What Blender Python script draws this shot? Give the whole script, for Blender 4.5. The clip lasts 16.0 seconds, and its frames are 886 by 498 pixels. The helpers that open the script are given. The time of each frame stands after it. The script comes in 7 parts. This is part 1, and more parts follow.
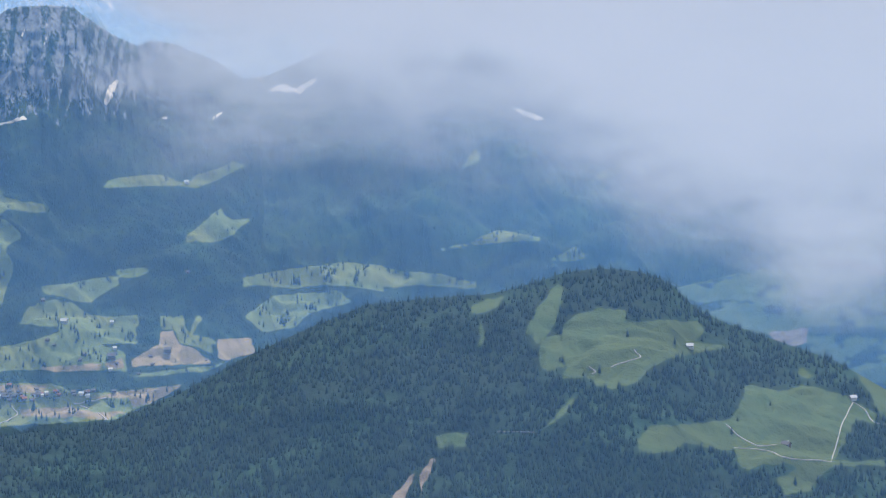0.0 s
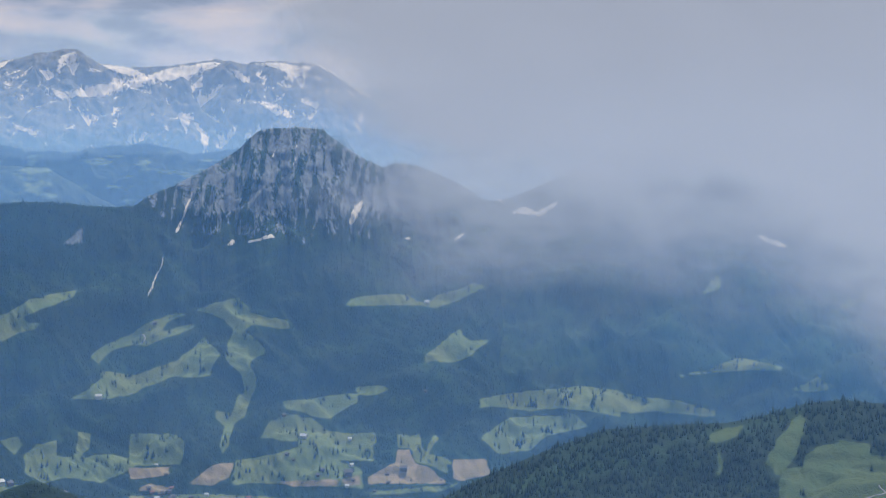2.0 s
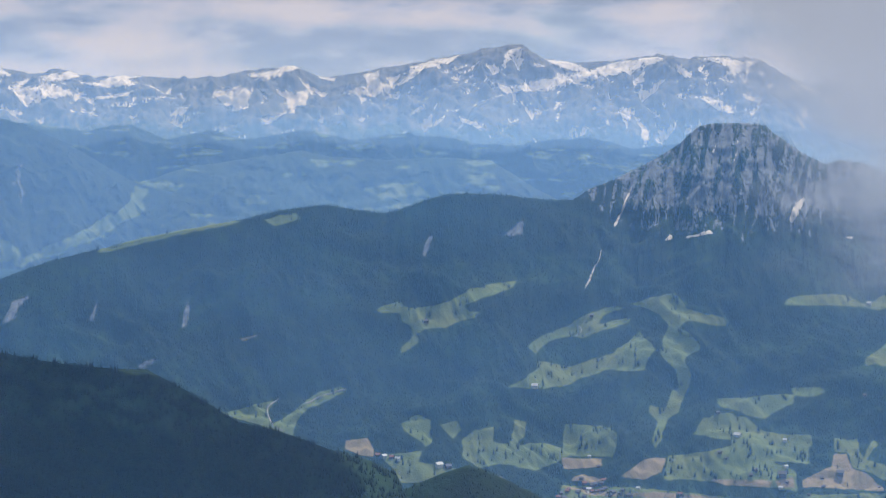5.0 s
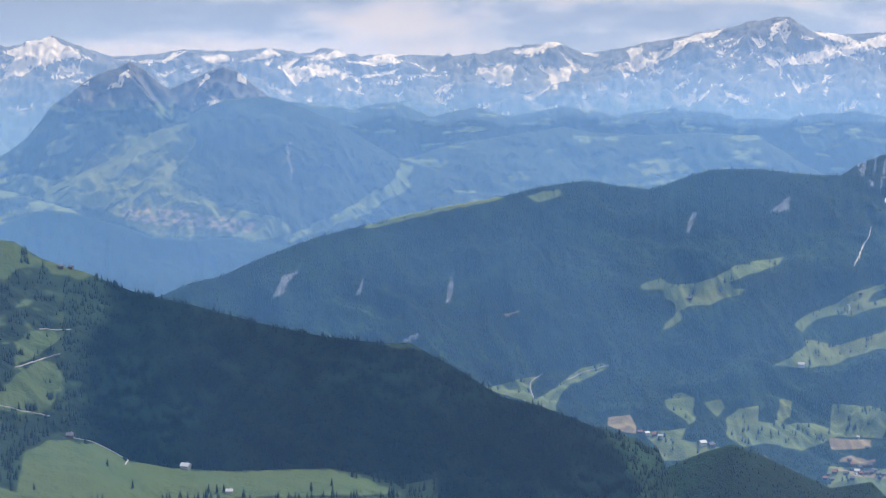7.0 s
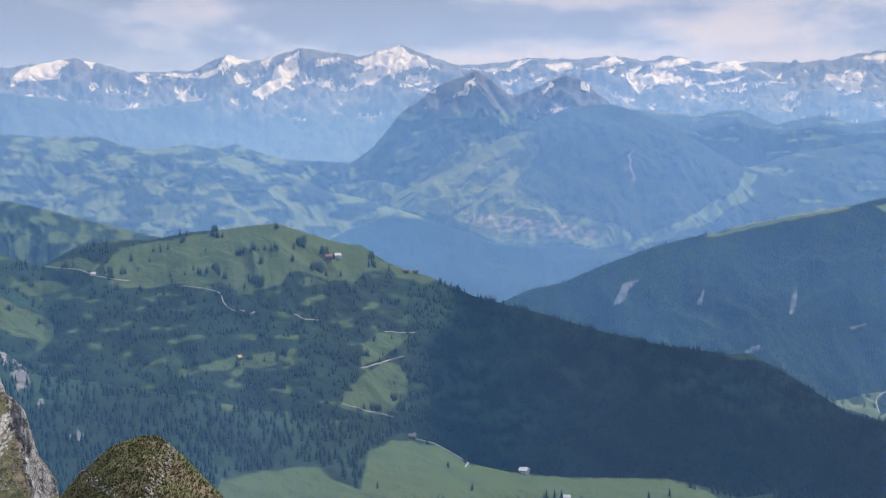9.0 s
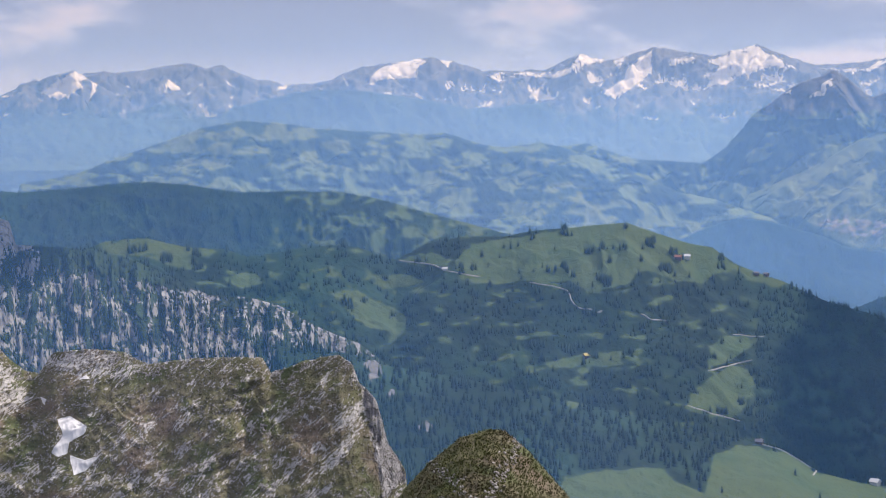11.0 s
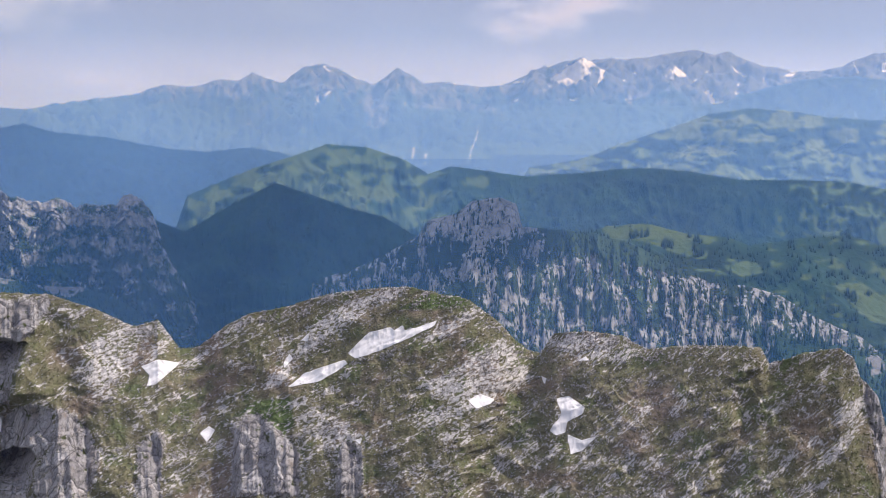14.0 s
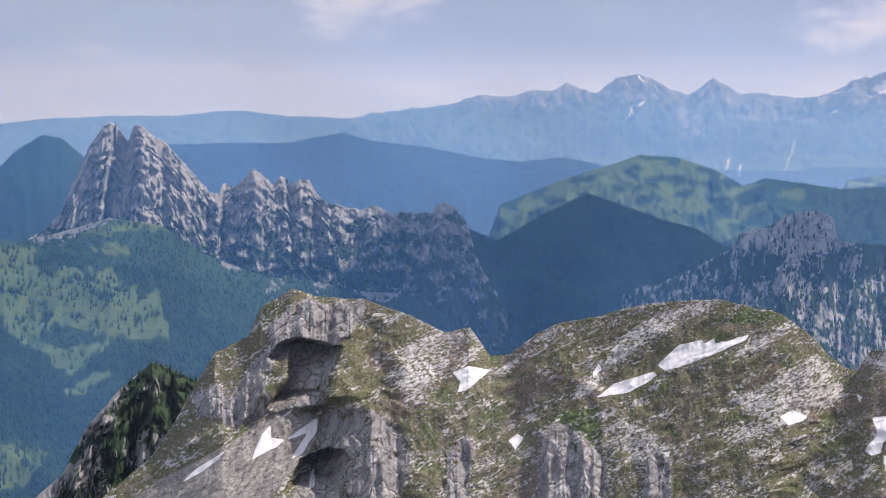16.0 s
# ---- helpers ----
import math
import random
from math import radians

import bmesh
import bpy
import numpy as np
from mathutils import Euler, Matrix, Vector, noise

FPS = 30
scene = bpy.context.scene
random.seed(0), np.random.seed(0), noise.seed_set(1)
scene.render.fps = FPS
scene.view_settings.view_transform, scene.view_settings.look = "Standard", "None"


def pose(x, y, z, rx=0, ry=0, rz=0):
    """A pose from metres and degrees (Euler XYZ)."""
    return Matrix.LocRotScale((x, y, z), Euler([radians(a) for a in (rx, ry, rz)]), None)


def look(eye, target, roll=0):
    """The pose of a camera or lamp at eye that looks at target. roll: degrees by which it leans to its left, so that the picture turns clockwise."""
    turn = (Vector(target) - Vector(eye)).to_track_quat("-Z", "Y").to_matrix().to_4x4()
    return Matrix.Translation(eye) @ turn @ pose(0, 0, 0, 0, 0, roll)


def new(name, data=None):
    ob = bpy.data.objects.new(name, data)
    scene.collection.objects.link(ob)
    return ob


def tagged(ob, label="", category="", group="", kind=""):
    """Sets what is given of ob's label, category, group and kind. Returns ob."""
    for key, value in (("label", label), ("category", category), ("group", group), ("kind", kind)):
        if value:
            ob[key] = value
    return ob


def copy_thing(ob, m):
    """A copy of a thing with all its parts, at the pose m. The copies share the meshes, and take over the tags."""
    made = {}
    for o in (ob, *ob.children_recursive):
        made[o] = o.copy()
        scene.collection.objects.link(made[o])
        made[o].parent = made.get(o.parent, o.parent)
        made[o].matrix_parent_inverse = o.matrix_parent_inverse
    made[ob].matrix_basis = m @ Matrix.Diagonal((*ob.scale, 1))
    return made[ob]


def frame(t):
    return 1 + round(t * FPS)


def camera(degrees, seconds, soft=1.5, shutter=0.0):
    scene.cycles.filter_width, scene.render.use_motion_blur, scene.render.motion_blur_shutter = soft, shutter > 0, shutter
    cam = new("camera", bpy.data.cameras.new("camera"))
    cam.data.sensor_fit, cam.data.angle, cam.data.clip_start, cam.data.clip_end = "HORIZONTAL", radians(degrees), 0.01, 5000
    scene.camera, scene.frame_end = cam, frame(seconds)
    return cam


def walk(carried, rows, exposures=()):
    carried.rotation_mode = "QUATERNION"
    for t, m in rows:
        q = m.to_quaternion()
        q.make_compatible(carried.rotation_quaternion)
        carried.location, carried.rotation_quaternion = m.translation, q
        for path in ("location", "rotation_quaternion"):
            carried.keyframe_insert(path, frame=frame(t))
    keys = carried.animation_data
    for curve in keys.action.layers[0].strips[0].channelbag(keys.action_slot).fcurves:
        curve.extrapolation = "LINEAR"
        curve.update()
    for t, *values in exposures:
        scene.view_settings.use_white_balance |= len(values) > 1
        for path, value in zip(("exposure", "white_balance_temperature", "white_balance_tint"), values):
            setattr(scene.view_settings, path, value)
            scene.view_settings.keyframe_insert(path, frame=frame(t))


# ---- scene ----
# A summit panorama: the viewer stands on a peak at the origin (eye level is z = 0) and turns to the left.
# Bearings are degrees counted to the left of the first line of sight, dips are degrees above eye level.
cam = camera(28.04, 16.0, soft=0.85)

# seconds, bearing, dip, lean
TURN = [
    (0.0, 0.00, -8.37, -0.29),
    (0.5, 1.81, -7.05, -0.22),
    (1.0, 3.64, -5.81, -0.06),
    (1.5, 5.49, -4.77, 0.13),
    (2.0, 7.74, -4.39, 0.18),
    (2.5, 10.54, -4.36, 0.12),
    (3.0, 13.45, -4.33, 0.13),
    (3.5, 16.12, -4.29, 0.16),
    (4.0, 18.28, -4.25, 0.31),
    (4.2, 18.96, -4.26, 0.41),
    (6.5, 28.08, -5.48, -0.05),
    (7.0, 30.34, -5.43, -0.16),
    (7.5, 32.85, -5.36, -0.36),
    (8.0, 35.60, -5.27, -0.51),
    (8.5, 38.49, -5.18, -0.52),
    (9.0, 41.36, -5.13, -0.37),
    (9.5, 44.27, -5.11, -0.20),
    (10.0, 47.18, -5.11, -0.23),
    (12.5, 60.48, -5.28, 0.38),
    (13.0, 63.20, -5.39, 0.36),
    (13.5, 65.97, -5.48, 0.22),
    (14.0, 68.78, -5.55, 0.17),
    (14.5, 71.57, -5.53, 0.08),
    (15.0, 74.22, -5.44, 0.09),
    (15.5, 76.64, -5.34, 0.14),
    (16.0, 78.85, -5.25, 0.21),
]
walk(cam, [(t, pose(0, 0, 0, 90 + dip, 0, bearing) @ pose(0, 0, 0, 0, 0, lean)) for t, bearing, dip, lean in TURN],
     exposures=[(0.0, 0.2, 6350, 8), (0.5, 0.02, 6350, 8), (1.0, 0.02, 6350, 8), (1.5, 0.1, 6350, 8), (2.0, -0.2, 6350, 8), (3.5, -0.27, 6400, 8), (7.0, 0.1, 6450, 10), (9.0, 0.05, 6500, 12), (12.5, 0.07, 6700, 19), (16.0, 0.17, 6650, 18)])

# ---- light ----
SUN_BEARING, SUN_HEIGHT = -8.0, 56.0
world = bpy.data.worlds.new("sky")
scene.world = world
world.use_nodes = True


def n_math(nt, op, a, b=0.0):
    n = nt.nodes.new("ShaderNodeMath")
    n.operation = op
    for k, v in enumerate((a, b)):
        if isinstance(v, (int, float)):
            n.inputs[k].default_value = v
        else:
            nt.links.new(v, n.inputs[k])
    return n.outputs[0]


def build_sky():
    nt = world.node_tree
    nt.nodes.clear()
    out = nt.nodes.new("ShaderNodeOutputWorld")
    bg = nt.nodes.new("ShaderNodeBackground")
    sky = nt.nodes.new("ShaderNodeTexSky")
    sky.sky_type = "NISHITA"
    sky.sun_disc = False
    sky.sun_elevation = radians(SUN_HEIGHT)
    sky.sun_rotation = radians(-SUN_BEARING)
    sky.altitude = 2000
    sky.dust_density = 1.5
    bg.inputs["Strength"].default_value = 0.100
    co = nt.nodes.new("ShaderNodeTexCoord")
    mp = nt.nodes.new("ShaderNodeMapping")
    mp.inputs["Scale"].default_value = (1.0, 1.0, 1.9)
    mp.inputs["Rotation"].default_value = (0.4, 0.5, 0.2)
    mp.inputs["Location"].default_value = (0.35, 0.1, 0.3)
    nt.links.new(co.outputs["Generated"], mp.inputs["Vector"])

    def noise_tex(scale, detail, rough, dist):
        n = nt.nodes.new("ShaderNodeTexNoise")
        n.inputs["Scale"].default_value = scale
        n.inputs["Detail"].default_value = detail
        n.inputs["Roughness"].default_value = rough
        n.inputs["Distortion"].default_value = dist
        nt.links.new(mp.outputs["Vector"], n.inputs["Vector"])
        return n

    def ramp(fac, *stops):
        r = nt.nodes.new("ShaderNodeValToRGB")
        r.color_ramp.elements[0].position, r.color_ramp.elements[0].color = stops[0]
        r.color_ramp.elements[1].position, r.color_ramp.elements[1].color = stops[-1]
        for p, c in stops[1:-1]:
            r.color_ramp.elements.new(p).color = c
        nt.links.new(fac, r.inputs["Fac"])
        return r

    # cloud bodies: blue-grey undersides, cream tops where the light reaches them, a bright rosy band towards the horizon
    def bodies(lift):
        flat = nt.nodes.new("ShaderNodeMapping")
        flat.inputs["Scale"].default_value = (1.0, 1.0, 3.0)
        flat.inputs["Location"].default_value = (2.2, 0.4, 1.02 + lift)
        nt.links.new(co.outputs["Generated"], flat.inputs["Vector"])
        n = noise_tex(7.0, 11, 0.57, 0.1)
        nt.links.new(flat.outputs["Vector"], n.inputs["Vector"])
        return n.outputs["Fac"]
    here, above = bodies(0.0), bodies(0.035)
    split = nt.nodes.new("ShaderNodeSeparateXYZ")
    nt.links.new(co.outputs["Generated"], split.inputs["Vector"])
    lit = n_math(nt, "MULTIPLY", n_math(nt, "SUBTRACT", here, above), 4.2)
    body_value = n_math(nt, "SUBTRACT", n_math(nt, "ADD", n_math(nt, "MULTIPLY", n_math(nt, "SUBTRACT", 0.5, here), 3.8), lit), n_math(nt, "MULTIPLY", n_math(nt, "MINIMUM", split.outputs["Z"], 0.12), 2.2))
    # the cover thickens towards the left end of the view
    thicker = n_math(nt, "MULTIPLY", n_math(nt, "MAXIMUM", n_math(nt, "SUBTRACT", n_math(nt, "MULTIPLY", split.outputs["X"], -1.0), 0.55), 0.0), 1.15)
    body_value = n_math(nt, "SUBTRACT", body_value, thicker)
    body = ramp(n_math(nt, "ADD", body_value, 0.555),
                (0.20, (3.1, 3.75, 5.3, 1)), (0.38, (3.7, 4.3, 5.9, 1)), (0.50, (4.6, 5.0, 6.4, 1)), (0.62, (5.3, 5.4, 6.6, 1)), (0.90, (6.6, 6.2, 6.8, 1)))
    cover = ramp(noise_tex(5.0, 5, 0.5, 0.2).outputs["Fac"], (0.28, (0.75, 0.75, 0.75, 1)), (0.48, (1, 1, 1, 1)))
    band = ramp(split.outputs["Z"], (0.004, (0.6, 0.6, 0.6, 1)), (0.024, (0, 0, 0, 1)))
    rosy = nt.nodes.new("ShaderNodeMix")
    rosy.data_type = "RGBA"
    nt.links.new(band.outputs["Color"], rosy.inputs["Factor"])
    nt.links.new(body.outputs["Color"], rosy.inputs[6])
    rosy.inputs[7].default_value = (5.4, 5.5, 7.0, 1)
    mix = nt.nodes.new("ShaderNodeMix")
    mix.data_type = "RGBA"
    nt.links.new(cover.outputs["Color"], mix.inputs["Factor"])
    nt.links.new(sky.outputs["Color"], mix.inputs[6])
    nt.links.new(rosy.outputs[2], mix.inputs[7])
    nt.links.new(mix.outputs[2], bg.inputs["Color"])
    nt.links.new(bg.outputs["Background"], out.inputs["Surface"])


build_sky()
sun_data = bpy.data.lights.new("sun", "SUN")
sun_data.energy, sun_data.angle, sun_data.color = 3.6, radians(0.5), (1.0, 0.95, 0.88)
sun = new("sun", sun_data)
sun.matrix_world = look((0, 0, 0), (math.sin(radians(SUN_BEARING)) * math.cos(radians(SUN_HEIGHT)),
                                    -math.cos(radians(SUN_BEARING)) * math.cos(radians(SUN_HEIGHT)),
                                    -math.sin(radians(SUN_HEIGHT))))

# ---- noise and small helpers ----
VALLEY = -450.0


def lattice(ix, iy, seed):
    h = (ix * 374761393 + iy * 668265263 + seed * 2147483647) & 0xFFFFFFFF
    h = ((h ^ (h >> 13)) * 1274126177) & 0xFFFFFFFF
    return ((h ^ (h >> 16)) & 0xFFFF) / 65535.0


def noise2(x, y, seed=0):
    """Smooth noise between -1 and 1."""
    ix, iy = np.floor(x).astype(np.int64), np.floor(y).astype(np.int64)
    fx, fy = x - ix, y - iy
    ux, uy = fx * fx * fx * (fx * (fx * 6 - 15) + 10), fy * fy * fy * (fy * (fy * 6 - 15) + 10)

    def corner(dx, dy):
        a = lattice(ix + dx, iy + dy, seed) * 2 * np.pi
        return np.cos(a) * (fx - dx) + np.sin(a) * (fy - dy)
    low = corner(0, 0) * (1 - ux) + corner(1, 0) * ux
    high = corner(0, 1) * (1 - ux) + corner(1, 1) * ux
    return (low * (1 - uy) + high * uy) * 1.5


def fbm(x, y, octaves=5, seed=0, gain=0.5):
    total, amp, norm = 0.0, 1.0, 0.0
    for k in range(octaves):
        total = total + amp * noise2(x * 2.03 ** k + 17.3 * k, y * 2.03 ** k - 9.1 * k, seed + k)
        norm += amp
        amp *= gain
    return total / norm


def ridged(x, y, octaves=4, seed=0, gain=0.55):
    total, amp, norm = 0.0, 1.0, 0.0
    for k in range(octaves):
        total = total + amp * (1 - np.abs(noise2(x * 2.1 ** k + 5.7 * k, y * 2.1 ** k + 3.3 * k, seed + k)) * 1.6)
        norm += amp
        amp *= gain
    return total / norm


def place(bearing, r, z):
    """World x, y, z of plan-polar coordinates."""
    a = np.radians(bearing)
    return -np.sin(a) * r, np.cos(a) * r, z


def inside(polys, b, d, wobble=0.0, size=0.5, seed=3):
    """Signed distance in degrees to the union of polygons of (bearing, dip), positive inside."""
    best = np.full(b.shape, -9.0)
    if wobble:
        b, d = b + wobble * fbm(b / size, d / size, 3, seed), d + wobble * 0.7 * fbm(b / size + 40, d / size, 3, seed + 9)
    for poly in polys:
        p = np.array(poly, float)
        q = np.roll(p, -1, 0)
        near = (b > p[:, 0].min() - 1) & (b < p[:, 0].max() + 1) & (d > p[:, 1].min() - 1) & (d < p[:, 1].max() + 1)
        if not near.any():
            continue
        bb, dd = b[near], d[near]
        dist, odd = np.full(bb.shape, 9.0), np.zeros(bb.shape, bool)
        for (x0, y0), (x1, y1) in zip(p, q):
            ex, ey = x1 - x0, y1 - y0
            t = np.clip(((bb - x0) * ex + (dd - y0) * ey) / (ex * ex + ey * ey + 1e-12), 0, 1)
            dist = np.minimum(dist, np.hypot(bb - x0 - t * ex, dd - y0 - t * ey))
            if y0 != y1:
                odd ^= ((dd < y0) != (dd < y1)) & (bb < x0 + (dd - y0) * ex / ey)
        best[near] = np.maximum(best[near], np.where(odd, dist, -dist))
    return best


def grid_mesh(name, x, y, z, fields=None, smooth=True):
    """A mesh from 2D arrays of rows by columns, with named values at its vertices."""
    rows, cols = x.shape
    me = bpy.data.meshes.new(name)
    i = np.arange(rows * cols).reshape(rows, cols)
    quads = np.stack([i[:-1, :-1], i[:-1, 1:], i[1:, 1:], i[1:, :-1]], -1).reshape(-1, 4)
    me.vertices.add(rows * cols)
    me.vertices.foreach_set("co", np.stack([x, y, z], -1).astype(np.float32).ravel())
    me.loops.add(quads.size)
    me.loops.foreach_set("vertex_index", quads.astype(np.int32).ravel())
    me.polygons.add(len(quads))
    me.polygons.foreach_set("loop_start", np.arange(0, quads.size, 4, dtype=np.int32))
    me.update(calc_edges=True)
    if smooth:
        me.polygons.foreach_set("use_smooth", np.ones(len(quads), bool))
    for key, value in (fields or {}).items():
        me.attributes.new(key, "FLOAT", "POINT").data.foreach_set("value", value.astype(np.float32).ravel())
    return me


def soup_mesh(name, verts, faces):
    """A mesh from vertex and triangle arrays."""
    me = bpy.data.meshes.new(name)
    me.vertices.add(len(verts))
    me.vertices.foreach_set("co", np.asarray(verts, np.float32).ravel())
    me.loops.add(faces.size)
    me.loops.foreach_set("vertex_index", np.asarray(faces, np.int32).ravel())
    me.polygons.add(len(faces))
    me.polygons.foreach_set("loop_start", np.arange(0, faces.size, 3, dtype=np.int32))
    me.update(calc_edges=True)
    return me


# ---- materials ----
def material(name):
    m = bpy.data.materials.new(name)
    m.use_nodes = True
    nt = m.node_tree
    nt.nodes.clear()
    out = nt.nodes.new("ShaderNodeOutputMaterial")
    return m, nt, out


def n_noise(nt, scale, detail=4, rough=0.55, vector=None, dist=0.0):
    n = nt.nodes.new("ShaderNodeTexNoise")
    n.inputs["Scale"].default_value, n.inputs["Detail"].default_value = scale, detail
    n.inputs["Roughness"].default_value, n.inputs["Distortion"].default_value = rough, dist
    if vector:
        nt.links.new(vector, n.inputs["Vector"])
    return n.outputs["Fac"]


def n_step(nt, value, low, high):
    n = nt.nodes.new("ShaderNodeMapRange")
    n.inputs["From Min"].default_value, n.inputs["From Max"].default_value = low, high
    nt.links.new(value, n.inputs["Value"])
    return n.outputs["Result"]


def n_mix(nt, fac, a, b):
    n = nt.nodes.new("ShaderNodeMix")
    n.data_type = "RGBA"
    nt.links.new(fac, n.inputs["Factor"])
    for k, v in ((6, a), (7, b)):
        if isinstance(v, tuple):
            n.inputs[k].default_value = (*v, 1)
        else:
            nt.links.new(v, n.inputs[k])
    return n.outputs[2]


def n_attr(nt, name):
    n = nt.nodes.new("ShaderNodeAttribute")
    n.attribute_name = name
    return n.outputs["Fac"]


def n_stretch(nt, sx, sy, sz):
    co = nt.nodes.new("ShaderNodeTexCoord")
    mp = nt.nodes.new("ShaderNodeMapping")
    mp.inputs["Scale"].default_value = (sx, sy, sz)
    nt.links.new(co.outputs["Object"], mp.inputs["Vector"])
    return mp.outputs["Vector"]


def n_surface(nt, out, colour, rough=0.9, height=None, strength=0.5, distance=1.0):
    p = nt.nodes.new("ShaderNodeBsdfPrincipled")
    if isinstance(colour, tuple):
        p.inputs["Base Color"].default_value = (*colour, 1)
    else:
        nt.links.new(colour, p.inputs["Base Color"])
    p.inputs["Roughness"].default_value = rough
    p.inputs["Specular IOR Level"].default_value = 0.15
    if height:
        b = nt.nodes.new("ShaderNodeBump")
        b.inputs["Strength"].default_value, b.inputs["Distance"].default_value = strength, distance
        nt.links.new(height, b.inputs["Height"])
        nt.links.new(b.outputs["Normal"], p.inputs["Normal"])
    nt.links.new(p.outputs["BSDF"], out.inputs["Surface"])


def land_material(name, metre, forest, meadow_a, meadow_b, rock_a, rock_b, rise=0.28, speck=0.0, dry=None, straw=((0.27, 0.22, 0.12), (0.33, 0.26, 0.17)), ragged=0.0):
    """Alpine ground: forest floor, meadow, rock and snow, by the values stored on the mesh. metre: the size of its grain."""
    m, nt, out = material(name)
    v = n_stretch(nt, 1 / metre, 1 / metre, 1 / metre)
    tall = n_stretch(nt, 1 / metre, 1 / metre, rise / metre)
    fine, mid = n_noise(nt, 0.9, 3, 0.6, v), n_noise(nt, 0.16, 4, 0.55, v)
    broad = n_noise(nt, 0.03, 3, 0.5, v)
    ribs = n_noise(nt, 0.5, 5, 0.65, tall, 0.6)
    wob = n_math(nt, "MULTIPLY", n_math(nt, "SUBTRACT", mid, 0.5), 0.5)
    floor_c = n_mix(nt, n_step(nt, fine, 0.3, 0.7), tuple(c * 0.6 for c in forest), tuple(c * 1.35 for c in forest))
    floor_c = n_mix(nt, n_math(nt, "MULTIPLY", n_step(nt, broad, 0.45, 0.65), 0.75), floor_c, tuple(c * 2.2 for c in forest))
    grass = n_mix(nt, n_step(nt, mid, 0.35, 0.65), meadow_a, meadow_b)
    grass = n_mix(nt, n_step(nt, broad, 0.46, 0.6), grass, dry or tuple(c * k for c, k in zip(meadow_a, (1.25, 1.05, 0.9))))
    if dry:
        lush = n_noise(nt, 0.05, 4, 0.6, n_stretch(nt, 0.8 / metre, 1.3 / metre, 1.0 / metre))
        grass = n_mix(nt, n_step(nt, lush, 0.52, 0.62), grass, tuple(c * k for c, k in zip(meadow_a, (0.55, 0.72, 0.5))))
    grass = n_mix(nt, n_math(nt, "MULTIPLY", n_step(nt, fine, 0.42, 0.7), 0.25), grass, tuple(c * 0.55 for c in meadow_a))
    crack = nt.nodes.new("ShaderNodeTexVoronoi")
    crack.feature = "DISTANCE_TO_EDGE"
    crack.inputs["Scale"].default_value = 0.33
    slab = nt.nodes.new("ShaderNodeTexVoronoi")
    slab.inputs["Scale"].default_value = 0.33
    warp = nt.nodes.new("ShaderNodeVectorMath")
    warp.operation = "ADD"
    nt.links.new(tall, warp.inputs[0])
    nt.links.new(n_mix(nt, mid, (0.0, 0.0, 0.0), (1.6, 1.6, 1.6)), warp.inputs[1])
    for tex in (crack, slab):
        nt.links.new(warp.outputs[0], tex.inputs["Vector"])
    grey = nt.nodes.new("ShaderNodeSeparateColor")
    nt.links.new(slab.outputs["Color"], grey.inputs["Color"])
    stone = n_mix(nt, n_math(nt, "ADD", n_math(nt, "MULTIPLY", n_step(nt, ribs, 0.38, 0.62), 0.65), n_math(nt, "MULTIPLY", grey.outputs[0], 0.35)), rock_a, rock_b)
    stone = n_mix(nt, n_step(nt, n_math(nt, "ADD", crack.outputs["Distance"], n_math(nt, "MULTIPLY", fine, 0.12)), 0.05, 0.11), tuple(c * 0.72 for c in rock_a), stone)
    c = n_mix(nt, n_step(nt, n_math(nt, "ADD", n_attr(nt, "meadow"), n_math(nt, "MULTIPLY", wob, 0.15)), -0.01, 0.02), floor_c, grass)
    c = n_mix(nt, n_step(nt, n_math(nt, "ADD", n_attr(nt, "hay"), n_math(nt, "MULTIPLY", wob, 0.15)), -0.01, 0.02), c,
              n_mix(nt, n_step(nt, mid, 0.4, 0.6), *straw))
    c = n_mix(nt, n_step(nt, n_math(nt, "ADD", n_attr(nt, "rock"), n_math(nt, "ADD", n_math(nt, "MULTIPLY", n_math(nt, "SUBTRACT", ribs, 0.5), 1.6 - speck),
              n_math(nt, "MULTIPLY", n_math(nt, "SUBTRACT", n_noise(nt, 1.9, 5, 0.7, v), 0.5), 2.5 * speck))), 0.42, 0.56), c, stone)
    wall = n_mix(nt, n_step(nt, ribs, 0.35, 0.65), tuple(k * 0.62 for k in rock_a), tuple(0.5 * (p + q) for p, q in zip(rock_a, rock_b)))
    wall = n_mix(nt, n_step(nt, n_math(nt, "ADD", crack.outputs["Distance"], n_math(nt, "MULTIPLY", fine, 0.1)), 0.05, 0.09), tuple(k * 0.35 for k in rock_a), wall)
    c = n_mix(nt, n_step(nt, n_math(nt, "ADD", n_attr(nt, "wall"), n_math(nt, "MULTIPLY", n_math(nt, "SUBTRACT", mid, 0.5), 1.2)), 0.4, 0.6), c, wall)
    left = n_math(nt, "ADD", n_math(nt, "MULTIPLY", n_attr(nt, "snow"), 1 - 0.28 * ragged), n_math(nt, "MULTIPLY", n_math(nt, "SUBTRACT", ribs, 0.5), 0.5))
    left = n_math(nt, "ADD", left, n_math(nt, "MULTIPLY", n_math(nt, "SUBTRACT", n_noise(nt, 1.1, 5, 0.7, n_stretch(nt, 1.3 / metre, 1.3 / metre, 0.7 / metre)), 0.5), 2.4 * ragged))
    c = n_mix(nt, n_step(nt, left, 0.47, 0.53), c, (0.84, 0.75, 0.65))
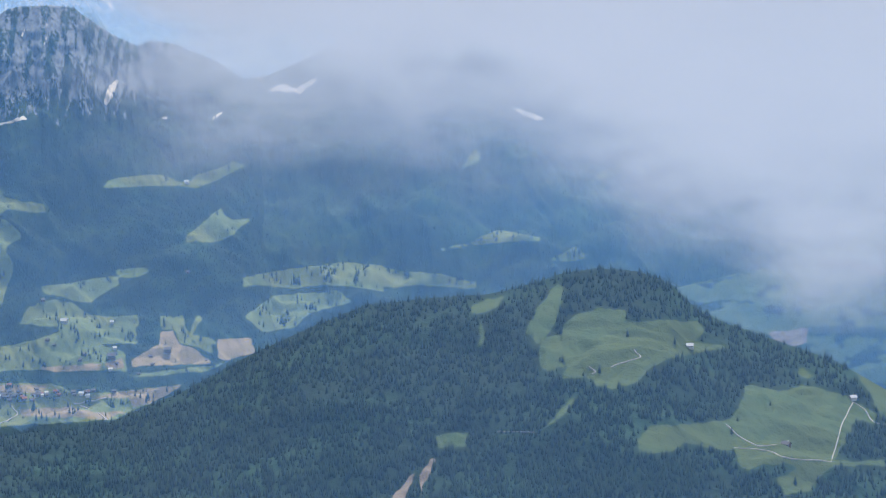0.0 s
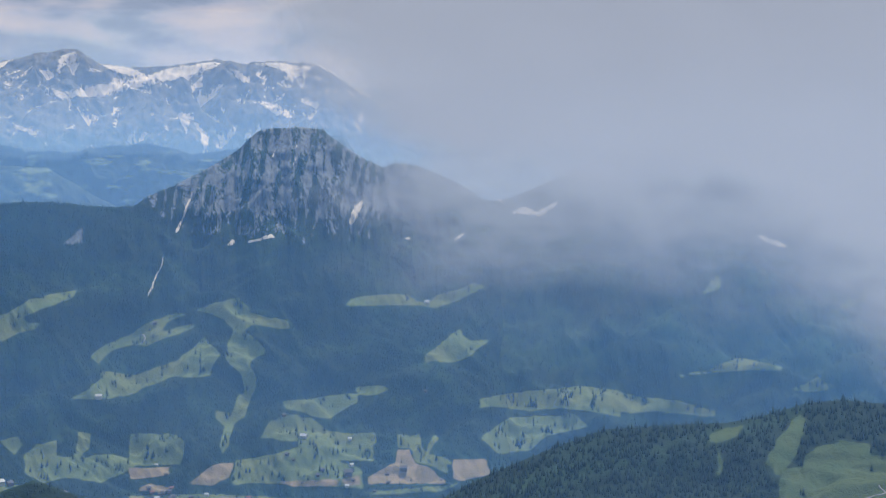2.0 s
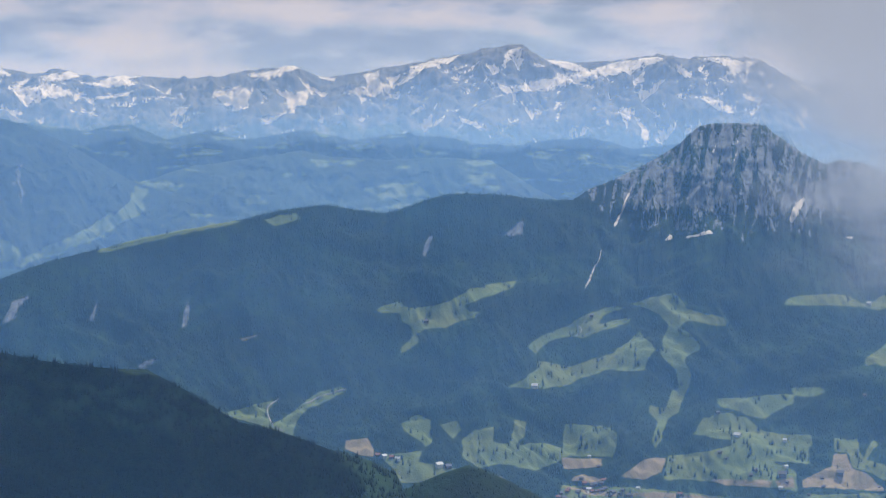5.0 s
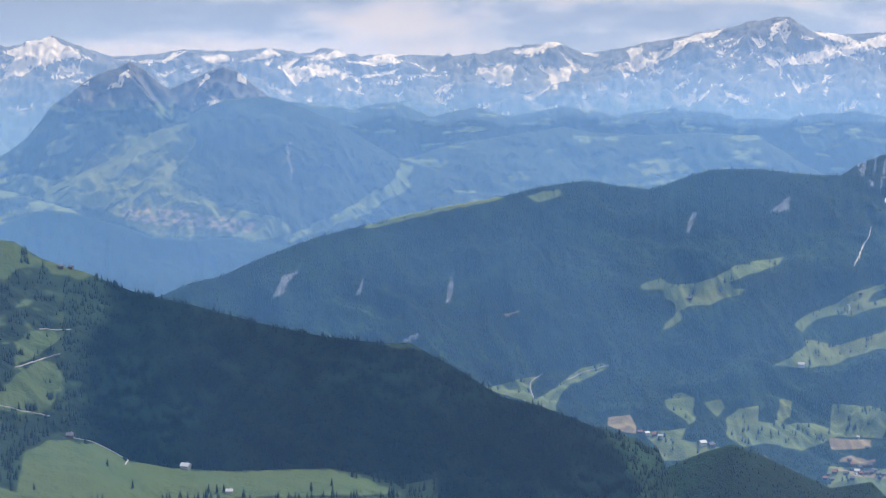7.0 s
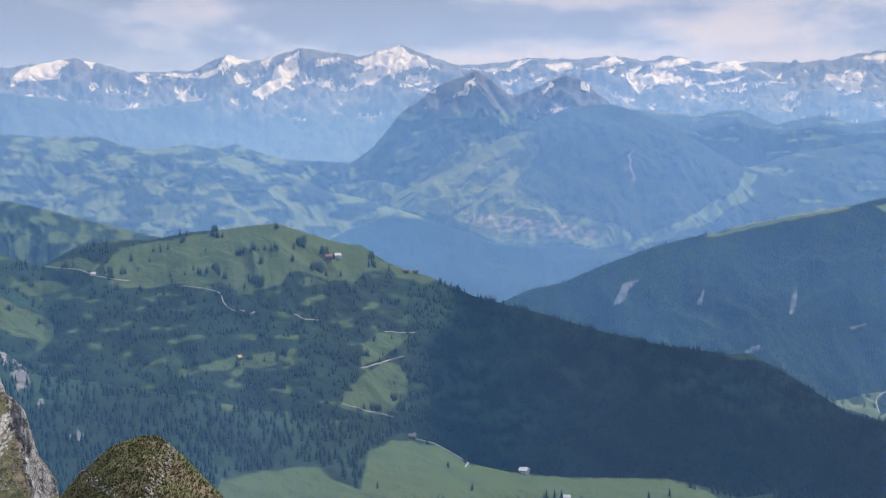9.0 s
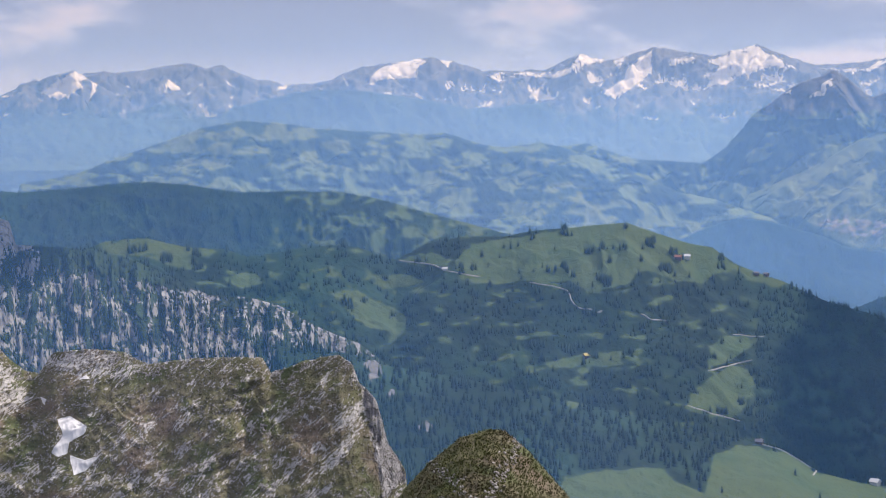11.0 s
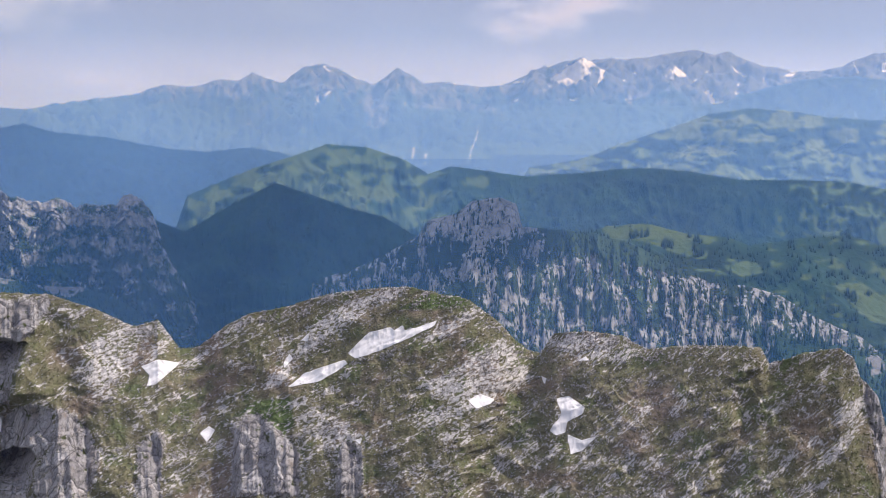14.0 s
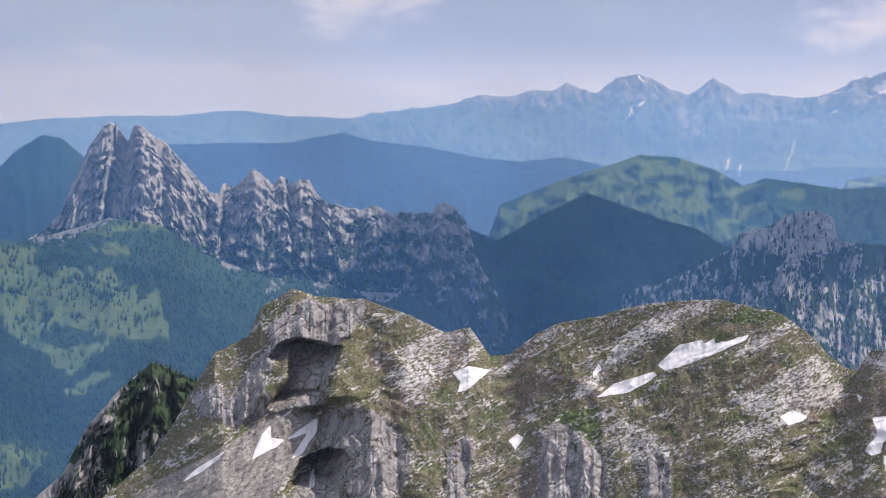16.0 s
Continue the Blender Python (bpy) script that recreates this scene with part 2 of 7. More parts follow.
    relief = n_math(nt, "ADD", n_math(nt, "ADD", ribs, n_math(nt, "MULTIPLY", fine, 0.4)),
                    n_math(nt, "MULTIPLY", n_math(nt, "MULTIPLY", grey.outputs[1], 1.2), n_step(nt, n_attr(nt, "rock"), 0.4, 0.6)))
    relief = n_math(nt, "MULTIPLY", relief, n_step(nt, n_attr(nt, "snow"), 0.55, 0.4))
    n_surface(nt, out, c, 0.9, relief, 0.6, metre * 0.9)
    return m


def ridge_material():
    """Near alpine ridge: turf of several greens and browns, white limestone breaking through along its beds, fractured walls, scree, old snow."""
    m, nt, out = material("alpine_ridge")
    bed = nt.nodes.new("ShaderNodeCombineXYZ")
    nt.links.new(n_attr(nt, "bed_along"), bed.inputs[0])
    nt.links.new(n_attr(nt, "bed_across"), bed.inputs[1])

    def bedded(sx, sy):
        mp = nt.nodes.new("ShaderNodeMapping")
        mp.inputs["Scale"].default_value = (sx, sy, 1)
        nt.links.new(bed.outputs[0], mp.inputs["Vector"])
        return mp.outputs["Vector"]
    v = n_stretch(nt, 1, 1, 1)
    speck = n_noise(nt, 1.0, 4, 0.65, bedded(0.55, 1.2), 0.4)
    streak = n_noise(nt, 1.0, 5, 0.6, bedded(0.07, 0.26), 0.5)
    fine, mid, broad = n_noise(nt, 1.7, 4, 0.65, v), n_noise(nt, 0.3, 5, 0.6, v), n_noise(nt, 0.055, 4, 0.55, v)
    grass = n_mix(nt, n_step(nt, mid, 0.38, 0.62), (0.162, 0.165, 0.08), (0.225, 0.205, 0.125))
    grass = n_mix(nt, n_math(nt, "MULTIPLY", n_step(nt, broad, 0.5, 0.62), 0.8), grass, (0.27, 0.205, 0.155))
    grass = n_mix(nt, n_math(nt, "MULTIPLY", n_step(nt, n_noise(nt, 0.09, 4, 0.6, v), 0.54, 0.64), 0.75), grass, (0.125, 0.165, 0.062))
    grass = n_mix(nt, n_step(nt, n_attr(nt, "lush"), -0.05, 0.06), grass, (0.12, 0.175, 0.055))
    grass = n_mix(nt, n_math(nt, "MULTIPLY", n_step(nt, fine, 0.5, 0.68), 0.55), grass, (0.09, 0.088, 0.052))
    grass = n_mix(nt, n_math(nt, "MULTIPLY", n_step(nt, fine, 0.42, 0.3), 0.5), grass, (0.34, 0.31, 0.21))
    stone = n_mix(nt, n_step(nt, fine, 0.32, 0.66), (0.40, 0.38, 0.36), (0.86, 0.82, 0.77))
    stone = n_mix(nt, n_step(nt, n_noise(nt, 1.0, 4, 0.7, bedded(0.5, 1.6)), 0.56, 0.66), stone, (0.17, 0.16, 0.14))
    c = n_mix(nt, n_step(nt, n_attr(nt, "hay"), -0.04, 0.03), grass,
              n_mix(nt, n_step(nt, n_noise(nt, 1.0, 5, 0.7, bedded(0.35, 0.9)), 0.36, 0.64), (0.26, 0.24, 0.215), (0.52, 0.485, 0.44)))
    show = n_math(nt, "ADD", n_attr(nt, "rock"), n_math(nt, "ADD", n_math(nt, "MULTIPLY", n_math(nt, "SUBTRACT", streak, 0.5), 1.4), n_math(nt, "MULTIPLY", n_math(nt, "SUBTRACT", speck, 0.5), 3.1)))
    bare = n_step(nt, show, 0.51, 0.56)
    c = n_mix(nt, bare, c, stone)
    # walls: slabs between joints
    tall = n_stretch(nt, 1, 1, 0.45)
    warp = nt.nodes.new("ShaderNodeVectorMath")
    warp.operation = "ADD"
    nt.links.new(tall, warp.inputs[0])
    nt.links.new(n_mix(nt, mid, (0.0, 0.0, 0.0), (3.0, 3.0, 3.0)), warp.inputs[1])
    joints, blocks = [], []
    for scale in (0.16, 0.55):
        e, w = nt.nodes.new("ShaderNodeTexVoronoi"), nt.nodes.new("ShaderNodeTexVoronoi")
        e.feature = "DISTANCE_TO_EDGE"
        for tex in (e, w):
            tex.inputs["Scale"].default_value = scale
            nt.links.new(warp.outputs[0], tex.inputs["Vector"])
        sep = nt.nodes.new("ShaderNodeSeparateColor")
        nt.links.new(w.outputs["Color"], sep.inputs["Color"])
        joints.append(e.outputs["Distance"])
        blocks.append(sep.outputs[0])
    slabs = n_math(nt, "ADD", n_math(nt, "MULTIPLY", blocks[0], 0.6), n_math(nt, "MULTIPLY", blocks[1], 0.4))
    wall = n_mix(nt, slabs, (0.30, 0.285, 0.28), (0.60, 0.575, 0.555))
    wall = n_mix(nt, n_math(nt, "MULTIPLY", n_step(nt, n_noise(nt, 0.22, 5, 0.65, n_stretch(nt, 1, 1, 0.2)), 0.52, 0.66), 0.6), wall, (0.30, 0.235, 0.17))
    wall = n_mix(nt, n_step(nt, n_math(nt, "ADD", joints[1], n_math(nt, "MULTIPLY", fine, 0.1)), 0.06, 0.12), (0.25, 0.24, 0.23), wall)
    wall = n_mix(nt, n_step(nt, n_math(nt, "ADD", joints[0], n_math(nt, "MULTIPLY", fine, 0.06)), 0.03, 0.06), (0.15, 0.14, 0.13), wall)
    wall = n_mix(nt, n_step(nt, n_noise(nt, 0.35, 5, 0.6, v), 0.6, 0.66), wall, (0.09, 0.105, 0.04))
    steep = n_step(nt, n_math(nt, "ADD", n_attr(nt, "wall"), n_math(nt, "MULTIPLY", n_math(nt, "SUBTRACT", n_noise(nt, 0.5, 5, 0.65, v), 0.5), 1.3)), 0.45, 0.56)
    c = n_mix(nt, steep, c, wall)
    white = n_step(nt, n_math(nt, "ADD", n_attr(nt, "snow"), n_math(nt, "MULTIPLY", n_math(nt, "SUBTRACT", fine, 0.5), 0.4)), 0.46, 0.52)
    old = n_mix(nt, n_step(nt, mid, 0.35, 0.7), (0.94, 0.92, 0.90), (0.88, 0.855, 0.83))
    c = n_mix(nt, white, c, old)
    relief = n_math(nt, "ADD", n_math(nt, "MULTIPLY", fine, 0.45), n_math(nt, "ADD", n_math(nt, "MULTIPLY", bare, 0.55), n_math(nt, "MULTIPLY", mid, 0.9)))
    relief = n_math(nt, "ADD", relief, n_math(nt, "MULTIPLY", steep, n_math(nt, "ADD", n_math(nt, "MULTIPLY", slabs, 1.6), n_math(nt, "MULTIPLY", n_step(nt, joints[0], 0.0, 0.1), 0.8))))
    relief = n_math(nt, "MULTIPLY", relief, n_step(nt, n_attr(nt, "snow"), 0.55, 0.4))
    n_surface(nt, out, c, 0.92, relief, 0.8, 1.0)
    return m


LAND_NEAR = ridge_material()
LAND_MID = land_material("wooded_hills", 3.2, (0.015, 0.035, 0.018), (0.068, 0.112, 0.044), (0.09, 0.128, 0.052), (0.12, 0.12, 0.12), (0.25, 0.245, 0.235), straw=((0.15, 0.12, 0.095), (0.24, 0.195, 0.15)))
# summit rock is tinted blue: distance haze put into its base colours
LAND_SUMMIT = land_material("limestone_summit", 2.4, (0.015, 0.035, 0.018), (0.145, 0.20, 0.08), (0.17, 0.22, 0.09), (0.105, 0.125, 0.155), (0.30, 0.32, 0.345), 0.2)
LAND_CLIFF = land_material("limestone_cliff_face", 2.6, (0.025, 0.042, 0.02), (0.09, 0.125, 0.05), (0.11, 0.14, 0.06), (0.17, 0.165, 0.16), (0.43, 0.415, 0.39), 0.16)
LAND_FAR = land_material("far_mountains", 10.0, (0.025, 0.042, 0.022), (0.125, 0.175, 0.07), (0.16, 0.205, 0.09), (0.10, 0.105, 0.105), (0.21, 0.20, 0.185), 0.75, 0.0, None, ((0.27, 0.22, 0.145), (0.35, 0.28, 0.20)), 1.0)


def tree_material():
    m, nt, out = material("spruce_needles")
    info = nt.nodes.new("ShaderNodeNewGeometry")
    v = n_stretch(nt, 1, 1, 1)
    tone = n_mix(nt, info.outputs["Random Per Island"], (0.006, 0.019, 0.013), (0.021, 0.045, 0.022))
    tone = n_mix(nt, n_step(nt, n_noise(nt, 0.022, 4, 0.65, v), 0.5, 0.72), tone, (0.046, 0.080, 0.034))
    c = n_mix(nt, n_step(nt, n_noise(nt, 0.9, 3, 0.6, v), 0.35, 0.65), tone, (0.013, 0.034, 0.018))
    n_surface(nt, out, c, 0.85, n_noise(nt, 2.0, 3, 0.6, v), 0.5, 0.4)
    return m


SPRUCE = tree_material()


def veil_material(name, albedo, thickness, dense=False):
    """Tinted sheet that imitates haze: scatters a part of each colour, blue the most, and lets the rest through; a
    dense cloud hides what lies behind. 'fade' on the mesh thins it out.
    """
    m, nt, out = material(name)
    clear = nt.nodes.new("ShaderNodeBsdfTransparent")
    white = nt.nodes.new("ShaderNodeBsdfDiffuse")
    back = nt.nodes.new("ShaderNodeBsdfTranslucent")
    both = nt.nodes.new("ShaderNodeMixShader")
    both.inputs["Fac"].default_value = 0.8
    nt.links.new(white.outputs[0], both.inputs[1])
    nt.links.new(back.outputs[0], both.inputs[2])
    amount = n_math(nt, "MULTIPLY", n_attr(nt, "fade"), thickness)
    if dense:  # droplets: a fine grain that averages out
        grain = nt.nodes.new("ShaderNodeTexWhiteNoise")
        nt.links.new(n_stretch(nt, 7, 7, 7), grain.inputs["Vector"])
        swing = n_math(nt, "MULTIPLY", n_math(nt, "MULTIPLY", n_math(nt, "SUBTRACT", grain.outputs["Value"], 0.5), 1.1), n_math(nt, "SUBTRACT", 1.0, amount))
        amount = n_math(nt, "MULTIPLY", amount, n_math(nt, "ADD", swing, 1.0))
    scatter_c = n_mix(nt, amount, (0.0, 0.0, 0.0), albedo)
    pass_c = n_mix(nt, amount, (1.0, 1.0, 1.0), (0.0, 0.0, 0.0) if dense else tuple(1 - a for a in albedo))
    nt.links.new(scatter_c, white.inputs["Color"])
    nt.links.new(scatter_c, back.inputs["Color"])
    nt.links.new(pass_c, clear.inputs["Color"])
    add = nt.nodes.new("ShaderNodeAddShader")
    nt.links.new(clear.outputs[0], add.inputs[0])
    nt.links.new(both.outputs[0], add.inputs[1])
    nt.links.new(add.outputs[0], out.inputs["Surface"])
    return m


# ---- ground cover: pastures, hay, bare rock, late snow ----
FIELDS = {}


def field(hill, cover, *outline):
    """A patch of ground cover on a hill: its outline as (bearing, dip)."""
    FIELDS.setdefault((hill, cover), []).append(outline)


field("rocky_mountain", "meadow", (24.03, -6.57), (23.22, -6.29), (23.13, -6.52), (22.58, -6.53), (21.68, -6.36), (20.95, -5.91), (20.22, -5.73), (19.39, -5.64), (19.67, -5.91), (20.58, -6.24), (21.13, -6.45), (20.95, -6.67), (20.40, -6.64), (20.77, -6.85), (21.31, -6.99), (21.68, -7.17), (22.41, -7.22), (22.68, -7.38), (22.59, -7.70), (22.95, -7.88), (23.32, -8.09), (23.14, -7.79), (22.77, -7.43), (22.86, -7.16), (23.13, -7.01), (23.22, -6.70), (23.85, -6.70))
field("rocky_mountain", "meadow", (19.12, -7.77), (18.57, -7.37), (17.66, -7.01), (17.29, -6.74), (16.37, -6.37), (16.00, -6.46), (16.55, -6.68), (16.83, -7.01), (15.82, -6.73), (15.64, -6.82), (16.00, -7.01), (16.92, -7.28), (17.29, -7.46), (17.84, -7.41), (18.39, -7.59), (18.76, -7.92), (18.66, -8.10))
field("rocky_mountain", "meadow", (19.68, -9.05), (19.22, -8.82), (18.76, -8.46), (18.76, -8.19), (18.21, -8.28), (17.65, -8.37), (16.92, -8.10), (16.37, -7.92), (15.82, -7.55), (15.45, -7.19), (15.17, -7.46), (14.90, -7.73), (15.17, -8.10), (15.26, -8.42), (15.81, -8.50), (16.37, -8.43), (17.29, -8.74), (17.84, -9.01), (18.76, -9.10))
field("rocky_mountain", "meadow", (15.82, -6.32), (14.72, -6.00), (14.36, -5.91), (14.08, -6.18), (13.99, -6.45), (13.07, -6.63), (12.70, -6.71), (12.70, -6.99), (13.43, -6.90), (13.80, -6.81), (14.17, -7.00), (13.80, -7.27), (13.52, -7.54), (13.52, -7.81), (13.89, -7.91), (13.98, -8.18), (13.70, -8.63), (13.88, -8.99), (14.16, -9.00), (14.25, -8.45), (14.53, -8.18), (14.81, -7.91), (14.72, -7.46), (14.53, -7.00), (14.81, -6.64), (15.27, -6.46))
field("rocky_mountain", "meadow", (14.34, -9.00), (13.88, -9.08), (14.15, -9.72), (14.52, -9.99), (14.70, -10.63), (14.88, -10.99), (14.98, -10.63), (14.80, -10.09), (15.07, -9.82), (15.07, -9.55), (14.61, -9.63))
field("cloud_hidden_mountain", "meadow", (10.97, -6.24), (10.70, -5.97), (9.80, -5.86), (8.89, -5.85), (8.53, -6.11), (8.26, -6.11), (7.81, -5.83), (7.10, -5.64), (6.74, -5.45), (6.30, -5.62), (6.92, -5.90), (7.45, -6.15), (7.99, -6.29), (8.89, -6.21), (9.79, -6.22))
field("rocky_mountain", "meadow", (10.97, -6.24), (10.70, -5.97), (9.80, -5.86), (8.89, -5.85), (8.53, -6.11), (8.26, -6.11), (7.81, -5.83), (7.10, -5.64), (6.74, -5.45), (6.30, -5.62), (6.92, -5.90), (7.45, -6.15), (7.99, -6.29), (8.89, -6.21), (9.79, -6.22))
field("cloud_hidden_mountain", "meadow", (8.38, -8.10), (8.33, -7.82), (7.61, -7.27), (7.22, -6.95), (6.90, -7.34), (6.09, -7.27), (6.53, -7.60), (6.89, -7.88), (7.42, -8.07), (7.96, -8.00))
field("rocky_mountain", "meadow", (8.38, -8.10), (8.33, -7.82), (7.61, -7.27), (7.22, -6.95), (6.90, -7.34), (6.09, -7.27), (6.53, -7.60), (6.89, -7.88), (7.42, -8.07), (7.96, -8.00))
field("rocky_mountain", "meadow", (13.60, -10.35), (13.23, -9.98), (12.96, -9.71), (12.41, -9.70), (12.31, -10.15), (11.58, -10.19), (11.03, -10.31), (9.93, -10.29), (9.84, -10.55), (10.11, -10.74), (10.65, -10.93), (11.39, -10.59), (11.76, -10.41), (12.31, -10.60), (13.04, -10.52))
field("rocky_mountain", "meadow", (13.05, -9.26), (11.95, -9.19), (11.04, -9.05), (10.49, -9.04), (10.49, -9.31), (11.03, -9.59), (11.40, -9.87), (11.95, -9.78), (12.32, -9.61), (12.87, -9.53))
field("rocky_mountain", "meadow", (10.58, -8.86), (9.77, -8.76), (9.40, -8.87), (9.94, -9.12), (10.49, -9.09))
field("cloud_hidden_mountain", "meadow", (6.60, -9.22), (5.44, -9.00), (4.20, -8.87), (3.15, -8.75), (1.96, -8.88), (1.95, -9.75), (3.14, -9.54), (4.02, -9.49), (4.90, -9.61), (5.79, -9.46), (6.50, -9.48))
field("rocky_mountain", "meadow", (6.60, -9.22), (5.44, -9.00), (4.20, -8.87), (3.15, -8.75), (1.96, -8.88), (1.95, -9.75), (3.14, -9.54), (4.02, -9.49), (4.90, -9.61), (5.79, -9.46), (6.50, -9.48))
field("cloud_hidden_mountain", "meadow", (6.49, -10.46), (5.61, -9.81), (3.48, -9.68), (2.95, -10.06), (4.35, -10.38), (4.88, -10.85), (5.94, -10.98))
field("rocky_mountain", "meadow", (6.49, -10.46), (5.61, -9.81), (3.48, -9.68), (2.95, -10.06), (4.35, -10.38), (4.88, -10.85), (5.94, -10.98))
field("rocky_mountain", "meadow", (9.20, -10.36), (8.84, -10.35), (8.74, -10.80), (9.20, -10.81))
field("cloud_hidden_mountain", "meadow", (8.02, -10.33), (7.84, -10.50), (8.20, -10.96), (7.56, -11.12), (7.38, -11.29), (7.92, -11.31), (8.38, -11.05))
field("rocky_mountain", "meadow", (8.02, -10.33), (7.84, -10.50), (8.20, -10.96), (7.56, -11.12), (7.38, -11.29), (7.92, -11.31), (8.38, -11.05))
field("rocky_mountain", "meadow", (23.15, -10.22), (22.60, -9.96), (22.15, -10.14), (22.24, -10.59), (22.06, -10.77), (22.34, -11.04), (22.61, -10.76), (23.06, -10.49))
field("rocky_mountain", "meadow", (21.91, -10.24), (21.33, -10.16), (21.15, -10.43), (21.51, -10.78), (21.69, -10.51))
field("rocky_mountain", "meadow", (21.15, -10.79), (20.78, -10.43), (20.14, -10.35), (20.14, -10.80), (19.68, -10.89), (19.49, -10.44), (19.49, -10.08), (19.03, -10.18), (19.13, -10.63), (19.40, -10.90), (18.57, -10.81), (17.84, -10.99), (16.91, -10.82), (16.55, -10.54), (16.10, -10.45), (16.10, -10.90), (16.73, -11.09), (17.65, -11.17), (17.84, -11.35), (18.76, -11.71), (19.86, -11.52), (20.60, -11.69), (21.15, -11.32))
field("rocky_mountain", "meadow", (29.22, -9.96), (28.52, -9.81), (27.81, -9.60), (27.28, -9.54), (27.46, -9.93), (27.38, -10.29), (26.75, -9.95), (26.39, -9.61), (25.85, -9.26), (25.13, -9.06), (24.95, -9.19), (25.49, -9.54), (26.21, -9.79), (26.57, -10.22), (26.67, -10.57), (26.22, -10.68), (27.11, -10.56), (28.00, -10.23), (28.70, -10.03))
field("rocky_mountain", "meadow", (23.88, -11.27), (22.43, -11.12), (22.61, -11.48), (21.33, -11.68), (20.23, -11.78), (20.60, -12.05), (23.16, -12.18), (23.52, -11.64))
field("rocky_mountain", "hay", (17.84, -11.35), (16.73, -11.26), (16.54, -11.50), (17.28, -11.62), (17.84, -11.62))
field("rocky_mountain", "hay", (24.97, -10.80), (24.24, -10.73), (24.06, -11.09), (24.07, -11.36), (24.61, -11.26), (24.97, -11.07))
field("cloud_hidden_mountain", "meadow", (6.71, -9.35), (5.24, -9.02), (4.13, -8.86), (2.66, -8.79), (1.56, -9.03), (0.08, -9.17), (-1.12, -9.45), (-1.12, -9.67), (0.08, -9.59), (0.82, -9.53), (1.56, -9.62), (2.67, -9.42), (4.14, -9.49), (5.25, -9.56))
field("rocky_mountain", "meadow", (6.71, -9.35), (5.24, -9.02), (4.13, -8.86), (2.66, -8.79), (1.56, -9.03), (0.08, -9.17), (-1.12, -9.45), (-1.12, -9.67), (0.08, -9.59), (0.82, -9.53), (1.56, -9.62), (2.67, -9.42), (4.14, -9.49), (5.25, -9.56))
field("rocky_mountain", "meadow", (32.97, -4.71), (31.51, -4.26), (30.04, -3.92), (28.58, -3.72), (28.22, -3.81), (29.49, -4.03), (31.14, -4.39), (32.79, -4.78))
field("rocky_mountain", "meadow", (27.67, -3.72), (26.58, -3.46), (26.39, -3.68), (27.30, -3.95))
field("rocky_mountain", "meadow", (14.62, -11.89), (14.43, -11.13), (13.44, -10.99), (12.53, -10.75), (11.72, -11.22), (11.27, -11.15), (10.36, -11.44), (10.28, -12.07), (13.45, -11.88))
field("rocky_mountain", "meadow", (10.37, -12.19), (7.61, -11.99), (7.05, -11.77), (7.61, -12.16), (9.82, -12.29))
field("cloud_hidden_mountain", "meadow", (10.37, -12.19), (7.61, -11.99), (7.05, -11.77), (7.61, -12.16), (9.82, -12.29))
field("rocky_mountain", "meadow", (17.85, -10.20), (16.27, -10.26), (16.11, -10.62), (16.21, -11.24), (17.88, -11.21))
field("rocky_mountain", "meadow", (13.70, -10.45), (13.33, -9.87), (11.97, -9.82), (11.47, -10.24), (11.07, -10.29), (9.94, -10.28), (9.99, -11.21), (11.63, -11.17), (12.39, -11.06), (12.53, -10.45))
field("rocky_mountain", "meadow", (17.90, -12.14), (15.25, -12.18), (12.74, -12.33), (12.02, -12.66), (10.74, -12.70), (8.50, -12.54), (9.46, -13.07), (10.76, -13.57), (12.58, -13.60), (14.57, -13.59), (16.17, -13.51), (16.87, -12.88), (17.93, -13.38))
field("cloud_hidden_mountain", "meadow", (17.90, -12.14), (15.25, -12.18), (12.74, -12.33), (12.02, -12.66), (10.74, -12.70), (8.50, -12.54), (9.46, -13.07), (10.76, -13.57), (12.58, -13.60), (14.57, -13.59), (16.17, -13.51), (16.87, -12.88), (17.93, -13.38))
field("rocky_mountain", "meadow", (8.88, -10.48), (8.51, -10.30), (8.25, -11.21), (7.60, -11.36), (7.51, -11.67), (8.07, -11.39), (8.62, -11.24))
field("cloud_hidden_mountain", "meadow", (8.88, -10.48), (8.51, -10.30), (8.25, -11.21), (7.60, -11.36), (7.51, -11.67), (8.07, -11.39), (8.62, -11.24))
field("rocky_mountain", "hay", (10.18, -11.71), (9.26, -11.23), (9.20, -10.83), (8.80, -10.84), (8.62, -11.29), (8.16, -11.39), (7.57, -11.94), (8.90, -11.92), (10.18, -11.93))
field("cloud_hidden_mountain", "hay", (10.18, -11.71), (9.26, -11.23), (9.20, -10.83), (8.80, -10.84), (8.62, -11.29), (8.16, -11.39), (7.57, -11.94), (8.90, -11.92), (10.18, -11.93))
field("rocky_mountain", "hay", (16.05, -11.86), (15.59, -11.53), (15.23, -11.28), (14.52, -11.18), (14.62, -11.66), (15.25, -11.90))
field("rocky_mountain", "hay", (17.88, -11.27), (16.47, -11.30), (16.74, -11.53), (17.88, -11.53))
field("rocky_mountain", "hay", (17.72, -11.98), (17.19, -11.81), (16.58, -11.93), (16.76, -12.08))
field("rocky_mountain", "hay", (13.45, -11.81), (11.00, -11.78), (10.45, -11.61), (10.37, -11.98), (12.55, -12.00))
field("rocky_mountain", "hay", (17.90, -12.18), (16.15, -12.35), (14.90, -12.29), (12.74, -12.35), (13.11, -12.62), (15.08, -12.47), (16.86, -12.48))
field("rocky_mountain", "hay", (13.75, -13.08), (12.21, -13.10), (11.26, -13.32), (10.29, -13.32), (11.12, -13.58), (12.03, -13.44), (13.75, -13.34))
